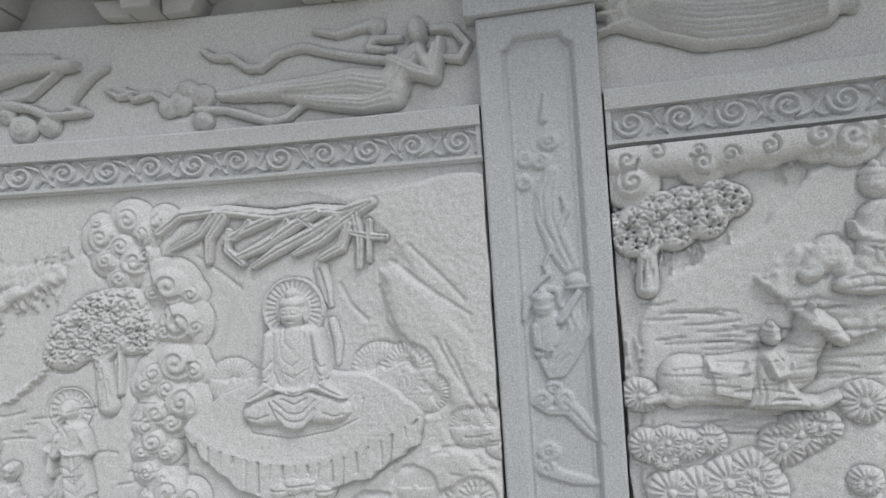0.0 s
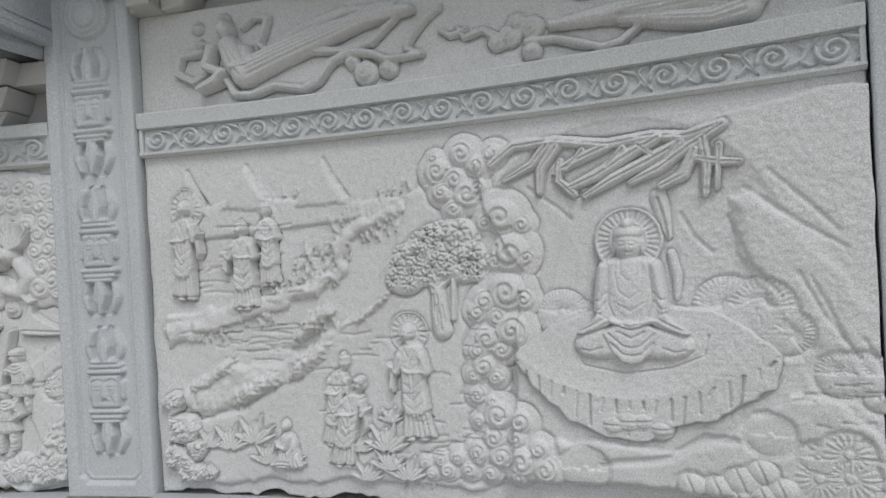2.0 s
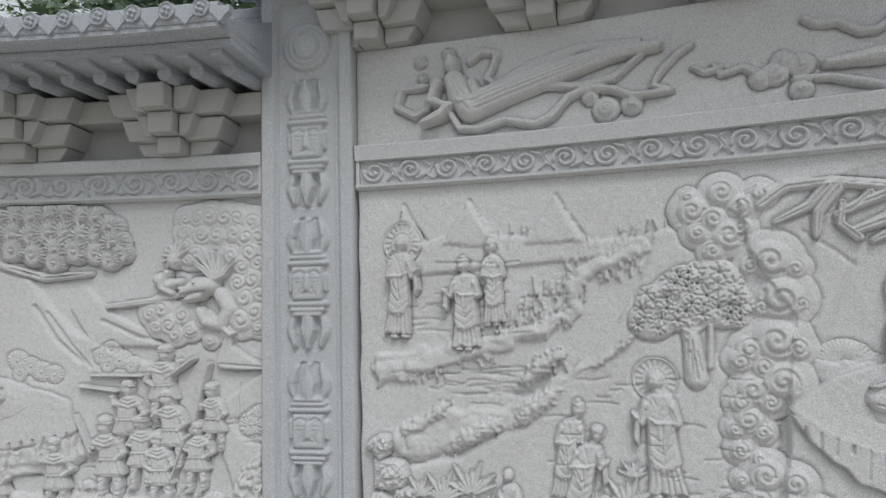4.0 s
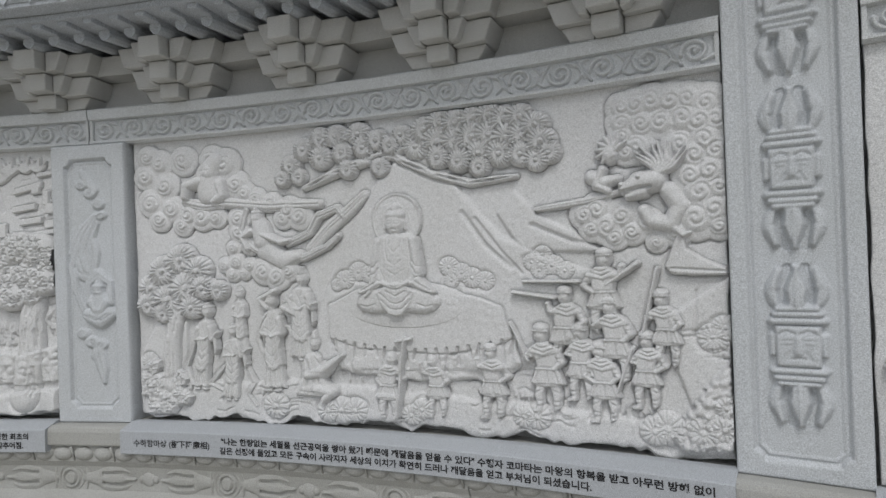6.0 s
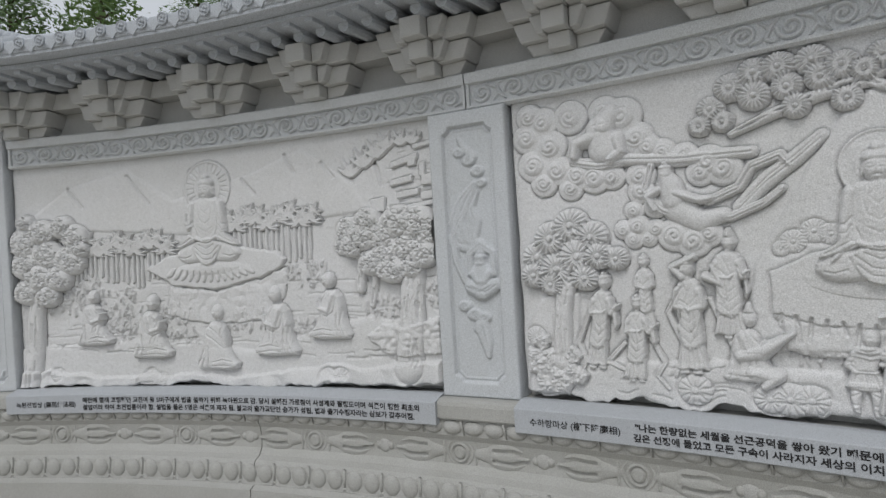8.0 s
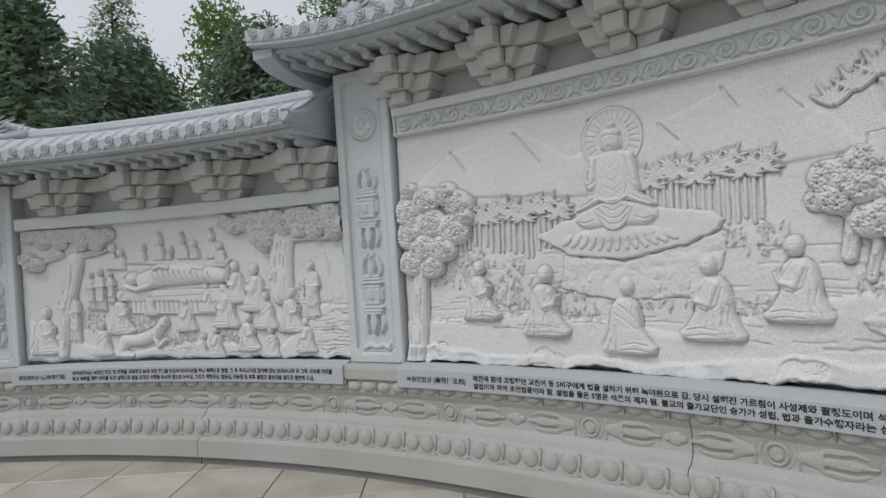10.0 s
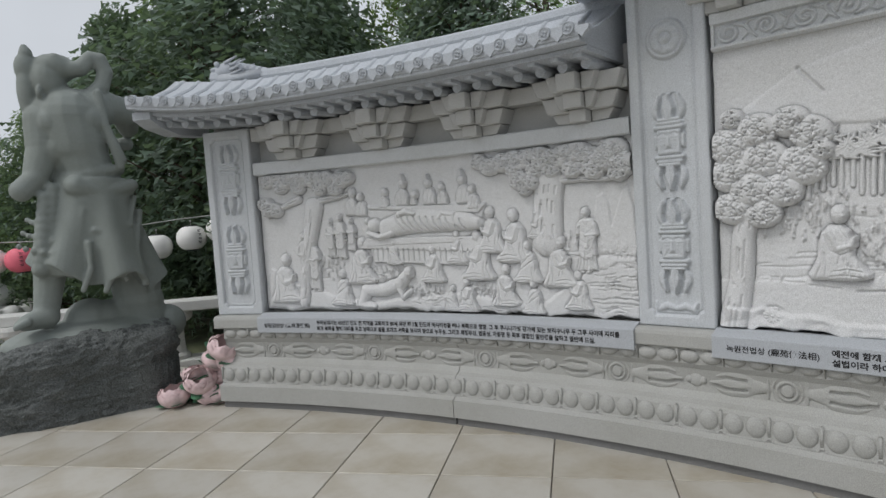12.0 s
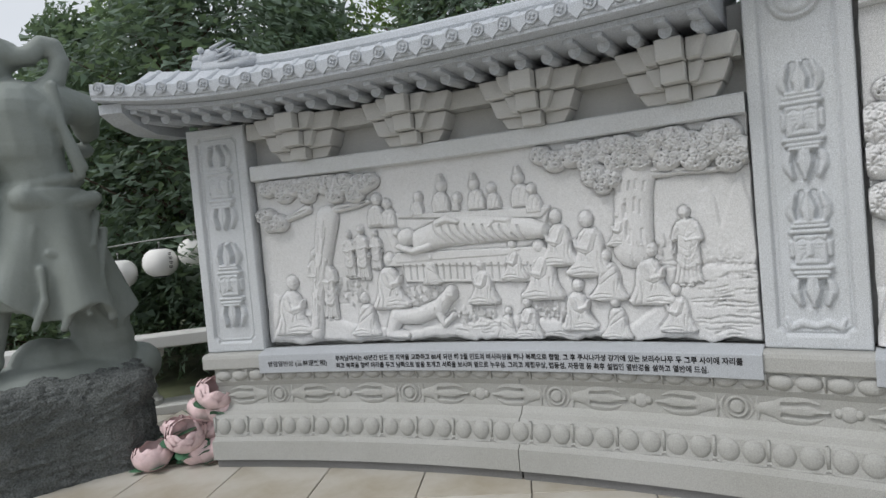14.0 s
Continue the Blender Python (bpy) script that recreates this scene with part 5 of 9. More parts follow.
def bole(c, pts, h=0.06, seed=1):
    """A tree trunk with bark furrows."""
    c.limb(pts, h, 0, 0.42)
    g = np.random.default_rng(seed)
    for (u0, v0, r0), (u1, v1, r1) in zip(pts, pts[1:]):
        for _ in range(5):
            o, t = g.uniform(-0.7, 0.7), g.uniform(0, 0.5)
            a = (u0 + (u1 - u0) * t + o * r0, v0 + (v1 - v0) * t)
            c.cut([a, (u0 + (u1 - u0) * (t + 0.45) + o * r1, v0 + (v1 - v0) * (t + 0.45))], r0 * 0.10, 0.008)


def crown(c, clumps, h=0.06, n=13):
    for i, (u, v, r) in enumerate(clumps):
        c.tuft(u, v, r * 1.14, n + i % 3, h * (0.88 + 0.2 * ((i * 37) % 10) / 10), (i * 53) % 360, (i * 53) % 360 + 360)


def leafy(c, clumps, h=0.06, seed=2):
    """A crown of rounded leaf cushions, each finely cut with sprays of small leaves."""
    g = np.random.default_rng(seed)
    for u, v, r in clumps:
        top = h * g.uniform(0.86, 1.0)
        c.dome(u, v, r * 1.22, r * 1.04, top, g.uniform(-20, 20), 0, 0.34)
        for i in range(7):
            a, d = i * 2.4 + g.uniform(0, 0.5), r * math.sqrt((i + 0.3) / 7) * 0.95
            x, y = u + d * math.cos(a), v + 0.84 * d * math.sin(a)
            ht = top * max(0.12, 1 - (d / r) ** 2) ** 0.34
            b0 = g.uniform(0, 6.28)
            c.dome(x, y, r * 0.36, r * 0.32, 0.008, 0, ht * 0.97, 0.5)
            for j in range(7):
                b = b0 + j * 0.9
                c.cut([(x + 0.05 * r * math.cos(b), y + 0.05 * r * math.sin(b)), (x + 0.33 * r * math.cos(b), y + 0.33 * r * math.sin(b))], max(0.0052, r * 0.07), 0.010)


def ripples(c, u0, v0, u1, v1, n, seed=4, length=0.2):
    g = np.random.default_rng(seed)
    for _ in range(n):
        u, v, l = g.uniform(u0, u1), g.uniform(v0, v1), g.uniform(0.3, 1) * length
        c.cut([(u, v), (u + l * 0.5, v + g.uniform(-0.006, 0.006)), (u + l, v + g.uniform(-0.01, 0.01))], 0.0045, 0.006)


def scratch(c, u, v, r, n, seed, h=0.014):
    """A patch of short grass."""
    g = np.random.default_rng(seed)
    for _ in range(n):
        x, y = u + g.uniform(-r, r), v + g.uniform(-0.45, 0.45) * r
        c.limb([(x, y, 0.004), (x + g.uniform(-0.012, 0.012), y + g.uniform(0.02, 0.045), 0.003)], h, 0.004)


class Panel:
    def __init__(s, key, label, seed, d0=-0.010, step=0.0033):
        s.key, s.step = key, step
        s.a, s.b, s.z0, s.z1 = BAY[key]
        s.gap, s.depth = 0.007, 0.84
        s.w, s.t = radians(s.a - s.b) * R, s.z1 - s.z0
        s.d0, s.seed = d0, seed
        s.top = thing("stone_relief", label, "relief carving", "carved story reliefs")
        s.bg = Carve(s.gap, 0.0, s.w - s.gap, s.t + 0.008, 0.0054)
        s.figs = []

    def fig(s, name, label=""):
        c = Carve(s.gap, 0.004, s.w - s.gap, s.t - 0.006, s.step)
        s.figs.append((name, label, c))
        return c

    def undercut(s, wide=0.011, depth=0.010):
        """Cuts the ground back in a narrow channel round every figure, as the mason's chisel leaves it."""
        c, mask = s.bg, np.zeros(s.bg.h.shape, bool)
        for _, _, f in s.figs:
            iu = np.clip(np.searchsorted(f.u, c.u), 0, len(f.u) - 1)
            iv = np.clip(np.searchsorted(f.v, c.v), 0, len(f.v) - 1)
            mask |= f.h[iv][:, iu] > 0.006
        near, n = mask.astype(float), max(1, round(wide / (c.u[1] - c.u[0])))
        for _ in range(n):
            q = np.pad(near, 1)
            near = (q[:-2, 1:-1] + q[2:, 1:-1] + q[1:-1, :-2] + q[1:-1, 2:] + q[1:-1, 1:-1] * 2 + (q[:-2, :-2] + q[2:, 2:] + q[:-2, 2:] + q[2:, :-2]) * 0.7) / 8.8
        c.h -= depth * np.clip(near * 2.4, 0, 1)

    def finish(s, ragged=0.03):
        s.undercut()
        s.bg.hammer(0.0011, 170, s.seed).hammer(0.0010, 40, s.seed + 1)
        s.bg.h += np.random.default_rng(s.seed).normal(0, 0.0003, s.bg.h.shape)
        slab_mesh("carved_slab", s.bg, s.a, s.z0, s.d0, PANEL, s.top, back=-0.075, ragged=ragged, seed=s.seed)
        for name, label, c in s.figs:
            ok = c.h > 0.0015
            if not ok.any():
                continue
            r, k = np.where(ok.any(1))[0], np.where(ok.any(0))[0]
            r0, r1, k0, k1 = max(r[0] - 1, 0), min(r[-1] + 2, len(c.v)), max(k[0] - 1, 0), min(k[-1] + 2, len(c.u))
            c.u, c.v, c.h = c.u[k0:k1], c.v[r0:r1], c.h[r0:r1, k0:k1]
            # stand on the slab's own relief
            iu = np.clip(np.searchsorted(s.bg.u, c.u), 0, len(s.bg.u) - 1)
            iv = np.clip(np.searchsorted(s.bg.v, c.v), 0, len(s.bg.v) - 1)
            under = s.bg.h[iv][:, iu]
            c.h = np.where(c.h > 0.0015, c.h * s.depth + np.clip(under, 0, 0.05) * 0.7, 0)
            c.hammer(0.0008, 46, s.seed + 9, 0.002)
            c.h += np.where(c.h > 0.002, np.random.default_rng(s.seed).normal(0, 0.0002, c.h.shape), 0)
            slab_mesh(name, c, s.a, s.z0, s.d0, PANEL, s.top, label, floor=0.0015, level=-0.004)
        return s.top


def panel_b():
    p = Panel("B", "pale granite relief of a meditating figure under a cliff", 11, 0.004)
    p.depth = 0.74
    c = p.bg
    for q in ([(0.132, 1.131), (0.203, 1.340), (0.314, 1.142)], [(0.348, 1.163), (0.477, 1.344), (0.622, 1.142)], [(0.678, 1.152), (0.821, 1.343), (0.936, 1.150)]):
        c.poly(q, 0.024, 0.05, slope=(0.0, 0.03), rough=0.006)
        c.cut([q[1], (q[1][0] + 0.05, q[1][1] - 0.09), (q[1][0] + 0.10, q[1][1] - 0.16)], 0.010, 0.008)
    c.poly([(0.120, 1.131), (0.370, 1.206), (0.689, 1.190), (0.914, 1.161), (1.134, 1.168), (1.179, 1.106), (0.870, 1.088), (0.145, 1.044)], 0.014, 0.03)
    # river and banks
    c.poly([(0.075, 0.590), (0.072, 0.741), (0.377, 0.779), (0.672, 0.836), (0.851, 0.901), (0.827, 1.005), (0.893, 1.067), (1.113, 1.138), (1.135, 1.107), (0.916, 1.015), (0.896, 0.901), (0.785, 0.817), (0.447, 0.705), (0.197, 0.636)], 0.020, 0.05, rough=0.016, facet=0.012)
    c.poly([(0.078, 0.374), (0.200, 0.464), (0.359, 0.532), (0.609, 0.539), (0.788, 0.649), (0.987, 0.758), (1.118, 0.842), (1.097, 0.801), (0.878, 0.652), (0.700, 0.500), (0.475, 0.386), (0.225, 0.314)], 0.024, 0.06, rough=0.016, facet=0.014)
    c.poly([(0.921, 0.736), (1.094, 0.944), (1.177, 1.188), (1.284, 1.226), (1.517, 1.102), (1.533, 0.123), (1.367, 0.068), (0.888, 0.071), (0.093, 0.029), (0.089, 0.288), (0.385, 0.341), (0.678, 0.478)], 0.022, 0.06, rough=0.01)
    # the cliff with its hollow, lip and fissures
    c.poly([(1.452, 1.277), (1.595, 1.338), (1.774, 1.318), (1.928, 1.281), (2.057, 1.304), (2.147, 1.291), (2.268, 1.334), (2.368, 1.348), (2.543, 1.375), (2.664, 1.374), (2.683, 0.171), (2.418, 0.150), (1.889, 0.139), (1.533, 0.123), (1.566, 0.594), (1.602, 0.867), (1.476, 1.103)], 0.045, 0.022, rough=0.006)
    hollow(c, 1.934, 0.908, 0.50, 0.46, 0.034, 0.6)
    c.poly([(2.115, 1.035), (2.288, 1.103), (2.454, 1.029), (2.565, 0.876), (2.674, 0.794), (2.667, 1.321), (2.543, 1.372), (2.369, 1.327), (2.253, 1.211)], 0.046, 0.34, rough=0.008)
    c.poly([(2.263, 1.086), (2.355, 1.110), (2.470, 1.012), (2.675, 0.745), (2.680, 0.384), (2.508, 0.552), (2.377, 0.700), (2.291, 0.909)], 0.052, 0.12, rough=0.008)
    for q in ([(2.322, 1.102), (2.454, 0.995), (2.580, 0.909)], [(2.387, 1.152), (2.469, 1.063), (2.564, 0.960)], [(2.456, 0.840), (2.521, 0.706), (2.600, 0.592)], [(2.488, 0.824), (2.569, 0.641)], [(2.614, 0.643), (2.678, 0.515)], [(2.273, 1.015), (2.325, 0.874), (2.409, 0.771)],
              [(1.638, 1.158), (1.739, 1.079), (1.779, 1.040)], [(2.133, 1.035), (2.169, 0.963), (2.223, 0.909)], [(1.797, 1.097), (1.722, 0.907), (1.684, 0.791)]):
        c.cut(q, 0.009, 0.005)
    c.h += np.where(c.u[None, :] > 2.12 + 0.0 * c.v[:, None], 1.0, 0.0) * (c.v[:, None] > 0.36) * 0.0035 * np.abs(soft_noise(c.h.shape, 170, 77))
    # rolling ground at the foot
    c.poly([(1.492, 0.119), (1.612, 0.285), (1.810, 0.301), (2.072, 0.287), (2.214, 0.337), (2.413, 0.494), (2.556, 0.472), (2.683, 0.351), (2.689, 0.155), (2.418, 0.141), (1.889, 0.135)], 0.062, 0.07, rough=0.01)
    c.cut([(1.850, 0.210), (2.073, 0.251), (2.179, 0.325), (2.265, 0.324)], 0.016, 0.010)
    ripples(c, 0.103, 0.806, 0.735, 1.110, 26, 4, 0.16)
    ripples(c, 0.107, 0.547, 0.607, 0.687, 26, 5, 0.2)
    ripples(c, 0.752, 0.146, 1.524, 0.671, 34, 6, 0.12)
    ripples(c, 2.384, 0.214, 2.660, 0.514, 16, 7, 0.10)
    for q, n, sd in ((( 0.265, 0.669), 40, 1), ((0.672, 0.836), 40, 2), ((0.828, 0.963), 30, 3), ((0.878, 0.652), 34, 4), ((0.384, 0.351), 30, 5), ((0.982, 1.098), 30, 6), ((0.689, 1.173), 20, 7), ((1.093, 1.046), 16, 8), ((0.469, 0.727), 50, 9), ((0.151, 0.667), 40, 10), ((0.762, 0.879), 40, 11), ((0.938, 1.046), 30, 12), ((1.134, 1.148), 20, 13), ((0.612, 0.392), 24, 14), ((1.195, 0.094), 30, 15), ((1.399, 0.667), 20, 16)):
        scratch(c, q[0], q[1], 0.10, n, sd)
    for q, sd in (([(0.166, 0.463), (0.268, 0.498), (0.335, 0.553), (0.392, 0.550), (0.370, 0.500), (0.269, 0.433), (0.178, 0.409)], 3), ([(0.622, 0.455), (0.654, 0.562), (0.766, 0.618), (0.834, 0.619), (0.801, 0.556), (0.701, 0.479)], 4), ([(0.653, 0.625), (0.719, 0.732), (0.820, 0.765), (0.843, 0.734), (0.765, 0.659), (0.687, 0.615)], 5),
                  ([(0.373, 0.362), (0.417, 0.459), (0.541, 0.506), (0.610, 0.508), (0.588, 0.444), (0.475, 0.386)], 6), ([(0.899, 0.694), (1.009, 0.769), (1.096, 0.862), (1.129, 0.852), (1.075, 0.770), (0.944, 0.674)], 7)):
        c.poly(q, 0.050, 0.10, seed=sd, facet=0.014, rough=0.010)
    # boulders at the lower left
    for i, (u, v, r) in enumerate(((0.135, 0.268, 0.085), (0.103, 0.148, 0.07), (0.172, 0.097, 0.065), (0.252, 0.089, 0.035), (0.099, 0.375, 0.06), (0.205, 0.184, 0.055))):
        f = p.fig("boulder")
        f.poly([(u + r * (1 + 0.2 * math.sin(k * 2.7 + i)) * math.cos(k * 0.785), v + 0.85 * r * (1 + 0.2 * math.sin(k * 2.7 + i)) * math.sin(k * 0.785)) for k in range(8)], 0.055, r * 0.6, seed=i, facet=0.02, rough=0.004)
    # the three at the river
    f = p.fig("robed_figure", "standing robed figure with a halo")
    stand(f, 0.172, 0.807, 0.425, 1, 0, 0.082, 0.05, 0.95, 0.7)
    f = p.fig("robed_figure")
    stand(f, 0.456, 0.757, 0.370, -1, 1, 0, 0.0, 1.2, 0.8)
    f = p.fig("robed_figure")
    stand(f, 0.566, 0.850, 0.340, -1, 1, 0, 0.0, 0.95, 0.0, 0.05)
    # the group of workers
    f = p.fig("robed_figure", "standing robed figure with a halo")
    stand(f, 1.175, 0.247, 0.460, -1, 0, 0.078, -0.04, 1.05, 0.7)
    f = p.fig("worker", "bending worker with a round hat")
    stand(f, 0.845, 0.132, 0.367, 1, 2, 0, 0.25, 1.15, 0.7)
    f = p.fig("worker")
    stand(f, 0.812, 0.210, 0.375, 1, 1, 0, 0.16, 0.95, 0.3, 0.045)
    f = p.fig("worker", "squatting worker")
    kneel(f, 0.615, 0.117, 0.210, -1, 0)
    # plants along the foot
    for q in ((0.353, 0.200, 0.12), (0.466, 0.227, 0.13), (0.525, 0.144, 0.11), (0.616, 0.128, 0.10), (1.040, 0.215, 0.13), (1.042, 0.143, 0.10), (0.954, 0.096, 0.09), (1.119, 0.108, 0.11), (0.261, 0.208, 0.09), (0.930, 0.208, 0.08), (1.061, 0.329, 0.07)):
        f = p.fig("leaf_clump")
        f.blades(q[0], q[1] - 0.02, q[2], 9, 15, 165, 0.036, 0.10)
    # tree on the hill
    f = p.fig("tree", "small carved tree with leafy crown")
    bole(f, [(1.289, 0.663, 0.04), (1.278, 0.804, 0.03), (1.269, 0.864, 0.03)], 0.05)
    bole(f, [(1.278, 0.824, 0.025), (1.215, 0.884, 0.02)], 0.045)
    bole(f, [(1.282, 0.824, 0.025), (1.353, 0.895, 0.02)], 0.045)
    f.limb([(1.335, 0.705, 0.014), (1.342, 0.845, 0.012)], 0.04)
    leafy(f, [(1.182, 0.914, 0.08), (1.150, 0.863, 0.07), (1.246, 0.954, 0.08), (1.225, 0.894, 0.07), (1.352, 0.985, 0.09), (1.395, 0.915, 0.08), (1.311, 0.915, 0.07), (1.427, 0.885, 0.05), (1.267, 1.005, 0.05)], 0.06, 5)
    # column of curled clouds
    f = p.fig("cloud_column", "rising column of curled clouds")
    for i, (u, v, r) in enumerate(((1.301, 1.246, 0.058), (1.287, 1.296, 0.03), (1.399, 1.303, 0.055), (1.453, 1.251, 0.05), (1.369, 1.214, 0.05), (1.317, 1.169, 0.045), (1.416, 1.159, 0.062), (1.514, 1.289, 0.045), (1.361, 1.104, 0.04), (1.454, 1.178, 0.04),
                                   (1.538, 1.063, 0.075), (1.477, 1.047, 0.04), (1.610, 1.033, 0.04), (1.561, 0.935, 0.080), (1.504, 0.906, 0.04), (1.622, 0.916, 0.035), (1.542, 0.798, 0.078), (1.460, 0.767, 0.05), (1.604, 0.770, 0.045), (1.430, 0.727, 0.045), (1.503, 0.709, 0.045),
                                   (1.555, 0.662, 0.07), (1.463, 0.629, 0.055), (1.426, 0.588, 0.045), (1.515, 0.592, 0.045), (1.443, 0.530, 0.05), (1.402, 0.498, 0.035), (1.486, 0.492, 0.035), (1.414, 0.429, 0.04), (1.466, 0.402, 0.03), (1.488, 0.355, 0.06), (1.570, 0.341, 0.05),
                                   (1.415, 0.330, 0.03), (1.551, 0.281, 0.045), (1.468, 0.274, 0.05), (1.633, 0.248, 0.045), (1.407, 0.220, 0.045), (1.490, 0.207, 0.05), (1.572, 0.204, 0.06), (1.323, 0.194, 0.035), (1.259, 0.179, 0.03), (1.281, 0.141, 0.035), (1.366, 0.148, 0.035),
                                   (1.194, 0.164, 0.025), (1.654, 0.182, 0.05), (1.553, 0.144, 0.035), (1.450, 0.145, 0.035), (1.217, 0.126, 0.025), (1.407, 0.191, 0.03))):
        f.puff(u, v, r, 0.035 + r * 0.55, (i * 67) % 360, 1 if i % 2 else -1)
    # roots and branches under the lip
    f = p.fig("root_tangle", "gnarled roots under the cliff edge")
    for q in ([(1.515, 1.249, 0.02), (1.595, 1.305, 0.02), (1.735, 1.313, 0.022), (1.909, 1.282, 0.022), (2.057, 1.293, 0.022), (2.165, 1.278, 0.022), (2.268, 1.302, 0.02)], [(1.557, 1.189, 0.01), (1.657, 1.235, 0.018), (1.716, 1.300, 0.022)],
              [(1.679, 1.138, 0.012), (1.687, 1.215, 0.02), (1.745, 1.289, 0.022)], [(1.737, 1.203, 0.012), (1.814, 1.239, 0.02), (1.909, 1.272, 0.02)], [(1.777, 1.145, 0.014), (1.873, 1.180, 0.024), (1.985, 1.241, 0.024), (2.076, 1.283, 0.02)],
              [(1.836, 1.115, 0.012), (1.930, 1.165, 0.022), (2.040, 1.211, 0.024), (2.147, 1.261, 0.022)], [(1.986, 1.148, 0.012), (2.077, 1.186, 0.022), (2.165, 1.242, 0.02), (2.268, 1.299, 0.018)], [(2.078, 1.127, 0.014), (2.149, 1.158, 0.022), (2.183, 1.232, 0.02)],
              [(2.211, 1.087, 0.010), (2.219, 1.177, 0.018), (2.209, 1.266, 0.02)], [(2.192, 1.205, 0.014), (2.253, 1.188, 0.016), (2.312, 1.181, 0.012)], [(1.776, 1.212, 0.010), (1.833, 1.266, 0.016)], [(1.910, 1.207, 0.010), (1.966, 1.260, 0.016)], [(2.095, 1.209, 0.010), (2.139, 1.261, 0.016)],
              [(1.797, 1.126, 0.016), (1.747, 1.174, 0.014), (1.756, 1.241, 0.012)], [(2.246, 1.104, 0.008), (2.256, 1.237, 0.014)], [(2.058, 1.229, 0.010), (2.012, 1.268, 0.014)]):
        f.limb(q, 0.055, 0, 0.45)
        f.cut([(x, y) for x, y, _ in q], 0.004, 0.010)
    f.limb([(2.069, 1.091, 0.03), (2.079, 1.036, 0.025), (2.095, 0.963, 0.012)], 0.03)
    f.limb([(2.099, 0.908, 0.016), (2.115, 0.836, 0.018), (2.110, 0.763, 0.010)], 0.03)
    f.cut([(2.066, 1.091), (2.083, 1.018), (2.091, 0.963)], 0.006, 0.012)
    # rock seat
    f = p.fig("rock_seat", "flat ledge of rock under the figure")
    f.poly([(1.556, 0.574), (1.686, 0.676), (1.842, 0.728), (2.066, 0.744), (2.217, 0.730), (2.328, 0.663), (2.403, 0.597), (2.330, 0.541), (2.177, 0.459), (1.997, 0.428), (1.788, 0.451), (1.628, 0.519)], 0.060, 0.012, rough=0.004)
    f.poly([(1.556, 0.570), (1.688, 0.541), (1.884, 0.485), (2.070, 0.479), (2.245, 0.535), (2.403, 0.601), (2.380, 0.492), (2.213, 0.390), (2.071, 0.351), (1.999, 0.299), (1.886, 0.304), (1.750, 0.353), (1.629, 0.461)], 0.060, 0.02, rough=0.008)
    a0, a1 = (1.608, 0.522), (2.379, 0.575)
    for i in range(19):
        t = i / 18
        u, v = a0[0] + (a1[0] - a0[0]) * t, a0[1] + (a1[1] - a0[1]) * t - 0.115 * math.sin(math.pi * t)
        f.cut([(u, v), (u - 0.006 + 0.012 * math.sin(i * 3.1), v - 0.045 - 0.04 * math.sin(i * 1.7) - 0.03 * math.sin(math.pi * t))], 0.006, 0.009 + 0.004 * math.sin(i * 2.9))
    f.cut([(1.786, 0.603), (1.806, 0.547), (1.940, 0.522), (2.087, 0.544), (2.184, 0.585), (2.200, 0.649)], 0.004, 0.006)
    for u, v, r in ((1.895, 0.355, 0.055), (1.942, 0.368, 0.062), (1.989, 0.372, 0.05), (2.044, 0.349, 0.045)):
        f = p.fig("round_stone")
        f.dome(u, v, r, r * 0.95, 0.075, 0, 0, 0.4)
        for j in (-1, 0, 1):
            f.cut([(u - r * 0.8, v + j * r * 0.35), (u, v + j * r * 0.5), (u + r * 0.8, v + j * r * 0.35)], 0.004, 0.006)
    # pine fans
    for u, v, r, a0, a1 in ((1.735, 0.716, 0.11, 10, 170), (1.803, 0.699, 0.08, 0, 150), (2.260, 0.731, 0.13, 20, 180), (2.352, 0.734, 0.12, 0, 200), (2.419, 0.659, 0.09, -60, 140), (2.555, 0.539, 0.09, 0, 180), (2.600, 0.542, 0.09, 0, 180), (2.358, 0.351, 0.09, 0, 180),
                            (1.792, 0.195, 0.10, 0, 180), (1.753, 0.191, 0.07, 0, 180), (2.558, 0.312, 0.09, 0, 360), (2.480, 0.295, 0.07, 0, 180), (2.481, 0.235, 0.09, 0, 360), (2.559, 0.245, 0.10, 0, 360), (2.646, 0.479, 0.06, 0, 180)):
        f = p.fig("pine_fan")
        f.tuft(u, v, r * 0.85, 13, 0.035, a0, a1)
    for u, v, r in ((2.128, 0.175, 0.05), (2.207, 0.175, 0.05), (2.276, 0.201, 0.06), (2.334, 0.235, 0.05), (2.335, 0.165, 0.05), (2.385, 0.188, 0.05), (2.268, 0.147, 0.05)):
        f = p.fig("small_boulder")
        f.dome(u, v, r, r * 0.8, 0.05, 0, 0, 0.35)
        f.cut([(u - r * 0.3, v + r * 0.6), (u, v), (u + r * 0.2, v - r * 0.7)], 0.004, 0.007)
    f = p.fig("seated_figure", "seated meditating robed figure with rayed halo")
    buddha(f, 1.968, 0.562, 0.482, 0.108, 30)
    f.h[f.h > 0.0015] += 0.030
    return p.finish(0.022)


panel_b()


def tree(p, trunk, clumps, label, kind="pine", h=0.06, seed=1):
    f = p.fig("tree", label)
    bole(f, trunk, min(0.07, h * 0.95), seed)
    (crown if kind == "pine" else leafy)(f, clumps, h)
    return f


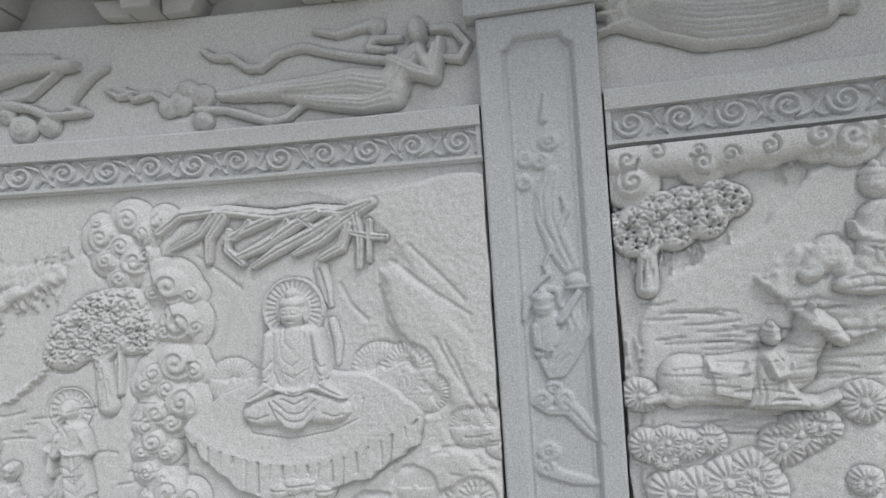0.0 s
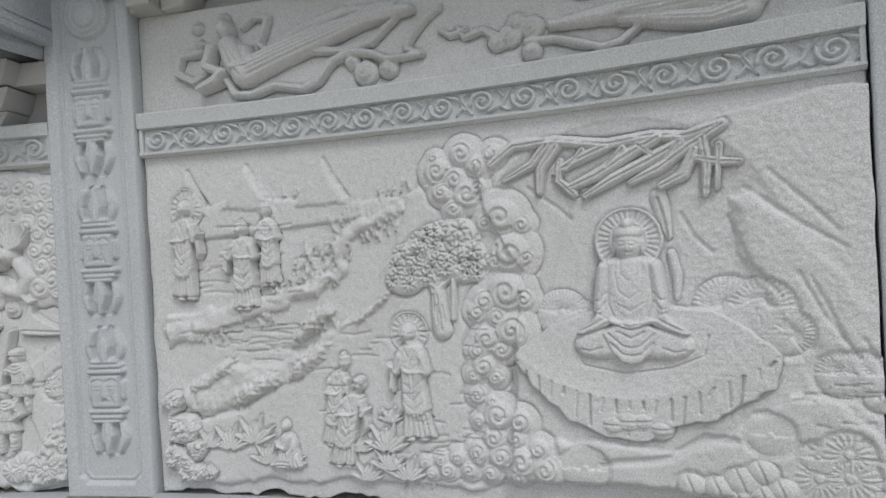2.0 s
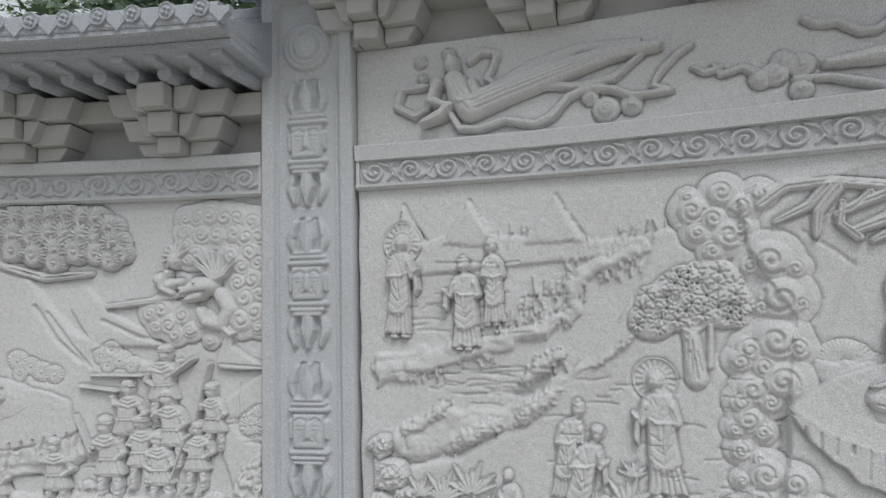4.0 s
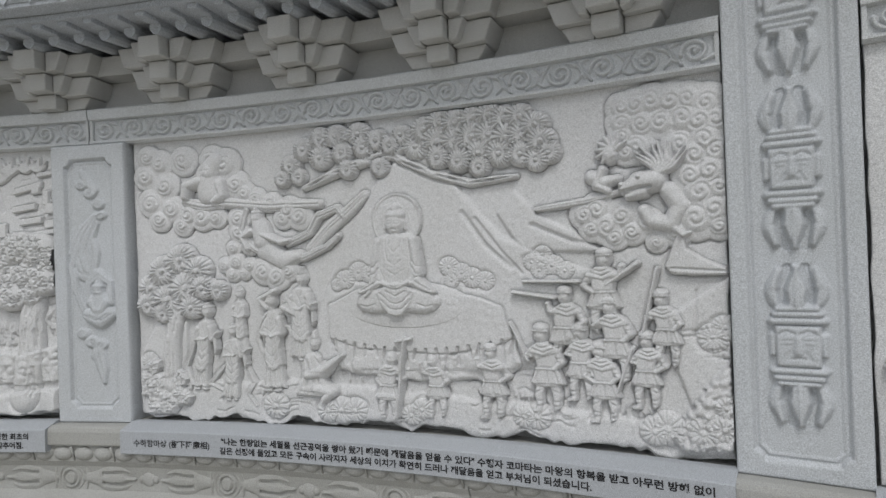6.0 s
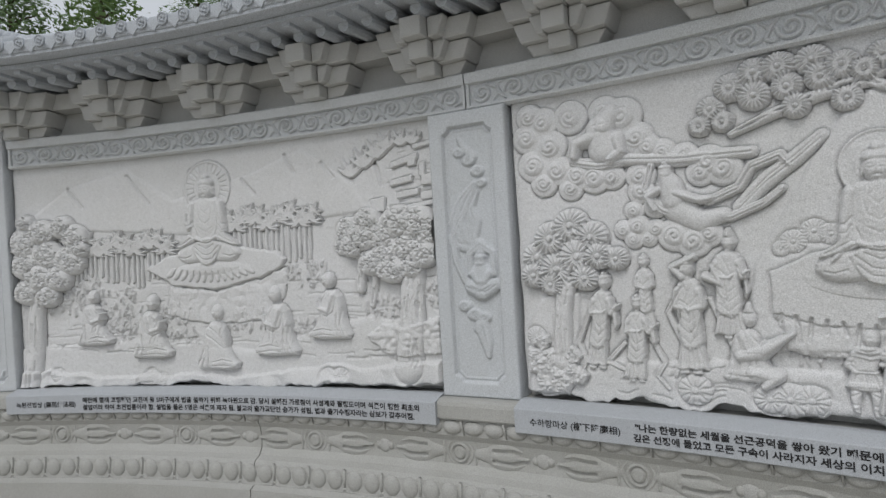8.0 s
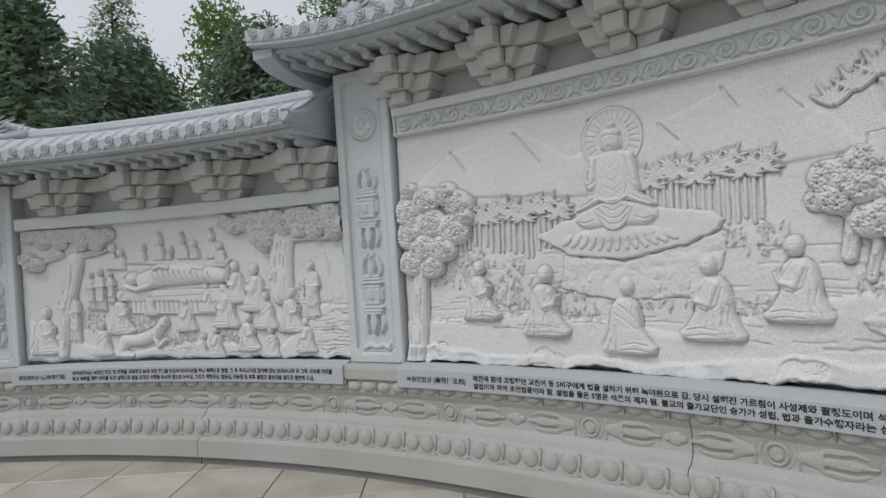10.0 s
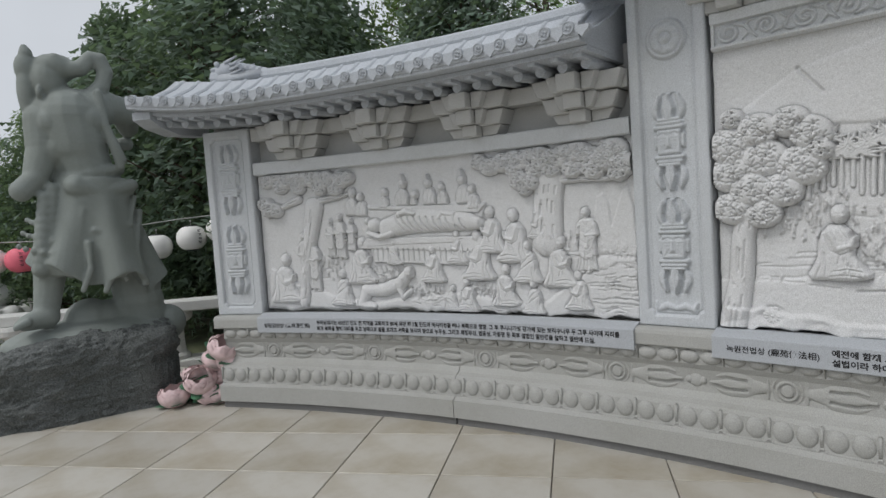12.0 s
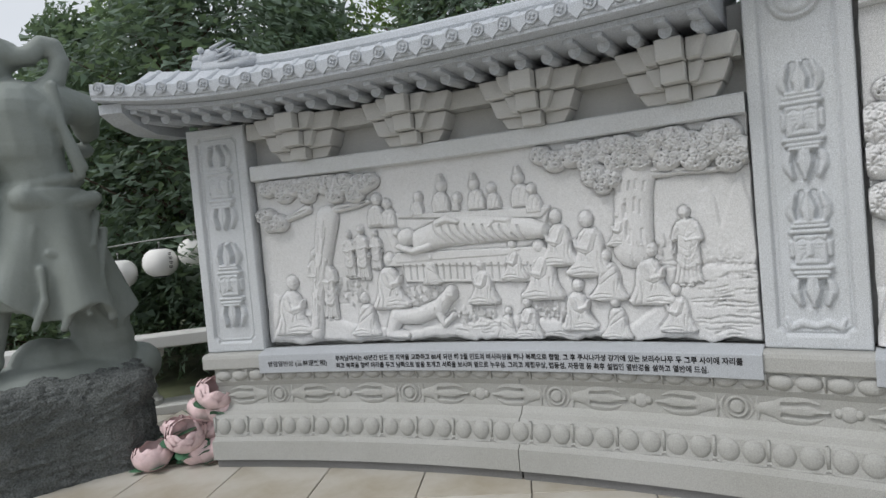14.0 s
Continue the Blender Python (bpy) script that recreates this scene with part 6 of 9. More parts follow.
def panel_c():
    p = Panel("C", "pale granite relief of a seated figure among demons and soldiers", 21)
    p.depth = 0.64
    c = p.bg
    # mountain behind the seat, its rock shelf and far slopes
    c.poly([(1.046, 0.617), (1.260, 0.996), (1.376, 1.162), (1.565, 1.278), (1.711, 1.130), (1.803, 1.004), (1.939, 0.856), (2.197, 0.732), (2.357, 0.684), (2.391, 0.517), (2.010, 0.287), (0.972, 0.247)], 0.022, 0.05, rough=0.006)
    c.poly([(1.919, 0.948), (2.002, 1.043), (2.097, 0.935), (2.282, 0.836), (2.360, 0.768), (2.027, 0.783)], 0.018, 0.03)
    c.cut([(1.766, 0.960), (1.868, 0.813), (1.980, 0.717)], 0.014, 0.010)
    c.cut([(1.825, 0.932), (1.937, 0.787), (2.024, 0.693)], 0.010, 0.008)
    c.cut([(2.074, 0.892), (2.241, 0.817), (2.399, 0.787)], 0.012, 0.010)
    c.poly([(0.009, -0.122), (0.024, 0.229), (0.415, 0.178), (0.970, 0.194), (1.524, 0.167), (2.115, 0.138), (2.600, 0.121), (2.827, 0.278), (2.828, 0.015), (2.216, -0.006), (1.248, -0.001)], 0.020, 0.07, rough=0.01)
    c.poly([(2.599, 0.081), (2.670, 0.188), (2.739, 0.291), (2.813, 0.371), (2.828, 0.034), (2.632, 0.026)], 0.050, 0.05, rough=0.01, facet=0.014)
    c.poly([(2.602, 0.519), (2.813, 0.672), (2.821, 0.372), (2.670, 0.188), (2.623, 0.322)], 0.020, 0.03)
    c.cut([(2.698, 0.617), (2.699, 0.520), (2.686, 0.442)], 0.006, 0.008)
    c.poly([(0.010, 0.288), (0.101, 0.462), (0.203, 0.519), (0.299, 0.489), (0.288, 0.232), (0.022, 0.171)], 0.018, 0.03)
    ripples(c, 0.405, -0.049, 1.143, 0.174, 22, 4, 0.14)
    ripples(c, 1.518, 0.019, 2.183, 0.296, 26, 5, 0.14)
    ripples(c, 2.641, 0.362, 2.808, 0.484, 12, 6, 0.1)
    for q, n, sd in (((1.231, 0.255), 40, 1), ((1.521, 0.093), 30, 2), ((1.937, 0.123), 20, 3), ((2.436, 0.103), 20, 4), ((0.536, 0.041), 20, 5)):
        scratch(c, q[0], q[1], 0.12, n, sd)
    # rock shelf under the seat
    f = p.fig("rock_shelf", "rock shelf with chiselled front under the seated figure")
    f.poly([(1.087, 0.564), (1.246, 0.639), (1.789, 0.606), (1.929, 0.559), (1.981, 0.422), (1.876, 0.374), (1.682, 0.344), (1.262, 0.358), (1.095, 0.407)], 0.042, 0.02, rough=0.004)
    f.poly([(1.095, 0.407), (1.263, 0.371), (1.682, 0.349), (1.923, 0.398), (1.992, 0.423), (2.011, 0.310), (1.918, 0.237), (1.525, 0.217), (1.146, 0.252)], 0.034, 0.04, rough=0.01, facet=0.012)
    a0, a1 = (1.124, 0.402), (1.981, 0.422)
    for k in range(18):
        t = k / 17
        u, v = a0[0] + (a1[0] - a0[0]) * t, a0[1] + (a1[1] - a0[1]) * t - 0.05 * math.sin(math.pi * t)
        f.cut([(u, v), (u + 0.012 * math.sin(k * 2.1), v - 0.07 - 0.03 * math.sin(k * 1.3))], 0.009, 0.018)
    # clouds at the left with the thunder spirit
    f = p.fig("cloud_bank", "bank of curled clouds")
    for i, (u, v, r) in enumerate(((0.100, 1.329, 0.045), (0.171, 1.295, 0.05), (0.086, 1.229, 0.05), (0.199, 1.178, 0.055), (0.303, 1.299, 0.055), (0.113, 1.098, 0.055), (0.227, 1.062, 0.05), (0.323, 1.028, 0.05), (0.403, 1.009, 0.05), (0.483, 1.005, 0.04), (0.159, 1.009, 0.045),
                                   (0.542, 1.265, 0.06), (0.464, 1.299, 0.05), (0.600, 1.163, 0.05), (0.645, 1.119, 0.04), (0.706, 1.087, 0.04), (0.797, 1.067, 0.035), (0.885, 1.021, 0.05), (0.854, 0.983, 0.04), (0.944, 0.990, 0.05), (0.288, 0.973, 0.04), (0.609, 0.997, 0.045),
                                   (0.606, 0.929, 0.04), (0.665, 0.857, 0.035), (0.571, 0.847, 0.03), (0.584, 0.778, 0.035), (0.565, 0.723, 0.03), (0.661, 0.761, 0.03), (0.737, 0.731, 0.05), (0.812, 0.702, 0.05), (0.873, 0.727, 0.04), (0.520, 0.766, 0.03), (0.628, 0.721, 0.025))):
        f.puff(u, v, r, 0.035 + 0.4 * r, (i * 71) % 360, 1 if i % 2 else -1)
    f = p.fig("thunder_spirit", "spirit leaning out of the clouds with cords")
    f.limb([(0.456, 1.132, 0.075), (0.444, 1.217, 0.07), (0.495, 1.282, 0.05)], 0.085)
    f.dome(0.458, 1.238, 0.05, 0.055, 0.095)
    head(f, 0.461, 1.232, 0.045, 0.10, 0, -1)
    f.limb([(0.411, 1.191, 0.035), (0.329, 1.169, 0.03), (0.320, 1.113, 0.025)], 0.09)
    f.limb([(0.522, 1.169, 0.035), (0.535, 1.113, 0.028), (0.486, 1.080, 0.024)], 0.09)
    f.limb([(0.294, 1.101, 0.010), (0.518, 1.078, 0.012), (0.766, 1.061, 0.012), (1.049, 1.047, 0.009)], 0.03)
    drape(f, [(0.533, 1.077), (0.766, 1.050), (1.051, 1.041)], 0.036, 0.05, 3)
    drape(f, [(0.310, 1.091), (0.421, 1.064), (0.533, 1.066)], 0.03, 0.05, 2)
    f = p.fig("drum_maiden", "flying maiden with billowing scarf")
    drape(f, [(0.657, 1.036), (0.621, 0.928), (0.695, 0.842), (0.815, 0.783), (0.965, 0.791), (1.084, 0.838), (1.149, 0.887)], 0.022, 0.05)
    drape(f, [(0.879, 0.861), (0.999, 0.908), (1.046, 0.984), (1.148, 1.016), (1.175, 0.976)], 0.024, 0.05)
    drape(f, [(0.996, 0.829), (1.102, 0.928), (1.204, 0.999), (1.290, 1.069)], 0.036, 0.035)
    f.limb([(0.743, 0.881, 0.055), (0.730, 0.936, 0.05), (0.716, 0.977, 0.035)], 0.075)
    head(f, 0.714, 0.994, 0.032, 0.08, 1, 1)
    f.limb([(0.753, 0.907, 0.02), (0.849, 0.868, 0.018), (0.894, 0.873, 0.014)], 0.085)
    f.limb([(0.683, 0.925, 0.02), (0.636, 0.900, 0.016), (0.664, 0.843, 0.014)], 0.08)
    f.limb([(0.757, 0.839, 0.06), (0.845, 0.782, 0.05), (0.936, 0.800, 0.03)], 0.06)
    # tree and rock at the lower left
    tree(p, [(0.204, 0.174, 0.05), (0.220, 0.404, 0.042), (0.243, 0.547, 0.045)], [(0.110, 0.665, 0.07), (0.180, 0.749, 0.075), (0.281, 0.803, 0.075), (0.375, 0.743, 0.07), (0.090, 0.578, 0.06), (0.206, 0.605, 0.075), (0.307, 0.660, 0.08), (0.404, 0.657, 0.06), (0.170, 0.533, 0.05), (0.335, 0.560, 0.06), (0.483, 0.641, 0.05)], "carved pine with fan-shaped needles", "pine", 0.095)
    for i, (u, v, r) in enumerate(((0.105, 0.172, 0.09), (0.150, 0.086, 0.10), (0.250, 0.117, 0.07), (0.254, 0.203, 0.05), (0.109, 0.259, 0.05))):
        f = p.fig("boulder")
        f.poly([(u + r * (1 + 0.2 * math.sin(k * 2.7 + i)) * math.cos(k * 0.785), v + 0.85 * r * (1 + 0.2 * math.sin(k * 2.7 + i)) * math.sin(k * 0.785)) for k in range(8)], 0.06, r * 0.6, seed=i, facet=0.02, rough=0.004)
    # pine overhead
    f = p.fig("pine_bough", "long pine bough with round needle fans")
    bole(f, [(0.979, 1.120, 0.014), (1.126, 1.173, 0.022), (1.296, 1.221, 0.026), (1.433, 1.244, 0.03), (1.540, 1.293, 0.02)], 0.055)
    bole(f, [(1.380, 1.274, 0.012), (1.484, 1.213, 0.02), (1.636, 1.137, 0.02), (1.806, 1.085, 0.02), (2.015, 1.098, 0.012)], 0.05)
    crown(f, [(0.909, 1.232, 0.05), (0.986, 1.304, 0.055), (1.075, 1.347, 0.055), (1.072, 1.256, 0.055), (1.162, 1.350, 0.055), (1.187, 1.270, 0.05), (1.274, 1.350, 0.055), (1.299, 1.284, 0.05), (1.368, 1.313, 0.05), (0.862, 1.169, 0.04), (0.951, 1.175, 0.04), (1.377, 1.187, 0.045), (1.212, 1.191, 0.045),
              (1.564, 1.266, 0.06), (1.605, 1.333, 0.06), (1.682, 1.359, 0.06), (1.666, 1.277, 0.06), (1.755, 1.349, 0.06), (1.752, 1.267, 0.06), (1.840, 1.360, 0.06), (1.825, 1.281, 0.06), (1.910, 1.361, 0.055), (1.907, 1.281, 0.06), (1.978, 1.339, 0.06), (1.987, 1.259, 0.06), (2.045, 1.341, 0.055),
              (2.054, 1.261, 0.06), (2.109, 1.298, 0.055), (2.129, 1.229, 0.06), (2.159, 1.181, 0.045), (1.858, 1.207, 0.055), (1.950, 1.196, 0.055), (2.040, 1.185, 0.05), (2.105, 1.155, 0.045), (1.761, 1.183, 0.05), (1.856, 1.150, 0.045), (1.489, 1.324, 0.045), (1.434, 1.281, 0.04), (1.664, 1.206, 0.05)], 0.085, 14)
    # small pines on the slope
    for u, v, r in ((1.177, 0.679, 0.05), (1.249, 0.716, 0.05), (1.134, 0.654, 0.035), (1.303, 0.701, 0.045), (1.756, 0.701, 0.045), (1.804, 0.676, 0.05), (1.706, 0.667, 0.04), (1.863, 0.663, 0.045), (2.069, 0.737, 0.04), (2.114, 0.768, 0.04), (2.155, 0.723, 0.045), (2.207, 0.699, 0.04), (2.101, 0.702, 0.04), (1.696, 0.726, 0.05),
                    (1.138, 0.408, 0.05), (1.210, 0.447, 0.05), (1.232, 0.281, 0.05), (1.301, 0.283, 0.045), (1.163, 0.330, 0.04), (2.752, 0.445, 0.06), (2.793, 0.484, 0.05), (0.077, 0.288, 0.05)):
        f = p.fig("pine_fan")
        f.tuft(u, v, r, 12, 0.03, 0, 360)
    for u, v, r in ((1.067, 0.066, 0.07), (1.139, 0.070, 0.08), (1.210, 0.074, 0.07), (1.494, 0.067, 0.06), (1.547, 0.095, 0.06), (2.015, 0.096, 0.06), (2.070, 0.100, 0.07), (2.537, 0.084, 0.07), (2.582, 0.099, 0.08), (2.710, 0.104, 0.07), (2.783, 0.123, 0.06), (2.793, 0.200, 0.05), (0.786, 0.079, 0.08)):
        f = p.fig("leaf_clump")
        f.tuft(u, v, r * 0.9, 10, 0.045, 0, 360)
    # musicians and dancers
    f = p.fig("dancer", "dancing maiden with trailing scarf")
    stand(f, 0.360, 0.150, 0.440, 1, 1, 0, 0.12, 0.85, 0.8)
    drape(f, [(0.344, 0.404), (0.283, 0.261), (0.318, 0.176), (0.282, 0.104)], 0.012, 0.035)
    f = p.fig("dancer")
    stand(f, 0.536, 0.100, 0.385, 1, 1, 0, 0.05, 1.0, 0.9)
    drape(f, [(0.610, 0.293), (0.667, 0.184), (0.634, 0.128), (0.678, 0.075)], 0.012, 0.035)
    drape(f, [(0.498, 0.264), (0.415, 0.178), (0.509, 0.138)], 0.012, 0.035)
    f = p.fig("dancer", "maiden with raised arms and long scarf")
    stand(f, 0.784, 0.150, 0.495, -1, 1, 0, 0.0, 0.9, 0.0)
    f.limb([(0.760, 0.554, 0.02), (0.722, 0.595, 0.018), (0.809, 0.635, 0.016)], 0.08)
    f.limb([(0.851, 0.553, 0.02), (0.910, 0.526, 0.018), (0.883, 0.593, 0.016)], 0.08)
    drape(f, [(0.758, 0.513), (0.692, 0.404), (0.748, 0.268), (0.711, 0.131)], 0.014, 0.035)
    drape(f, [(0.862, 0.459), (0.930, 0.299), (0.970, 0.194)], 0.014, 0.035)
    f = p.fig("robed_figure", "tall maiden with topknot")
    stand(f, 0.940, 0.300, 0.440, 1, 3, 0, 0.0, 1.05, 0.5)
    f = p.fig("robed_figure")
    stand(f, 0.602, 0.330, 0.330, -1, 1, 0, 0.0, 0.8, 0.0, 0.045)
    f = p.fig("lute_player", "seated maiden playing a lute")
    kneel(f, 0.997, 0.128, 0.3133, 1, 3)
    f.limb([(0.972, 0.234, 0.03), (1.045, 0.249, 0.035), (1.163, 0.330, 0.012)], 0.09)
    f.limb([(1.013, 0.169, 0.035), (1.099, 0.159, 0.03), (1.055, 0.118, 0.02)], 0.08)
    # demons at the foot
    f = p.fig("demon", "crouching demon with a long staff")
    soldier(f, 1.383, 0.033, 0.365, 1, 0.2, 0.06, 0)
    f.limb([(1.480, 0.412, 0.012), (1.430, 0.062, 0.014)], 0.09)
    f.limb([(1.440, 0.399, 0.010), (1.514, 0.413, 0.010)], 0.085)
    f = p.fig("demon", "demon covering its face")
    soldier(f, 1.622, 0.060, 0.325, -1, 0.7, 0.06, 0)
    f = p.fig("soldier", "soldier with a cap")
    soldier(f, 1.882, 0.073, 0.366, -1, 0.6)
    # soldiers of the host
    for q, tn, up in (((2.359, 0.440, 0.385), 1, 0.6), ((2.200, 0.300, 0.380), -1, 0.6), ((2.398, 0.250, 0.390), -1, 0.4), ((2.590, 0.322, 0.335), -1, 0.3), ((2.258, 0.172, 0.355), -1, 0.2), ((2.120, 0.117, 0.413), -1, 0.3), ((2.350, 0.095, 0.365), -1, 0.0), ((2.510, 0.160, 0.340), -1, 0.2)):
        f = p.fig("soldier", "short soldier in cape and skirt")
        soldier(f, q[0], q[1], q[2], tn, up)
    f = p.fig("spear", "spears of the host")
    for q in ([(1.987, 0.615, 0.008), (2.161, 0.591, 0.010), (2.193, 0.602, 0.008)], [(2.034, 0.659, 0.006), (2.267, 0.655, 0.008)], [(2.375, 0.642, 0.010), (2.491, 0.722, 0.012)], [(2.501, 0.436, 0.008), (2.563, 0.699, 0.010)], [(2.402, 0.225, 0.008), (2.463, 0.394, 0.010)], [(1.972, 0.490, 0.006), (2.045, 0.334, 0.008)]):
        f.limb(q, 0.07)
    f = p.fig("banner", "unfurled battle banner")
    f.poly([(2.590, 0.708), (2.664, 0.891), (2.672, 0.773), (2.735, 0.732), (2.806, 0.701), (2.810, 0.673), (2.717, 0.671), (2.615, 0.678)], 0.05, 0.02)
    f.cut([(2.616, 0.701), (2.717, 0.694), (2.798, 0.688)], 0.006, 0.008)
    f.cut([(2.638, 0.756), (2.663, 0.862)], 0.006, 0.008)
    # dragon among clouds
    f = p.fig("cloud_bank", "towering curled clouds around a dragon")
    for i, (u, v, r) in enumerate(((2.453, 1.327, 0.045), (2.508, 1.328, 0.05), (2.563, 1.338, 0.05), (2.633, 1.325, 0.055), (2.692, 1.323, 0.05), (2.757, 1.301, 0.055), (2.788, 1.239, 0.05), (2.731, 1.240, 0.06), (2.674, 1.259, 0.055), (2.451, 1.266, 0.045), (2.525, 1.254, 0.05), (2.596, 1.253, 0.05),
                                   (2.504, 1.167, 0.05), (2.450, 1.215, 0.04), (2.746, 1.170, 0.06), (2.785, 1.127, 0.05), (2.712, 1.118, 0.055), (2.759, 1.054, 0.06), (2.790, 0.994, 0.05), (2.725, 0.982, 0.06), (2.693, 1.043, 0.05), (2.772, 0.920, 0.06), (2.706, 0.888, 0.065), (2.786, 0.853, 0.04),
                                   (2.345, 0.937, 0.05), (2.295, 0.920, 0.045), (2.382, 0.871, 0.055), (2.441, 0.909, 0.05), (2.323, 0.865, 0.04), (2.410, 0.828, 0.04), (2.476, 0.845, 0.04), (2.532, 0.881, 0.04), (2.663, 1.164, 0.05), (2.637, 0.834, 0.04), (2.566, 0.799, 0.03), (2.466, 1.152, 0.04))):
        f.puff(u, v, r, 0.035 + 0.35 * r, (i * 71) % 360, 1 if i % 2 else -1)
    f = p.fig("dragon", "dragon with streaming breath")
    f.limb([(2.572, 1.034, 0.045), (2.509, 1.029, 0.045), (2.453, 1.006, 0.024)], 0.105)
    f.limb([(2.526, 0.993, 0.026), (2.471, 0.976, 0.018)], 0.09)
    f.dome(2.515, 1.048, 0.020, 0.018, 0.118)
    f.dome(2.448, 1.023, 0.016, 0.014, 0.11)
    m0 = (2.587, 1.056)
    for k in range(9):
        a = radians(25 + 13 * k)
        f.limb([(m0[0], m0[1], 0.014), (m0[0] + 0.06 * math.cos(a), m0[1] + 0.05 * math.sin(a), 0.013), (m0[0] + (0.13 + 0.03 * math.sin(k * 2.2)) * math.cos(a + 0.25), m0[1] + 0.12 * math.sin(a + 0.25), 0.005)], 0.085)
    f.limb([(2.615, 0.993, 0.035), (2.656, 0.931, 0.038), (2.620, 0.865, 0.034), (2.550, 0.880, 0.03), (2.524, 0.922, 0.026)], 0.075)
    f.limb([(2.620, 0.865, 0.018), (2.662, 0.823, 0.014), (2.687, 0.831, 0.008)], 0.07)
    f.cut([(2.443, 0.995), (2.508, 1.008), (2.557, 1.011)], 0.007, 0.02)
    drape(f, [(2.443, 1.001), (2.307, 0.972), (2.098, 0.953)], 0.018, 0.05, 3)
    f = p.fig("thunder_mask", "snarling face in the clouds")
    f.dome(2.410, 1.170, 0.050, 0.045, 0.055, 0, 0, 0.4)
    for k in range(8):
        a = radians(20 + 28 * k)
        f.limb([((2.414, 1.159)[0] + 0.02 * math.cos(a), (2.414, 1.159)[1] + 0.02 * math.sin(a), 0.014), ((2.414, 1.159)[0] + 0.062 * math.cos(a + 0.2), (2.414, 1.159)[1] + 0.058 * math.sin(a + 0.2), 0.008)], 0.07)
    head(f, 2.404, 1.148, 0.036, 0.085, 0, 1)
    f.limb([(2.373, 1.091, 0.02), (2.348, 1.031, 0.022), (2.396, 1.005, 0.016)], 0.075)
    f.limb([(2.329, 1.065, 0.03), (2.378, 1.039, 0.03), (2.426, 1.050, 0.02)], 0.07)
    # the seated figure on its mat
    f = p.fig("round_mat", "ribbed round mat under the seated figure")
    f.dome(1.480, 0.548, 0.3275, 0.1196, 0.055, 0, 0, 0.2)
    m0 = (1.480, 0.548)
    for k in range(3):
        f.cut([(m0[0] + (0.3076 - 0.012 * k) * math.cos(-t * 0.165), m0[1] + (0.1082 - 0.008 * k) * math.sin(-t * 0.165)) for t in range(20)], 0.004, 0.006)
    f = p.fig("seated_figure", "seated robed figure touching the ground, plain halo")
    buddha(f, 1.456, 0.518, 0.515, 0.120, 0, touch=True)
    f.h[f.h > 0.0015] += 0.030
    return p.finish(0.03)


panel_c()


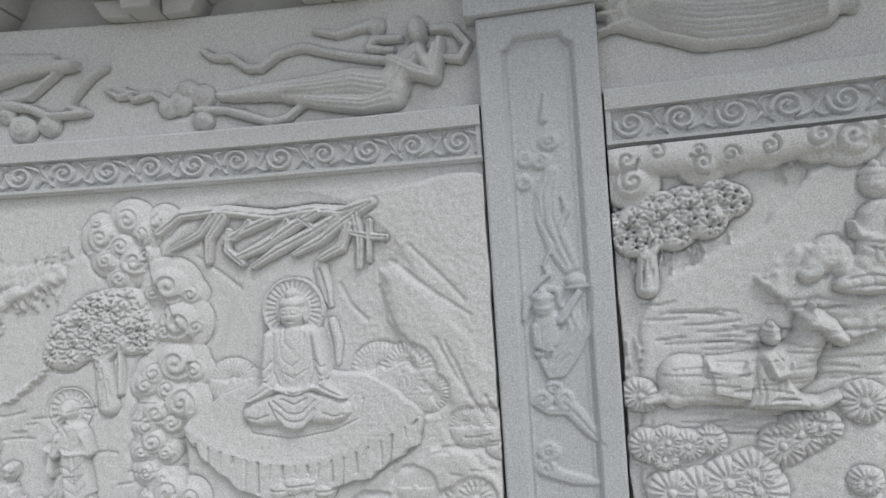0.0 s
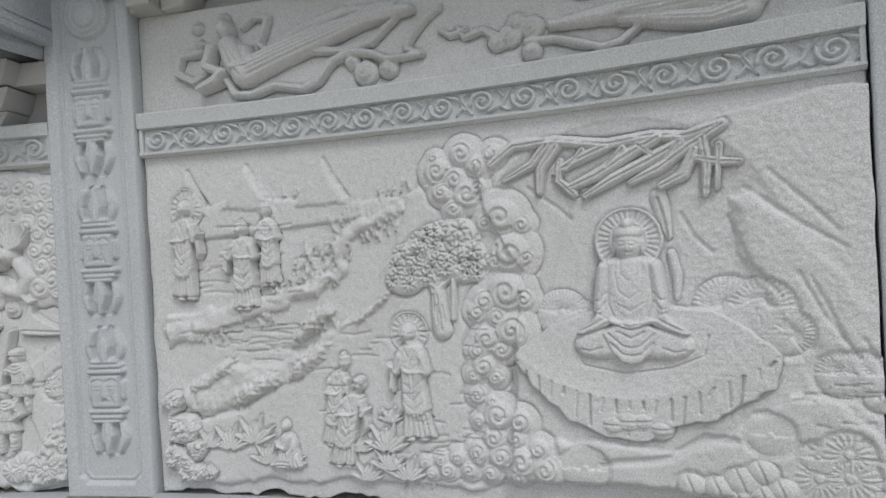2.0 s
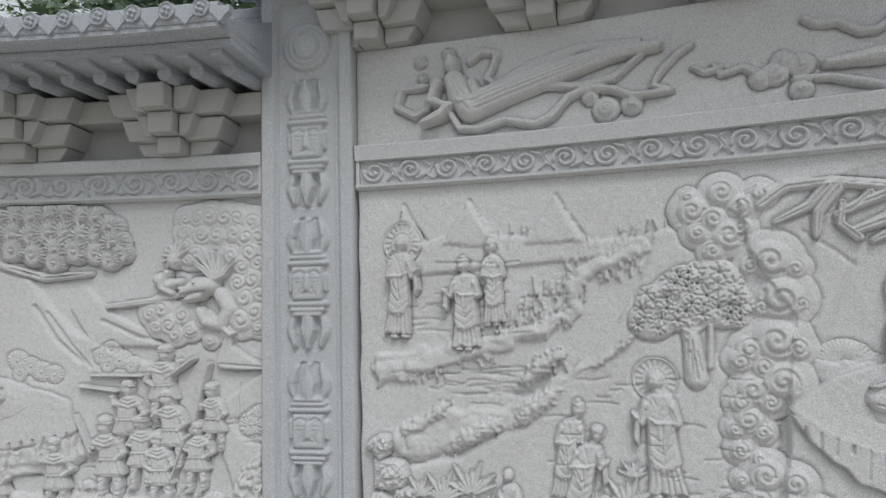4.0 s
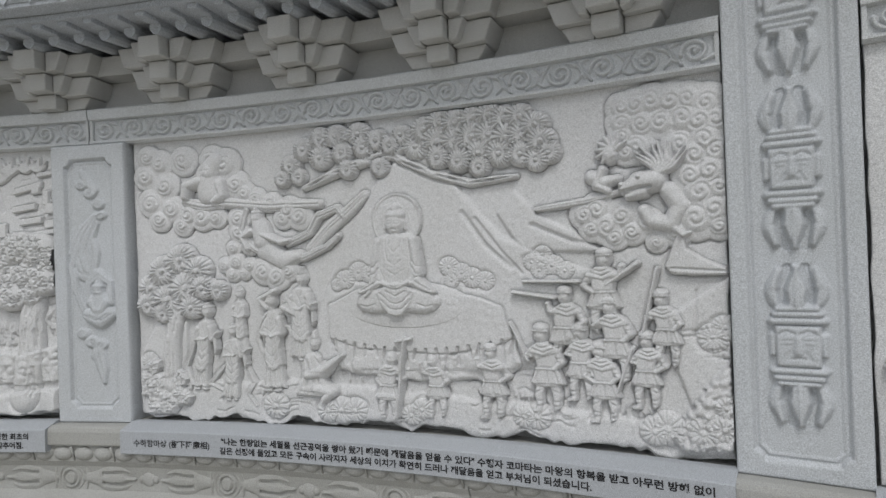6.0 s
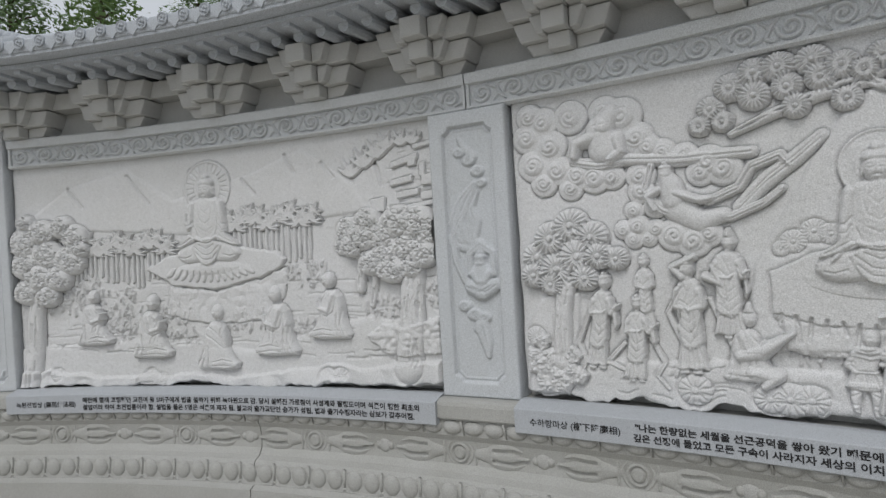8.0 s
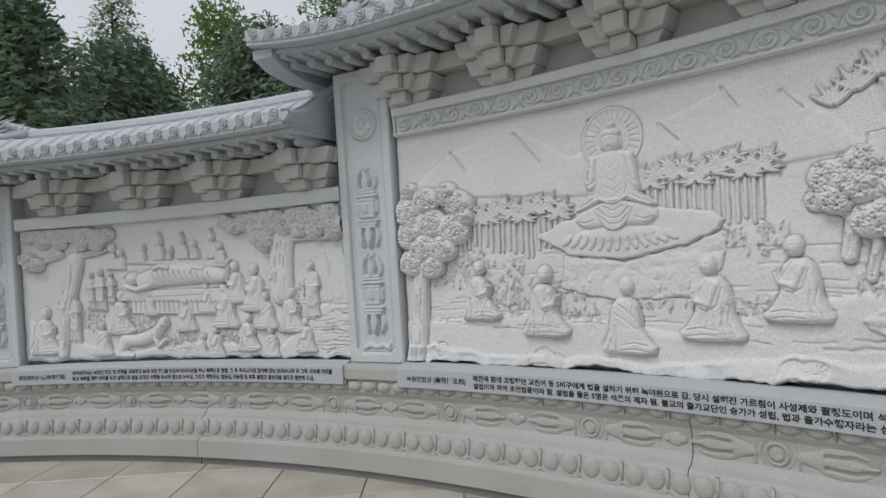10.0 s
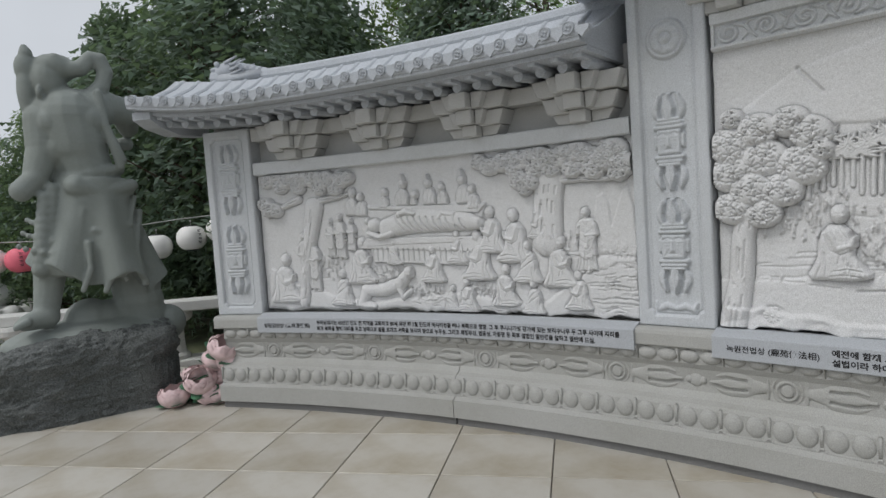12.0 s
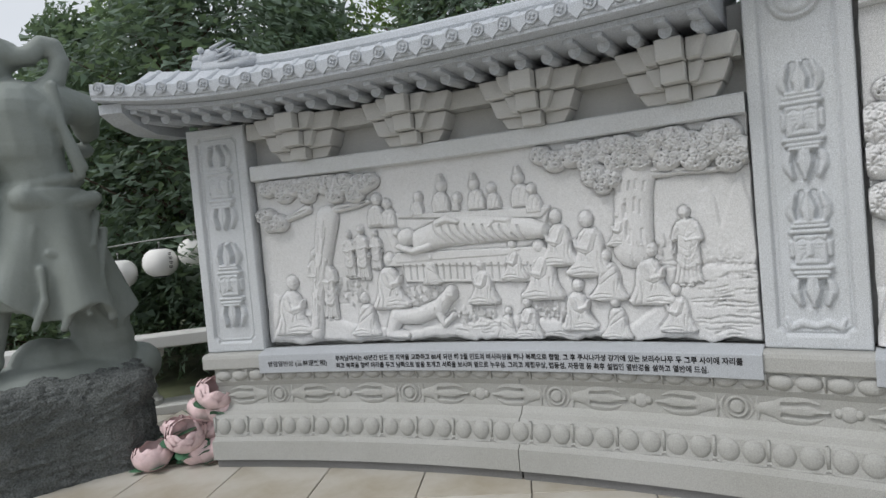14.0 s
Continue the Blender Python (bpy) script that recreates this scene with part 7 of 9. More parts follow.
def panel_d():
    p = Panel("D", "pale granite relief of a seated teacher with five kneeling monks", 31)
    p.depth = 0.70
    c = p.bg
    c.poly([(0.022, 1.026), (0.393, 1.257), (0.826, 1.349), (1.155, 1.128), (1.746, 1.250), (2.056, 1.355), (2.377, 1.124), (2.490, 0.965), (1.382, 0.896)], 0.010, 0.05)
    for q in ([(0.393, 1.257), (0.495, 1.131)], [(0.829, 1.305), (0.919, 1.192), (0.977, 1.121)], [(1.279, 1.302), (1.286, 1.215)], [(1.944, 1.329), (2.006, 1.226)], [(2.187, 1.257), (2.264, 1.170)], [(1.644, 1.216), (1.731, 1.123)], [(2.475, 1.308), (2.543, 1.197), (2.565, 1.096)]):
        c.cut(q, 0.012, 0.014)
    c.poly([(-0.030, -0.093), (-0.036, 0.231), (0.873, 0.284), (1.707, 0.206), (2.437, 0.391), (2.905, 0.333), (2.933, 0.015), (2.061, 0.020)], 0.016, 0.08, rough=0.012)
    c.poly([(0.005, -0.012), (0.046, 0.108), (0.661, 0.061), (1.531, 0.052), (2.177, 0.118), (2.441, 0.097), (2.721, 0.152), (2.903, 0.146), (2.939, 0.015), (1.683, -0.012)], 0.045, 0.035, rough=0.01, facet=0.02)
    c.poly([(2.426, 0.274), (2.527, 0.347), (2.678, 0.332), (2.909, 0.387), (2.924, 0.174), (2.543, 0.174)], 0.032, 0.03, rough=0.008, facet=0.01)
    ripples(c, 0.057, 0.188, 1.571, 0.408, 34, 3, 0.25)
    ripples(c, 1.700, 0.139, 2.643, 0.613, 40, 4, 0.2)
    ripples(c, 2.765, 0.333, 2.903, 0.651, 14, 5, 0.08)
    ripples(c, 0.514, 0.370, 1.350, 0.623, 16, 6, 0.2)
    for q, n, sd in (((0.690, 0.288), 40, 1), ((1.136, 0.261), 36, 2), ((0.340, 0.493), 30, 3), ((1.254, 0.171), 30, 4), ((2.005, 0.176), 30, 5), ((2.255, 0.212), 30, 6), ((2.565, 0.418), 50, 7), ((2.835, 0.495), 40, 8), ((0.291, 0.123), 30, 9), ((0.154, 0.186), 20, 10), ((1.575, 0.087), 40, 11), ((0.719, 0.512), 30, 12), ((0.45, 0.60), 40, 13), ((1.10, 0.42), 50, 14), ((1.62, 0.36), 50, 15), ((2.05, 0.62), 40, 16), ((2.62, 0.30), 50, 17), ((0.75, 0.40), 40, 18), ((1.95, 0.30), 40, 19)):
        scratch(c, q[0], q[1], 0.14, n, sd)
    # terrace under the seat
    f = p.fig("terrace", "flat terrace of rock")
    f.poly([(0.926, 0.714), (1.113, 0.793), (1.373, 0.821), (1.657, 0.811), (1.865, 0.774), (1.924, 0.731), (1.893, 0.682), (1.754, 0.626), (1.427, 0.567), (1.133, 0.600)], 0.034, 0.03, rough=0.006)
    f.poly([(1.090, 0.603), (1.426, 0.560), (1.754, 0.626), (1.930, 0.686), (1.892, 0.497), (1.764, 0.371), (1.319, 0.363), (1.068, 0.424)], 0.014, 0.03, rough=0.010, facet=0.008)
    # bamboo wood
    f = p.fig("bamboo_grove", "distant bamboo grove")
    g = np.random.default_rng(5)
    for i in range(46):
        x = 0.42 + i * 0.037 + g.uniform(-0.008, 0.008)
        if 1.12 < x < 1.42:
            continue
        y = 0.80 + 0.03 * math.sin(i * 0.4) + (0.10 if x > 1.5 else 0.0)
        f.limb([(x, y - 0.13 - g.uniform(0, 0.04), 0.010), (x + 0.006, y + 0.03, 0.009)], 0.016)
    for i in range(24):
        x = 0.42 + i * 0.073
        if 1.12 < x < 1.40:
            continue
        y = 0.86 + 0.025 * math.sin(i * 1.9) + (0.10 if x > 1.5 else 0.0)
        f.blades(x, y - 0.02, 0.10, 13, -20, 200, 0.022, 0.08, 0.006)
        f.blades(x + 0.03, y + 0.03, 0.07, 9, -40, 220, 0.024, 0.10, 0.006)
    # leafy trees at both sides
    tree(p, [(0.064, -0.013, 0.075), (0.111, 0.227, 0.06), (0.128, 0.464, 0.055), (0.163, 0.620, 0.05)], [(0.082, 0.922, 0.09), (0.213, 0.988, 0.08), (0.361, 1.012, 0.07), (0.447, 0.947, 0.08), (0.088, 0.783, 0.09), (0.242, 0.849, 0.09), (0.404, 0.798, 0.09), (0.174, 0.698, 0.085), (0.317, 0.688, 0.08), (0.088, 0.605, 0.08), (0.484, 0.867, 0.05), (0.230, 0.577, 0.07), (0.100, 1.058, 0.05)], "broad leafy tree with a thick trunk", "leafy", 0.12, 3)
    tree(p, [(2.688, 0.109, 0.085), (2.713, 0.332, 0.075), (2.724, 0.526, 0.07), (2.750, 0.661, 0.06)], [(2.571, 0.828, 0.09), (2.667, 0.888, 0.09), (2.782, 0.875, 0.09), (2.849, 0.828, 0.07), (2.591, 0.714, 0.09), (2.714, 0.746, 0.09), (2.798, 0.725, 0.085), (2.495, 0.678, 0.07), (2.615, 0.642, 0.08), (2.734, 0.649, 0.06), (2.445, 0.826, 0.08), (2.376, 0.774, 0.06), (2.485, 0.908, 0.07)], "broad leafy tree with a thick trunk", "leafy", 0.12, 4)
    tree(p, [(2.402, 0.538, 0.03), (2.425, 0.683, 0.03)], [(2.351, 0.865, 0.07), (2.435, 0.885, 0.07), (2.310, 0.780, 0.05), (2.408, 0.772, 0.07)], "smaller leafy tree", "leafy", 0.05, 5)
    tree(p, [(2.474, 0.448, 0.02), (2.503, 0.592, 0.02), (2.464, 0.680, 0.02)], [(2.436, 0.726, 0.05)], "slim tree", "leafy", 0.045, 6)
    # pagoda on the hill
    f = p.fig("pagoda", "stepped pagoda roofs on the hill")
    for q in ([(2.636, 1.209), (2.800, 1.246), (2.797, 1.212), (2.633, 1.176)], [(2.627, 1.114), (2.762, 1.133), (2.759, 1.098), (2.625, 1.081)], [(2.666, 1.047), (2.798, 1.060), (2.795, 1.026), (2.663, 1.012)], [(2.674, 0.969), (2.890, 0.994), (2.888, 0.968), (2.672, 0.942)], [(2.818, 1.123), (2.902, 1.135), (2.896, 1.071), (2.813, 1.071)],
              [(2.810, 1.037), (2.894, 1.045), (2.891, 0.999), (2.807, 0.992)], [(2.496, 1.021), (2.590, 1.031), (2.583, 0.953), (2.489, 0.951)], [(2.741, 1.230), (2.791, 1.240), (2.786, 1.182), (2.737, 1.177)], [(2.809, 1.191), (2.843, 1.195), (2.837, 1.120), (2.803, 1.118)], [(2.775, 1.290), (2.902, 1.304), (2.900, 1.278), (2.773, 1.264)]):
        f.poly(q, 0.024, 0.008)
    ripples(c, 2.585, 0.981, 2.871, 1.258, 26, 8, 0.08)
    f = p.fig("bamboo_grove", "tall bamboo on the hill")
    for u, v, r in ((2.382, 1.181, 0.12), (2.467, 1.224, 0.13), (2.550, 1.266, 0.13), (2.615, 1.309, 0.11), (2.705, 1.318, 0.10), (2.778, 1.317, 0.09)):
        f.blades(u, v - 0.03, r, 9, 30, 150, 0.024, 0.09)
    # five monks
    for q, tn, back in (((0.540, 0.250, 0.380), 1, False), ((0.955, 0.160, 0.425), 1, False), ((1.420, 0.085, 0.425), 1, True), ((1.850, 0.168, 0.440), -1, False), ((2.212, 0.262, 0.405), -1, False)):
        f = p.fig("kneeling_monk", "kneeling shaven-headed monk in a robe")
        kneel(f, q[0], q[1], q[2], tn, 0, back, 0.075)
    for u, v, r in ((0.259, 0.065, 0.06), (0.930, 0.025, 0.08), (1.020, 0.026, 0.06), (2.171, 0.056, 0.06), (2.257, 0.059, 0.06), (2.688, 0.109, 0.05)):
        f = p.fig("leaf_clump")
        f.tuft(u, v, r * 0.8, 10, 0.03, 0, 360)
    f = p.fig("seated_figure", "seated teacher with raised hand, lotus seat and rayed halo")
    buddha(f, 1.402, 0.722, 0.565, 0.162, 26, True, True)
    return p.finish(0.025)


panel_d()


def panel_e():
    p = Panel("E", "pale granite relief of a reclining figure with mourners", 41)
    p.depth = 0.62
    c = p.bg
    c.poly([(2.569, 0.371), (2.632, 0.718), (2.671, 0.736), (2.704, 0.684), (2.720, 0.550), (2.794, 0.754), (2.825, 0.781), (2.858, 0.643), (2.875, 0.358)], 0.012, 0.03)
    c.poly([(0.028, 0.009), (0.065, 0.335), (0.365, 0.175), (0.890, 0.051), (1.604, 0.133), (2.216, 0.037), (2.645, 0.367), (2.886, 0.357), (2.868, -0.007)], 0.018, 0.06, rough=0.01)
    c.poly([(0.834, 0.770), (1.883, 0.730), (1.837, 0.558), (1.636, 0.479), (0.933, 0.474)], 0.018, 0.012)
    ripples(c, 2.543, 0.012, 2.861, 0.332, 34, 3, 0.16)
    ripples(c, 1.593, 0.007, 1.932, 0.219, 16, 4, 0.12)
    ripples(c, 1.181, 0.044, 1.540, 0.167, 14, 5, 0.1)
    for q, n, sd in (((2.743, 0.350), 60, 1), ((2.761, 0.256), 60, 2), ((1.364, 0.107), 50, 3), ((2.678, 0.123), 30, 4), ((0.55, 0.30), 40, 5), ((1.05, 0.25), 40, 6), ((2.45, 0.42), 40, 7), ((0.30, 0.10), 30, 8), ((1.85, 0.12), 40, 9)):
        ripples(c, q[0] - 0.15, q[1] - 0.08, q[0] + 0.12, q[1] + 0.08, 8, sd + 20, 0.1)
        scratch(c, q[0], q[1], 0.16, n, sd)
    f = p.fig("couch", "long draped couch with a pillared side")
    f.poly([(0.963, 0.758), (1.888, 0.718), (1.830, 0.665), (0.961, 0.738)], 0.035, 0.01)
    f.poly([(0.939, 0.531), (1.833, 0.510), (1.906, 0.447), (1.902, 0.402), (0.857, 0.455)], 0.045, 0.012)
    f.poly([(0.952, 0.473), (1.889, 0.433), (1.863, 0.313), (0.976, 0.354)], 0.030, 0.01)
    a0, a1 = (0.976, 0.455), (1.863, 0.422)
    for k in range(22):
        t = k / 21
        u, v = a0[0] + (a1[0] - a0[0]) * t, a0[1] + (a1[1] - a0[1]) * t
        f.cut([(u, v), (u, v - 0.085)], 0.007, 0.012)
    f = p.fig("reclining_figure", "reclining robed figure on a couch")
    f.limb([(1.111, 0.596, 0.07), (1.275, 0.632, 0.085), (1.449, 0.635, 0.085), (1.616, 0.621, 0.07), (1.762, 0.610, 0.06), (1.824, 0.596, 0.045)], 0.085, 0, 0.4)
    f.dome(1.011, 0.620, 0.062, 0.052, 0.095, 10, 0, 0.4)
    f.dome(0.952, 0.652, 0.03, 0.03, 0.08)
    f.limb([(1.161, 0.559, 0.03), (1.050, 0.534, 0.025), (0.961, 0.567, 0.022)], 0.095)
    f.limb([(1.227, 0.685, 0.03), (1.282, 0.703, 0.03), (1.350, 0.684, 0.02)], 0.10)
    a0, a1 = (1.193, 0.704), (1.701, 0.655)
    for k in range(11):
        t = k / 10
        u, v = a0[0] + (a1[0] - a0[0]) * t, a0[1] + (a1[1] - a0[1]) * t
        f.cut([(u, v - 0.02), (u + 0.02, v - 0.07), (u + 0.07, v - 0.125)], 0.007, 0.014)
    f.limb([(1.535, 0.643, 0.02), (1.571, 0.678, 0.024), (1.653, 0.665, 0.022), (1.664, 0.602, 0.016)], 0.09)
    # trees
    tree(p, [(0.354, 0.069, 0.045), (0.389, 0.316, 0.045), (0.439, 0.560, 0.06), (0.491, 0.783, 0.075)], [(0.101, 0.997, 0.05), (0.183, 1.024, 0.06), (0.279, 0.997, 0.06), (0.398, 1.002, 0.065), (0.514, 0.990, 0.065), (0.628, 0.978, 0.065), (0.741, 0.966, 0.06), (0.799, 0.976, 0.05), (0.215, 0.950, 0.05), (0.371, 0.935, 0.05), (0.564, 0.915, 0.05), (0.697, 0.902, 0.05), (0.080, 0.821, 0.055), (0.155, 0.778, 0.055), (0.094, 0.766, 0.04), (0.043, 0.842, 0.03)], "spreading tree with cushions of leaves", "leafy", 0.125, 7)
    tree(p, [(2.301, 0.468, 0.10), (2.312, 0.610, 0.095), (2.323, 0.751, 0.095), (2.335, 0.834, 0.10)], [(1.860, 0.995, 0.05), (1.934, 0.955, 0.055), (2.027, 0.973, 0.06), (2.117, 0.976, 0.065), (2.205, 0.978, 0.065), (2.290, 0.975, 0.07), (2.372, 0.955, 0.065), (2.455, 0.971, 0.07), (2.535, 0.979, 0.07), (2.610, 0.949, 0.065), (2.684, 0.930, 0.07), (2.748, 0.968, 0.08), (2.804, 0.895, 0.07), (2.776, 0.847, 0.05), (2.630, 0.879, 0.06),
              (2.502, 0.896, 0.06), (2.368, 0.900, 0.05), (2.257, 0.914, 0.055), (2.137, 0.857, 0.06), (2.222, 0.833, 0.05), (2.112, 0.918, 0.05), (2.175, 0.795, 0.04)], "broad spreading tree with cushions of leaves", "leafy", 0.135, 8)
    for q in ([(2.418, 0.838, 0.03), (2.550, 0.830, 0.02), (2.701, 0.817, 0.014), (2.823, 0.828, 0.008)], [(0.361, 0.848, 0.03), (0.238, 0.806, 0.02), (0.134, 0.762, 0.012)], [(0.554, 0.830, 0.025), (0.709, 0.843, 0.018), (0.787, 0.859, 0.01)]):
        f = p.fig("branch", "long bare branch")
        bole(f, q, 0.05)
    # those behind the couch, seen to the chest
    for u, v, k, tn, kd in ((0.819, 0.700, 0.215, 1, 0), (0.905, 0.690, 0.185, -1, 0), (1.092, 0.735, 0.150, 1, 0), (1.243, 0.745, 0.205, 1, 3), (1.335, 0.745, 0.095, 1, 0), (1.462, 0.740, 0.195, -1, 3), (1.565, 0.735, 0.155, -1, 0), (1.725, 0.730, 0.215, -1, 3), (1.795, 0.690, 0.175, -1, 0)):
        f = p.fig("mourner", "mourner seen behind the couch")
        shape(f, u, v, k, tn, [(-0.26, 0.0), (-0.27, 0.28), (-0.20, 0.50), (-0.08, 0.60), (0.08, 0.60), (0.20, 0.50), (0.27, 0.28), (0.26, 0.0)], 0.050, 0.09)
        folds(f, u, v, k, tn, [[(-0.09, 0.57), (0.0, 0.34), (0.04, 0.10)], [(0.08, 0.57), (0.03, 0.42)], [(-0.20, 0.40), (-0.10, 0.18), (-0.12, 0.02)], [(0.20, 0.40), (0.15, 0.12)]], 0.02, 0.005)
        head(f, u + tn * 0.01, v + 0.76 * k, max(0.028, 0.155 * k), 0.060, kd, tn)
    # those to the sides
    for q, tn, wd in (((0.383, 0.190, 0.425), 1, 0.85), ((0.460, 0.150, 0.425), 1, 0.85), ((0.622, 0.400, 0.300), 1, 0.95), ((0.705, 0.385, 0.345), 1, 1.0), ((0.800, 0.440, 0.250), 1, 1.0), ((2.554, 0.270, 0.405), -1, 1.25)):
        f = p.fig("mourner", "standing mourner in a long robe")
        stand(f, q[0], q[1], q[2], tn, 0, 0, -0.02 * tn, wd, 0.3, 0.055)
    for q, tn, bk in (((0.190, 0.060, 0.410), 1, False), ((0.700, 0.035, 0.290), -1, True), ((0.870, 0.195, 0.370), 1, False), ((1.150, 0.330, 0.200), 1, True), ((1.462, 0.200, 0.285), -1, False), ((1.590, 0.005, 0.190), 1, True), ((1.715, 0.000, 0.255), -1, False), ((1.660, 0.330, 0.245), -1, False), ((1.915, 0.395, 0.330), -1, False), ((2.080, 0.330, 0.375), -1, False), ((2.245, 0.480, 0.200), -1, False), ((1.812, 0.215, 0.360), -1, False), ((2.165, 0.200, 0.290), -1, True),
                      ((1.990, 0.045, 0.300), 1, False), ((2.195, 0.000, 0.240), -1, True), ((2.372, 0.175, 0.345), 1, False), ((2.500, 0.035, 0.265), -1, False)):
        f = p.fig("kneeling_mourner", "kneeling mourner bowed in grief")
        kneel(f, q[0], q[1], q[2], tn, 0, bk, 0.06)
    f = p.fig("fallen_mourner", "mourner thrown down on the ground")
    f.limb([(0.900, 0.153, 0.05), (1.047, 0.148, 0.05), (1.178, 0.194, 0.05), (1.238, 0.258, 0.04)], 0.065)
    f.limb([(0.900, 0.153, 0.05), (0.852, 0.052, 0.035), (0.962, 0.032, 0.02)], 0.06)
    f.limb([(1.175, 0.161, 0.03), (1.204, 0.094, 0.02), (1.262, 0.142, 0.02)], 0.06)
    head(f, 1.257, 0.274, 0.04, 0.085, 0, 1)
    return p.finish(0.022)


panel_e()


def panel_a():
    p = Panel("A", "pale granite relief of a horse and groom in the hills", 51, 0.004, 0.0041)
    c = p.bg
    c.poly([(0.059, 0.860), (0.158, 0.996), (0.417, 1.115), (0.574, 1.271), (0.672, 1.344), (0.801, 1.343), (0.690, 0.305), (0.042, 0.299)], 0.020, 0.05, rough=0.008)
    c.poly([(0.403, 0.977), (0.523, 1.070), (0.773, 1.079), (0.745, 0.818), (0.613, 0.776), (0.502, 0.867)], 0.045, 0.02, rough=0.008, facet=0.008)
    c.poly([(0.071, 0.612), (0.471, 0.565), (0.724, 0.625), (0.690, 0.302), (0.041, 0.296)], 0.026, 0.06, rough=0.01)
    ripples(c, 0.072, 0.629, 0.744, 0.917, 50, 3, 0.2)
    ripples(c, 0.145, 0.505, 0.476, 0.615, 20, 4, 0.2)
    for q, n, sd in (((0.604, 1.267), 30, 1), ((0.393, 1.030), 30, 2), ((0.161, 1.032), 30, 3), ((0.759, 1.332), 30, 4), ((0.081, 0.717), 40, 5)):
        scratch(c, q[0], q[1], 0.12, n, sd)
    f = p.fig("cloud_bank", "long roll of curled cloud")
    f.limb([(0.035, 1.364, 0.05), (0.141, 1.370, 0.06), (0.311, 1.367, 0.065), (0.459, 1.374, 0.065), (0.586, 1.391, 0.065), (0.708, 1.399, 0.06), (0.807, 1.401, 0.06)], 0.075, 0, 0.4)
    for i, (u, v, r) in enumerate(((0.062, 1.361, 0.05), (0.073, 1.295, 0.06), (0.151, 1.378, 0.045), (0.270, 1.372, 0.04), (0.283, 1.334, 0.05), (0.359, 1.351, 0.04), (0.466, 1.364, 0.045), (0.600, 1.380, 0.055), (0.682, 1.368, 0.06), (0.759, 1.400, 0.05))):
        f.puff(u, v, r, 0.085, (i * 71) % 360, 1 if i % 2 else -1)
    tree(p, [(0.100, 0.965, 0.035), (0.105, 1.073, 0.03), (0.136, 1.124, 0.03)], [(0.051, 1.150, 0.06), (0.106, 1.173, 0.07), (0.167, 1.185, 0.075), (0.236, 1.195, 0.075), (0.305, 1.215, 0.07), (0.355, 1.218, 0.05), (0.065, 1.113, 0.05), (0.188, 1.137, 0.06), (0.275, 1.165, 0.06)], "tree with a flat needle crown", "leafy", 0.065, 2)
    f = p.fig("horse", "kneeling saddled horse")
    f.limb([(0.187, 0.677, 0.08), (0.277, 0.673, 0.075), (0.389, 0.677, 0.085), (0.487, 0.716, 0.07)], 0.075, 0, 0.4)
    f.limb([(0.487, 0.716, 0.06), (0.541, 0.797, 0.045), (0.553, 0.847, 0.04)], 0.075)
    f.limb([(0.546, 0.847, 0.04), (0.581, 0.828, 0.035), (0.615, 0.793, 0.022)], 0.085)
    f.limb([(0.547, 0.864, 0.016), (0.546, 0.898, 0.008)], 0.08)
    f.limb([(0.157, 0.626, 0.04), (0.207, 0.633, 0.03), (0.272, 0.622, 0.018)], 0.065)
    f.limb([(0.155, 0.696, 0.022), (0.123, 0.627, 0.022), (0.071, 0.612, 0.012)], 0.055)
    f.limb([(0.461, 0.616, 0.03), (0.551, 0.605, 0.022), (0.598, 0.628, 0.016)], 0.06)
    f.poly([(0.244, 0.761), (0.266, 0.726), (0.345, 0.713), (0.373, 0.751), (0.376, 0.703), (0.311, 0.689), (0.248, 0.709)], 0.09, 0.012)
    f.poly([(0.264, 0.708), (0.375, 0.695), (0.368, 0.619), (0.265, 0.639)], 0.088, 0.012)
    f = p.fig("groom", "groom holding the horse")
    kneel(f, 0.431, 0.592, 0.2624, 1, 1, False, 0.09)
    f = p.fig("horseman", "seated robed noble on a ledge")
    kneel(f, 0.744, 0.917, 0.3888, -1, 1)
    f.limb([(0.544, 0.983, 0.03), (0.611, 1.045, 0.05), (0.649, 0.974, 0.03)], 0.05)
    for u, v, r in ((0.066, 0.472, 0.06), (0.127, 0.488, 0.055), (0.184, 0.478, 0.055), (0.251, 0.494, 0.05), (0.114, 0.436, 0.045), (0.448, 0.483, 0.07), (0.497, 0.515, 0.07), (0.552, 0.539, 0.06), (0.295, 0.367, 0.09), (0.362, 0.400, 0.08), (0.211, 0.333, 0.09), (0.372, 0.350, 0.09), (0.129, 0.333, 0.08), (0.669, 0.610, 0.07), (0.055, 0.630, 0.06), (0.659, 0.384, 0.05)):
        f = p.fig("pine_fan")
        f.tuft(u, v, r, 12, 0.05, 0, 360)
    return p.finish(0.03)


panel_a()


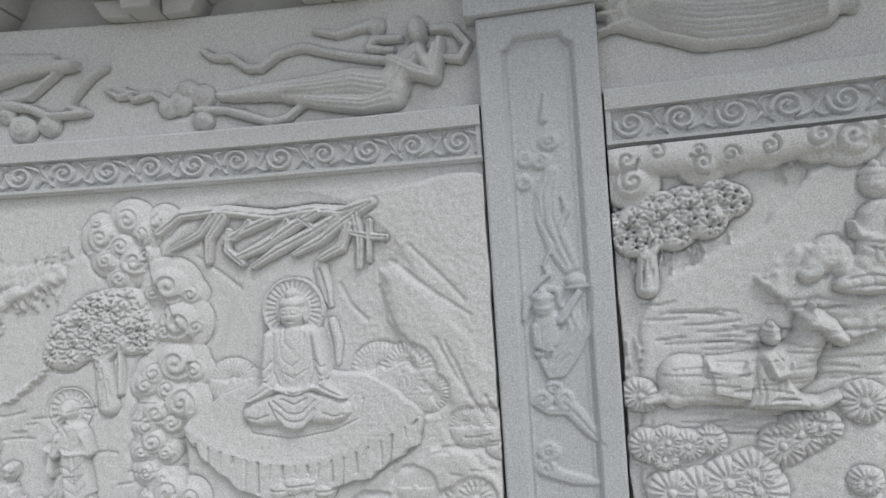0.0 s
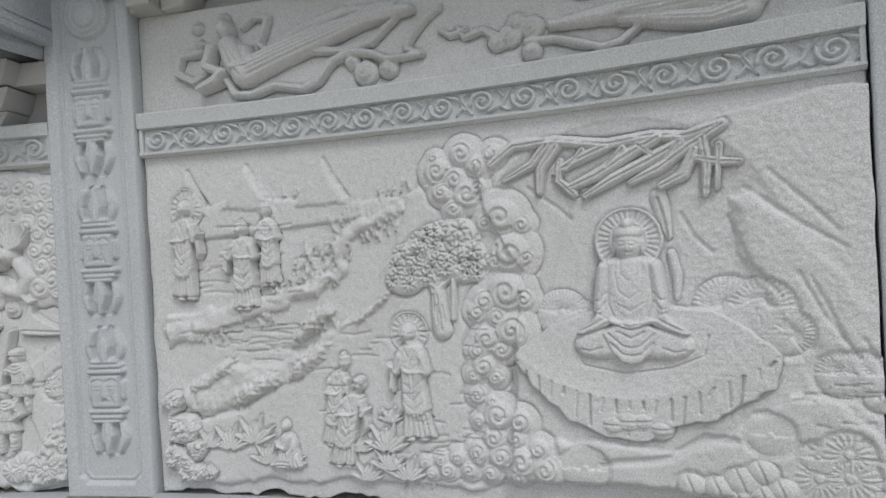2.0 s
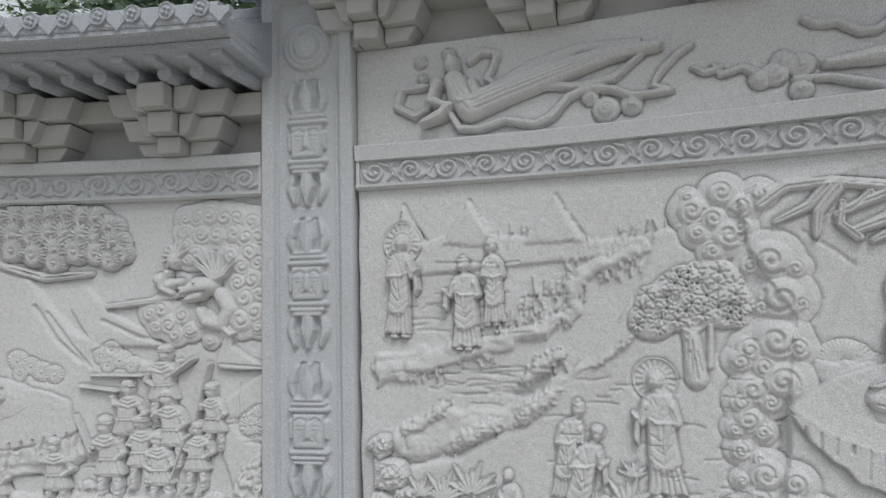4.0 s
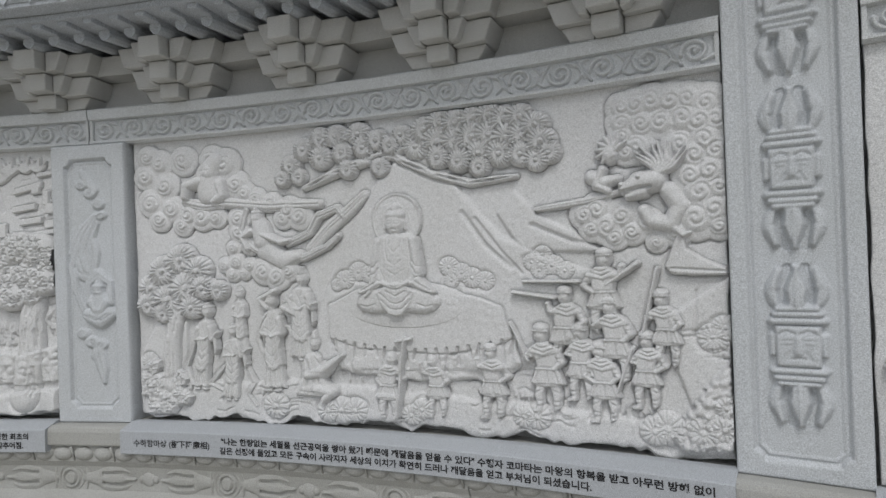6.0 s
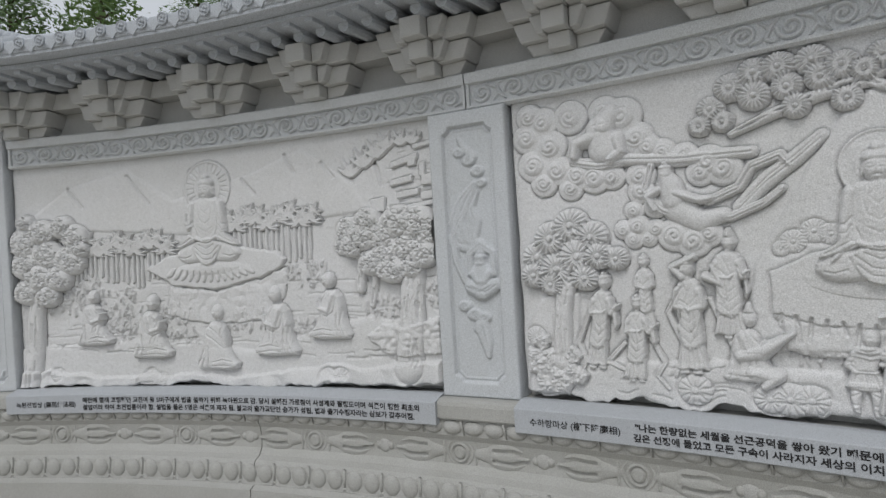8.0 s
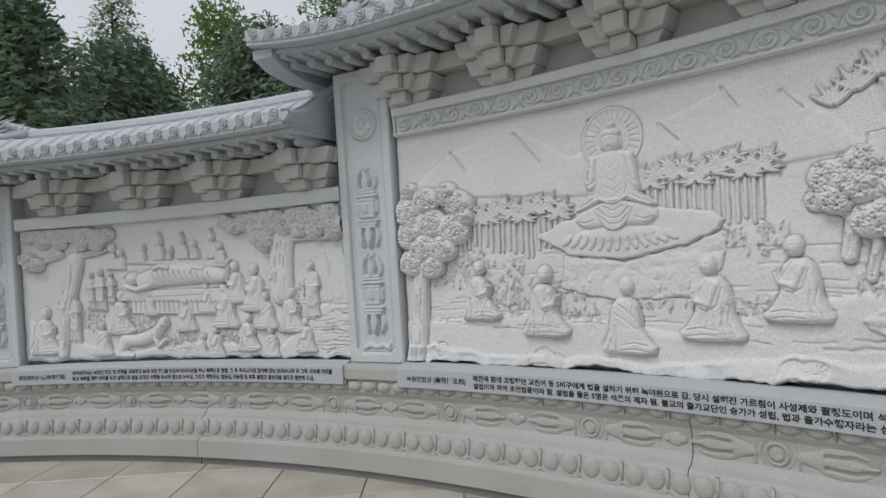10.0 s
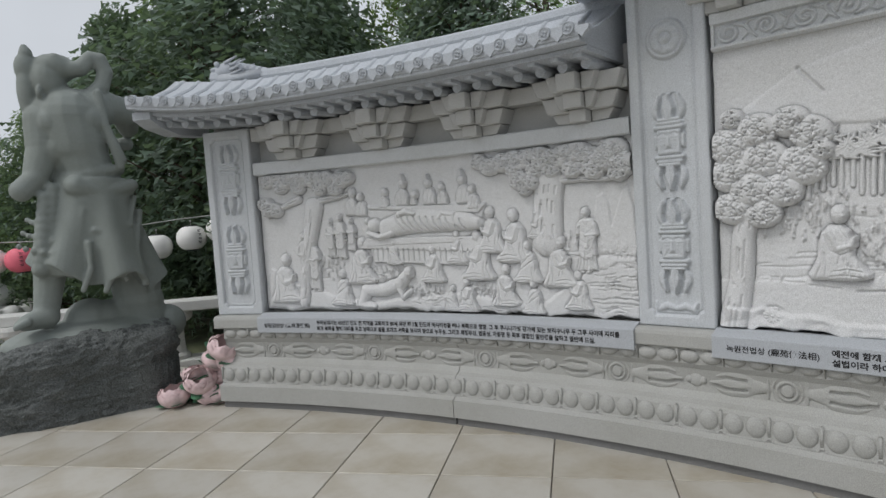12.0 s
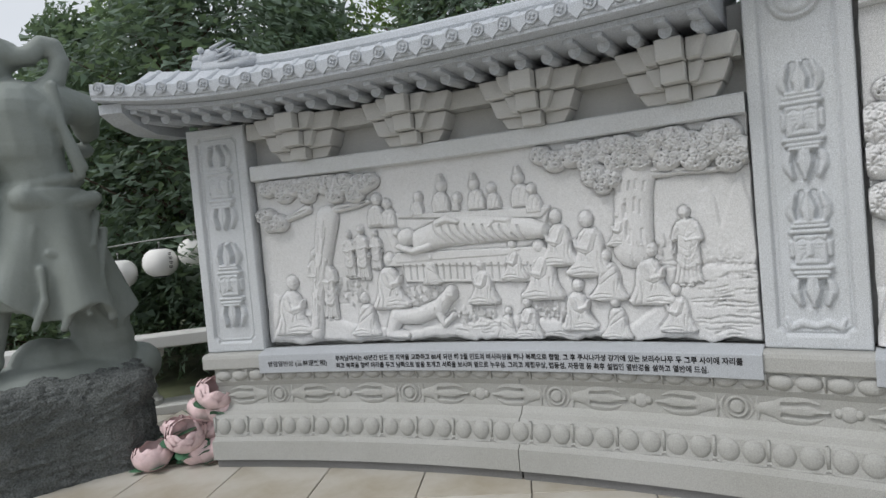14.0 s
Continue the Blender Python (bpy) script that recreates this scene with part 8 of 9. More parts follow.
# ---- flying figures above the lintel of the tallest bays ----
def flyer(c, pts_body, head_at, k, scarves, clouds, side):
    for q in scarves:
        drape(c, q, 0.024 * k, 0.046, 3)
    for u, v, r in clouds:
        c.puff(u, v, r, 0.05)
    c.limb(pts_body, 0.075, 0, 0.42)
    # long skirt tails and folds
    (u0, v0, r0), (u1, v1, r1) = pts_body[0], pts_body[2]
    for j in range(4):
        o = (j - 1.5) * 0.9
        c.limb([(u1, v1 + o * r1 * 0.45, r1 * 0.34), (u0, v0 + o * 0.035, 0.018), (u0 + (u0 - u1) * 0.45, v0 + o * 0.055 + 0.012 * math.sin(j * 2.3), 0.007)], 0.055, 0, 0.45)
    for o in (-0.62, -0.38, -0.14, 0.14, 0.38, 0.62):
        c.cut([(u, v + o * r) for u, v, r in pts_body], 0.006, 0.012)
    for q in scarves:
        n = len(q)
        c.limb([(u + 0.012, v + 0.026 * math.sin(1.3 * i + 0.6), 0.012 * (1 - 0.5 * abs(2 * i / (n - 1) - 1))) for i, (u, v) in enumerate(q)], 0.036, 0, 0.45)
    head(c, head_at[0], head_at[1], 0.046 * k, 0.09, 1, side)


class Frieze(Panel):
    def __init__(s, key, label, seed):
        s.key, s.step, s.gap, s.depth = key, 0.0045, 0.004, 0.85
        s.a, s.b = BAY[key][:2]
        s.z0, s.z1 = 2.317, 2.735
        s.w, s.t = radians(s.a - s.b) * R, s.z1 - s.z0
        s.d0, s.seed, s.figs = -0.02, seed, []
        s.top = thing("stone_frieze", label, "relief carving", "carved story reliefs")
        s.bg = Carve(0, 0, s.w, s.t, 0.006)


def strand(c, pts, h, lines):
    """A rounded strand of cloth or limb with creases running along it."""
    c.limb(pts, h, 0, 0.42)
    for j in range(lines):
        o = (j - (lines - 1) / 2) * 1.3 / max(1, lines)
        c.cut([(u + 0.15 * o * r, v + o * r) for u, v, r in pts], 0.005, 0.007)


p = Frieze("B", "granite frieze with two flying figures in scarves", 61)
f = p.fig("flying_figure", "flying maiden with clasped hands and ring of scarf")
strand(f, [(1.688, 0.289, 0.011), (1.723, 0.262, 0.013), (1.784, 0.261, 0.013), (1.842, 0.216, 0.013), (1.893, 0.211, 0.013), (1.956, 0.254, 0.013), (2.048, 0.270, 0.013), (2.146, 0.238, 0.013), (2.264, 0.208, 0.013), (2.380, 0.185, 0.013)], 0.045, 2)
strand(f, [(1.650, 0.084, 0.011), (1.752, 0.076, 0.013), (1.831, 0.049, 0.015), (1.910, 0.017, 0.015), (1.972, 0.027, 0.013), (2.035, 0.070, 0.011)], 0.042, 2)
strand(f, [(2.503, 0.279, 0.013), (2.576, 0.275, 0.015), (2.623, 0.213, 0.015), (2.595, 0.168, 0.015), (2.544, 0.178, 0.011)], 0.045, 1)
strand(f, [(2.395, 0.260, 0.011), (2.298, 0.268, 0.013), (2.282, 0.239, 0.013), (2.363, 0.222, 0.011)], 0.045, 1)
strand(f, [(1.392, 0.180, 0.006), (1.420, 0.138, 0.011), (1.496, 0.152, 0.011), (1.550, 0.112, 0.019)], 0.035, 1)
strand(f, [(2.092, 0.322, 0.008), (2.171, 0.300, 0.013), (2.251, 0.316, 0.015), (2.301, 0.323, 0.017)], 0.032, 0)
strand(f, [(2.359, 0.096, 0.057), (2.219, 0.130, 0.049), (2.099, 0.123, 0.042), (1.917, 0.124, 0.029), (1.744, 0.120, 0.015)], 0.070, 4)
strand(f, [(2.353, 0.068, 0.049), (2.253, 0.049, 0.034), (2.115, 0.071, 0.027), (1.976, 0.099, 0.017)], 0.062, 3)
strand(f, [(2.356, 0.115, 0.053), (2.409, 0.171, 0.048), (2.450, 0.204, 0.034)], 0.075, 2)
strand(f, [(2.361, 0.182, 0.025), (2.436, 0.141, 0.025), (2.502, 0.115, 0.023), (2.520, 0.182, 0.019), (2.531, 0.232, 0.013)], 0.085, 1)
strand(f, [(2.463, 0.195, 0.023), (2.490, 0.142, 0.021), (2.514, 0.211, 0.015)], 0.090, 0)
for i, (u, v, r) in enumerate([(1.591, 0.113, 0.029), (1.618, 0.156, 0.025), (1.674, 0.132, 0.029), (1.669, 0.047, 0.025), (1.546, 0.101, 0.025), (2.310, 0.312, 0.021)]):
    f.puff(u, v, r, 0.05, i * 71)
head(f, 2.454, 0.272, 0.032, 0.092, 1, 1)
f = p.fig("flying_figure", "flying maiden reaching forward among scarves")
strand(f, [(0.412, 0.103, 0.013), (0.447, 0.042, 0.015), (0.524, 0.033, 0.015), (0.627, 0.060, 0.015), (0.750, 0.030, 0.017), (0.813, 0.055, 0.017), (0.879, 0.124, 0.015), (0.965, 0.149, 0.015), (1.047, 0.133, 0.015), (1.115, 0.098, 0.015), (1.252, 0.103, 0.011)], 0.050, 2)
strand(f, [(0.735, 0.186, 0.013), (0.929, 0.161, 0.015), (1.049, 0.176, 0.015), (1.152, 0.250, 0.009)], 0.045, 1)
strand(f, [(1.252, 0.103, 0.011), (1.190, 0.129, 0.011), (1.216, 0.176, 0.013), (1.278, 0.235, 0.013), (1.329, 0.261, 0.009)], 0.042, 1)
strand(f, [(0.304, 0.231, 0.013), (0.204, 0.229, 0.015), (0.181, 0.156, 0.015), (0.257, 0.113, 0.015), (0.316, 0.137, 0.013)], 0.045, 1)
strand(f, [(0.490, 0.311, 0.011), (0.544, 0.351, 0.013), (0.606, 0.334, 0.013), (0.590, 0.286, 0.013), (0.562, 0.236, 0.013), (0.600, 0.203, 0.009)], 0.045, 1)
strand(f, [(0.506, 0.156, 0.023), (0.740, 0.261, 0.025), (0.938, 0.310, 0.019), (1.150, 0.305, 0.011)], 0.050, 3)
strand(f, [(0.491, 0.128, 0.061), (0.634, 0.172, 0.053), (0.836, 0.225, 0.046), (1.031, 0.269, 0.032), (1.217, 0.276, 0.017)], 0.072, 4)
strand(f, [(0.429, 0.239, 0.046), (0.451, 0.179, 0.053), (0.491, 0.128, 0.057)], 0.075, 2)
strand(f, [(0.361, 0.236, 0.021), (0.331, 0.163, 0.021), (0.406, 0.131, 0.017)], 0.088, 1)
strand(f, [(0.505, 0.218, 0.021), (0.526, 0.158, 0.021), (0.449, 0.149, 0.017)], 0.085, 1)
strand(f, [(0.299, 0.074, 0.015), (0.374, 0.103, 0.025), (0.407, 0.138, 0.015)], 0.090, 1)
strand(f, [(1.324, 0.179, 0.006), (1.367, 0.151, 0.011), (1.422, 0.163, 0.011)], 0.032, 0)
for i, (u, v, r) in enumerate([(1.019, 0.062, 0.034), (0.962, 0.113, 0.021), (1.113, 0.068, 0.027), (0.403, 0.362, 0.017), (0.284, 0.338, 0.017), (0.293, 0.267, 0.015)]):
    f.puff(u, v, r, 0.05, i * 71)
head(f, 0.420, 0.304, 0.032, 0.092, 1, -1)
p.finish(0.0)
UP = 2.317 - 0.72
dz = lambda q: [(x[0], x[1] - UP, *x[2:]) for x in q]
p = Frieze("A", "granite frieze with a flying figure in scarves", 62)
f = p.fig("flying_figure", "flying maiden seen from below among scarves")
flyer(f, dz([(0.098, 1.858, 0.05), (0.182, 1.805, 0.06), (0.317, 1.763, 0.075), (0.482, 1.750, 0.07), (0.641, 1.755, 0.05)]), dz([(0.136, 1.880)])[0], 1.1,
      [dz([(0.036, 1.869), (0.058, 1.817), (0.162, 1.771), (0.218, 1.808), (0.273, 1.845)]), dz([(0.280, 1.732), (0.431, 1.733), (0.595, 1.764), (0.719, 1.766)])], [], -1)
p.finish(0.0)


class Lump:
    """Collects balls, tubes and patches as plain vertex and face lists."""
    def __init__(s):
        s.v, s.f = [], []

    def ball(s, c, r, seg=10, rings=7, stretch=(1, 1, 1)):
        k = len(s.v)
        s.v.append((c[0], c[1], c[2] + r * stretch[2]))
        for j in range(1, rings):
            t = math.pi * j / rings
            for i in range(seg):
                a = 2 * math.pi * i / seg
                s.v.append((c[0] + r * stretch[0] * math.sin(t) * math.cos(a), c[1] + r * stretch[1] * math.sin(t) * math.sin(a), c[2] + r * stretch[2] * math.cos(t)))
        s.v.append((c[0], c[1], c[2] - r * stretch[2]))
        end = len(s.v) - 1
        for i in range(seg):
            i2 = (i + 1) % seg
            s.f.append((k, k + 1 + i, k + 1 + i2))
            for j in range(rings - 2):
                a, b = k + 1 + j * seg, k + 1 + (j + 1) * seg
                s.f.append((a + i, b + i, b + i2, a + i2))
            a = k + 1 + (rings - 2) * seg
            s.f.append((a + i, end, a + i2))

    def tube(s, a, b, r0, r1, seg=6):
        a, b = Vector(a), Vector(b)
        d = (b - a).normalized()
        x = d.orthogonal().normalized()
        y = d.cross(x)
        k = len(s.v)
        for p, r in ((a, r0), (b, r1)):
            for i in range(seg):
                t = 2 * math.pi * i / seg
                s.v.append(tuple(p + x * r * math.cos(t) + y * r * math.sin(t)))
        for i in range(seg):
            j = (i + 1) % seg
            s.f.append((k + i, k + j, k + seg + j, k + seg + i))
        s.f += [tuple(k + i for i in range(seg))[::-1], tuple(k + seg + i for i in range(seg))]

    def mesh(s, name, mat):
        me = bpy.data.meshes.new(name)
        me.from_pydata(s.v, [], s.f)
        me.materials.append(mat)
        return me


# ---- guardian statue on its rock ----
S_AT = (-8.30, -4.42)
TURN = 118.0


def boulder(c, size, seed, cuts=30, rough=0.07, flat=0.0):
    """A weathered block: a rounded cube pushed about by noise at three scales."""
    lump = Lump()
    n = cuts
    for axis in range(3):
        for side in (-1, 1):
            k = len(lump.v)
            for i in range(n + 1):
                for j in range(n + 1):
                    p = [0, 0, 0]
                    p[axis], p[(axis + 1) % 3], p[(axis + 2) % 3] = side, -1 + 2 * i / n, -1 + 2 * j / n
                    p = Vector(p)
                    q = p / (abs(p.x) ** 5 + abs(p.y) ** 5 + abs(p.z) ** 5) ** 0.2
                    d = noise.noise(q * 1.3 + Vector((seed, 0, 0))) * rough * 2.2 + noise.noise(q * 4.0 + Vector((0, seed, 0))) * rough * 0.8 + noise.noise(q * 13.0) * rough * 0.55 + noise.noise(q * 31.0) * rough * 0.35
                    q = q * (1 + d)
                    lump.v.append((c[0] + q.x * size[0], c[1] + q.y * size[1], max(c[2] + q.z * size[2], flat)))
            for i in range(n):
                for j in range(n):
                    a = k + i * (n + 1) + j
                    f = (a, a + 1, a + n + 2, a + n + 1)
                    lump.f.append(f if side < 0 else f[::-1])
    return lump


rock = thing("pedestal_rock", "dark rough boulder used as the statue's pedestal", "rock", m=pose(S_AT[0], S_AT[1], 0, 0, 0, TURN))
lump = boulder((0.09, 0.0, 0.20), (0.72, 0.50, 0.40), 3.0, 76, 0.065, -0.02)
# the top rises a little towards the wall
lump.v = [(x, y, z + 0.10 * (x + 0.2)) if z > 0.2 else (x, y, z) for x, y, z in lump.v]
me = lump.mesh("rock_body", ROCK)
bm = bmesh.new()
bm.from_mesh(me)
bmesh.ops.remove_doubles(bm, verts=bm.verts, dist=0.0005)
part("rock_body", bm, ROCK, rock, smooth=True)


def statue():
    """A muscular guardian seen from behind, one knee forward, in a knotted skirt with a flying ribbon."""
    lump = Lump()
    ball = lambda _, *a: lump.ball(*a)
    bm = None

    def P(xz, y=0.0):
        return (xz[0], y, xz[1])

    def seg(a, b, ra, rb, ya=0.0, yb=0.0, n=5):
        for i in range(n + 1):
            f = i / n
            ball(bm, (a[0] + (b[0] - a[0]) * f, ya + (yb - ya) * f, a[1] + (b[1] - a[1]) * f), (ra + (rb - ra) * f) * 1.13, 14, 10)

    def skin(a):
        """How far the skirt's front lies from its axis at a point of its outline plane."""
        f = min(1, max(0, ((0.283, 1.865)[1] - a[1]) / ((0.283, 1.865)[1] - (0.254, 1.064)[1])))
        cx = (0.283, 1.865)[0] * (1 - f) + (0.253, 1.055)[0] * f + 0.03 * f
        rx, ry = 0.265 + 0.20 * f ** 1.3, 0.21 + 0.15 * f
        return -0.02 - ry * math.sqrt(max(0.05, 1 - ((a[0] - cx) / rx) ** 2))

    # lighter rock under the feet
    lump.ball(P((0.199, 0.555), 0.02), 1.0, 24, 14, (0.66, 0.36, 0.17))
    seg((0.600, 0.414), (0.551, 1.067), 0.20, 0.17, 0.08, 0.05)
    seg((0.190, 0.677), (0.787, 0.585), 0.18, 0.14, 0.05, 0.08)
    # back, shoulders, waist
    seg((0.271, 1.913), (0.218, 2.151), 0.185, 0.20, 0.0, 0.0)
    seg((0.218, 2.151), (0.189, 2.362), 0.215, 0.22, 0.0, 0.0)
    seg((0.083, 2.410), (0.357, 2.430), 0.165, 0.155, 0.03, 0.0)
    ball(bm, P((0.073, 2.318), -0.07), 0.14, 14, 10)
    ball(bm, P((0.316, 2.336), -0.08), 0.14, 14, 10)
    ball(bm, P((0.084, 2.109), -0.06), 0.13, 14, 10)
    ball(bm, P((0.321, 2.090), -0.06), 0.12, 14, 10)
    # neck and head with swept hair and topknot
    seg((0.146, 2.479), (0.103, 2.594), 0.10, 0.10, 0.02, 0.02)
    ball(bm, P((0.060, 2.663), 0.02), 0.155, 16, 12, (0.86, 1.0, 1.15))
    ball(bm, P((0.121, 2.765), 0.02), 0.145, 16, 12, (1.15, 1.0, 0.8))
    ball(bm, P((-0.083, 2.572), 0.0), 0.085, 14, 10, (0.8, 1, 2.6))
    ball(bm, P((-0.079, 2.753), 0.0), 0.075, 14, 10, (1.0, 1, 1.6))
    seg((-0.063, 2.866), (-0.070, 2.915), 0.045, 0.025)
    ball(bm, P((-0.003, 2.549), -0.12), 0.035, 10, 8, (0.7, 1, 1.4))
    # ribbon from the head, curling up and round
    rib = ((0.126, 2.811), (0.217, 2.747), (0.306, 2.767), (0.380, 2.843), (0.445, 2.835), (0.479, 2.736), (0.444, 2.618), (0.371, 2.561))
    for a, b in zip(rib, rib[1:]):
        seg(a, b, 0.056, 0.054, -0.05, -0.05, 4)
        seg(a, b, 0.050, 0.048, 0.02, 0.02, 4)
    # arm hanging at the side, fist forward
    seg((0.004, 2.343), (-0.009, 2.104), 0.125, 0.115, -0.02, -0.04)
    seg((-0.009, 2.104), (-0.083, 1.886), 0.115, 0.085, -0.04, -0.10)
    seg((-0.084, 1.877), (-0.185, 1.782), 0.075, 0.075, -0.12, -0.16)
    ball(bm, P((-0.202, 1.779), -0.16), 0.075, 12, 8, (0.9, 1.0, 0.8))
    # arm stretched to the side and bent forward
    seg((0.384, 2.476), (0.597, 2.446), 0.125, 0.105, 0.0, 0.10)
    seg((0.604, 2.426), (0.652, 2.353), 0.10, 0.08, 0.12, 0.38)
    seg((0.636, 2.204), (0.581, 2.205), 0.05, 0.05, 0.42, 0.42)
    # belt and sash
    for i in range(28):
        t = i / 28 * 2 * math.pi
        ball(bm, (P((0.287, 1.903))[0] + 0.225 * math.cos(t), 0.17 * math.sin(t), P((0.287, 1.903))[2] + 0.035 * math.cos(t)), 0.048, 10, 8)
    seg((0.180, 1.800), (0.372, 1.740), 0.08, 0.05, -0.20, -0.19)
    seg((0.372, 1.740), (0.583, 1.799), 0.06, 0.05, -0.18, -0.10)
    for k, (x, r) in enumerate((((0.015, 1.787), 0.05), ((-0.042, 1.722), 0.045))):
        seg(x, (x[0] - 0.07, x[1] - 0.55), r, 0.06, -0.14 - 0.03 * k, -0.20 - 0.03 * k, 9)
    # foot and shin
    seg((-0.055, 1.140), (-0.102, 0.864), 0.105, 0.085, -0.10, -0.12)
    seg((-0.109, 0.794), (-0.251, 0.764), 0.085, 0.055, -0.14, -0.20)
    for i in range(5):
        seg((-0.237, 0.776), (-0.305, 0.754), 0.030, 0.024, -0.12 - 0.045 * i, -0.14 - 0.05 * i, 3)
    # skirt: a flaring tube with deep folds and a swinging hem
    rings, segs = 16, 72
    rows = []
    for j in range(rings):
        f = j / (rings - 1)
        cx = (0.283, 1.865)[0] * (1 - f) + (0.253, 1.055)[0] * f
        z = (0.283, 1.865)[1] * (1 - f) + (0.254, 1.064)[1] * f
        row = []
        for i in range(segs):
            t = 2 * math.pi * i / segs
            fold = 0.028 * f * math.sin(9 * t + 1.5 * f) + 0.06 * f * f * math.sin(5 * t + 0.7)
            rx, ry = 0.265 + 0.20 * f ** 1.3 + fold, 0.21 + 0.15 * f + fold
            dz = 0.08 * f * math.sin(5 * t + 0.7) - 0.10 * f * math.cos(t)
            lump.v.append((cx + rx * math.cos(t) + 0.03 * f, ry * math.sin(t) - 0.02, z + dz))
            row.append(len(lump.v) - 1)
        rows.append(row)
    for a, b in zip(rows, rows[1:]):
        for i in range(segs):
            lump.f.append((a[i], a[(i + 1) % segs], b[(i + 1) % segs], b[i]))
    lump.f += [tuple(rows[0]), tuple(rows[-1][::-1])]
    # rolled cloth over the hip
    for k in range(3):
        for i in range(12):
            t = -2.5 + i * 0.2
            ball(bm, (0.02 + (0.26 + 0.05 * k) * math.cos(t) * 0.9, (0.21 + 0.04 * k) * math.sin(t), 1.58 - 0.10 * k - 0.10 * math.sin((i + 1) / 13 * math.pi)), 0.026, 8, 6)
    # swags and folds of the skirt, its apron and the rippling sash
    for pts, r in (
            ([(0.620, 1.796), (0.527, 1.700), (0.405, 1.675), (0.263, 1.719)], 0.030),
            ([(0.600, 1.695), (0.544, 1.480), (0.406, 1.390), (0.273, 1.442)], 0.028),
            ([(0.629, 1.571), (0.560, 1.238), (0.598, 0.977)], 0.035),
            ([(0.343, 1.594), (0.368, 1.327), (0.455, 1.030)], 0.030),
            ([(0.207, 1.604), (0.148, 1.349), (0.007, 1.165), (-0.108, 1.123)], 0.034),
            ([(0.443, 1.353), (0.378, 1.122), (0.306, 0.956)], 0.032),
            ([(0.222, 1.341), (0.218, 1.141), (0.152, 0.981)], 0.030),
            ([(0.109, 1.828), (0.157, 1.708), (0.227, 1.669)], 0.032),
            ([(0.275, 1.832), (0.344, 1.728), (0.427, 1.707)], 0.034),
            ([(0.072, 1.765), (-0.025, 1.688), (-0.087, 1.503), (-0.091, 1.275)], 0.030),
            ([(0.100, 1.744), (0.023, 1.619), (-0.028, 1.432), (-0.028, 1.268)], 0.028),
            ([(0.129, 1.695), (0.063, 1.522), (0.025, 1.328)], 0.024),
    ):
        for a, b in zip(pts, pts[1:]):
            ya, yb = skin(a) + 0.8 * r, skin(b) + 0.8 * r
            seg(a, b, r * 0.85, r * 0.7, ya, yb, 9)
    # a scarf lying down the back
    for pts in (
            [(0.257, 2.520), (0.413, 2.372), (0.460, 2.181), (0.517, 1.953)],
            [(0.406, 2.552), (0.435, 2.286), (0.537, 2.009)],
    ):
        for a, b in zip(pts, pts[1:]):
            seg(a, b, 0.030, 0.030, -0.150, -0.150, 9)
    me = lump.mesh("guardian_statue", STATUE)
    ob = new("guardian_statue", me)
    ob.matrix_basis = pose(S_AT[0], S_AT[1], 0, 0, 0, TURN)
    r = ob.modifiers.new("fuse", "REMESH")
    r.mode, r.voxel_size, r.use_smooth_shade = "VOXEL", 0.0115, True
    s = ob.modifiers.new("ease", "SMOOTH")
    s.factor, s.iterations = 0.5, 4
    return tagged(ob, "grey-green granite guardian statue in a knotted skirt", "statue")


statue()


# ---- lotus lanterns of paper heaped by the wall's end ----
def lotus_flower(r=0.118):
    """A paper lotus: three rings of cupped petals that close to a globe, on small green leaves."""
    e = thing("lotus_flower", "pale pink paper lotus with green leaves", "paper flower", "paper lotuses")
    for n, rr, top, turn in ((5, 0.80, 1.75, 0.0), (6, 0.93, 1.62, 0.5), (7, 1.06, 1.42, 0.2)):
        for i in range(n):
            a0 = 2 * math.pi * (i + turn) / n
            grid = []
            bm = bmesh.new()
            for j in range(7):
                f = j / 6
                lat = -1.25 + (top - 0.25) * f * 1.32
                half = 4.6 / n * (1.0 if f < 0.6 else max(0.10, 1 - ((f - 0.6) / 0.42) ** 2))
                row = []
                for q in range(6):
                    k = -1 + 2 * q / 5
                    a, lift = a0 + k * half, rr * r * (1 + 0.05 * (1 - k * k) + (-0.06 * (f - 0.8) / 0.2 if f > 0.8 else 0))
                    row.append(bm.verts.new((lift * math.cos(lat) * math.cos(a), lift * math.cos(lat) * math.sin(a), 0.92 * r + 0.92 * lift * math.sin(lat))))
                grid.append(row)
            for p0, p1 in zip(grid, grid[1:]):
                for q in range(5):
                    bm.faces.new((p0[q], p0[q + 1], p1[q + 1], p1[q]))
            part("petal", bm, PETAL, e, smooth=True)
    for i in range(5):
        a = i * 2 * math.pi / 5 + 0.4
        bm = bmesh.new()
        vs = [bm.verts.new((r * (0.6 + 0.8 * math.cos(t)) * math.cos(a) - r * 0.42 * math.sin(t) * math.sin(a), r * (0.6 + 0.8 * math.cos(t)) * math.sin(a) + r * 0.42 * math.sin(t) * math.cos(a), r * 0.05 + 0.22 * r * (1 + math.cos(t)))) for t in [k * math.pi / 5 for k in range(10)]]
        bm.faces.new(vs)
        part("leaf", bm, LOTUS_LEAF, e)
    return e


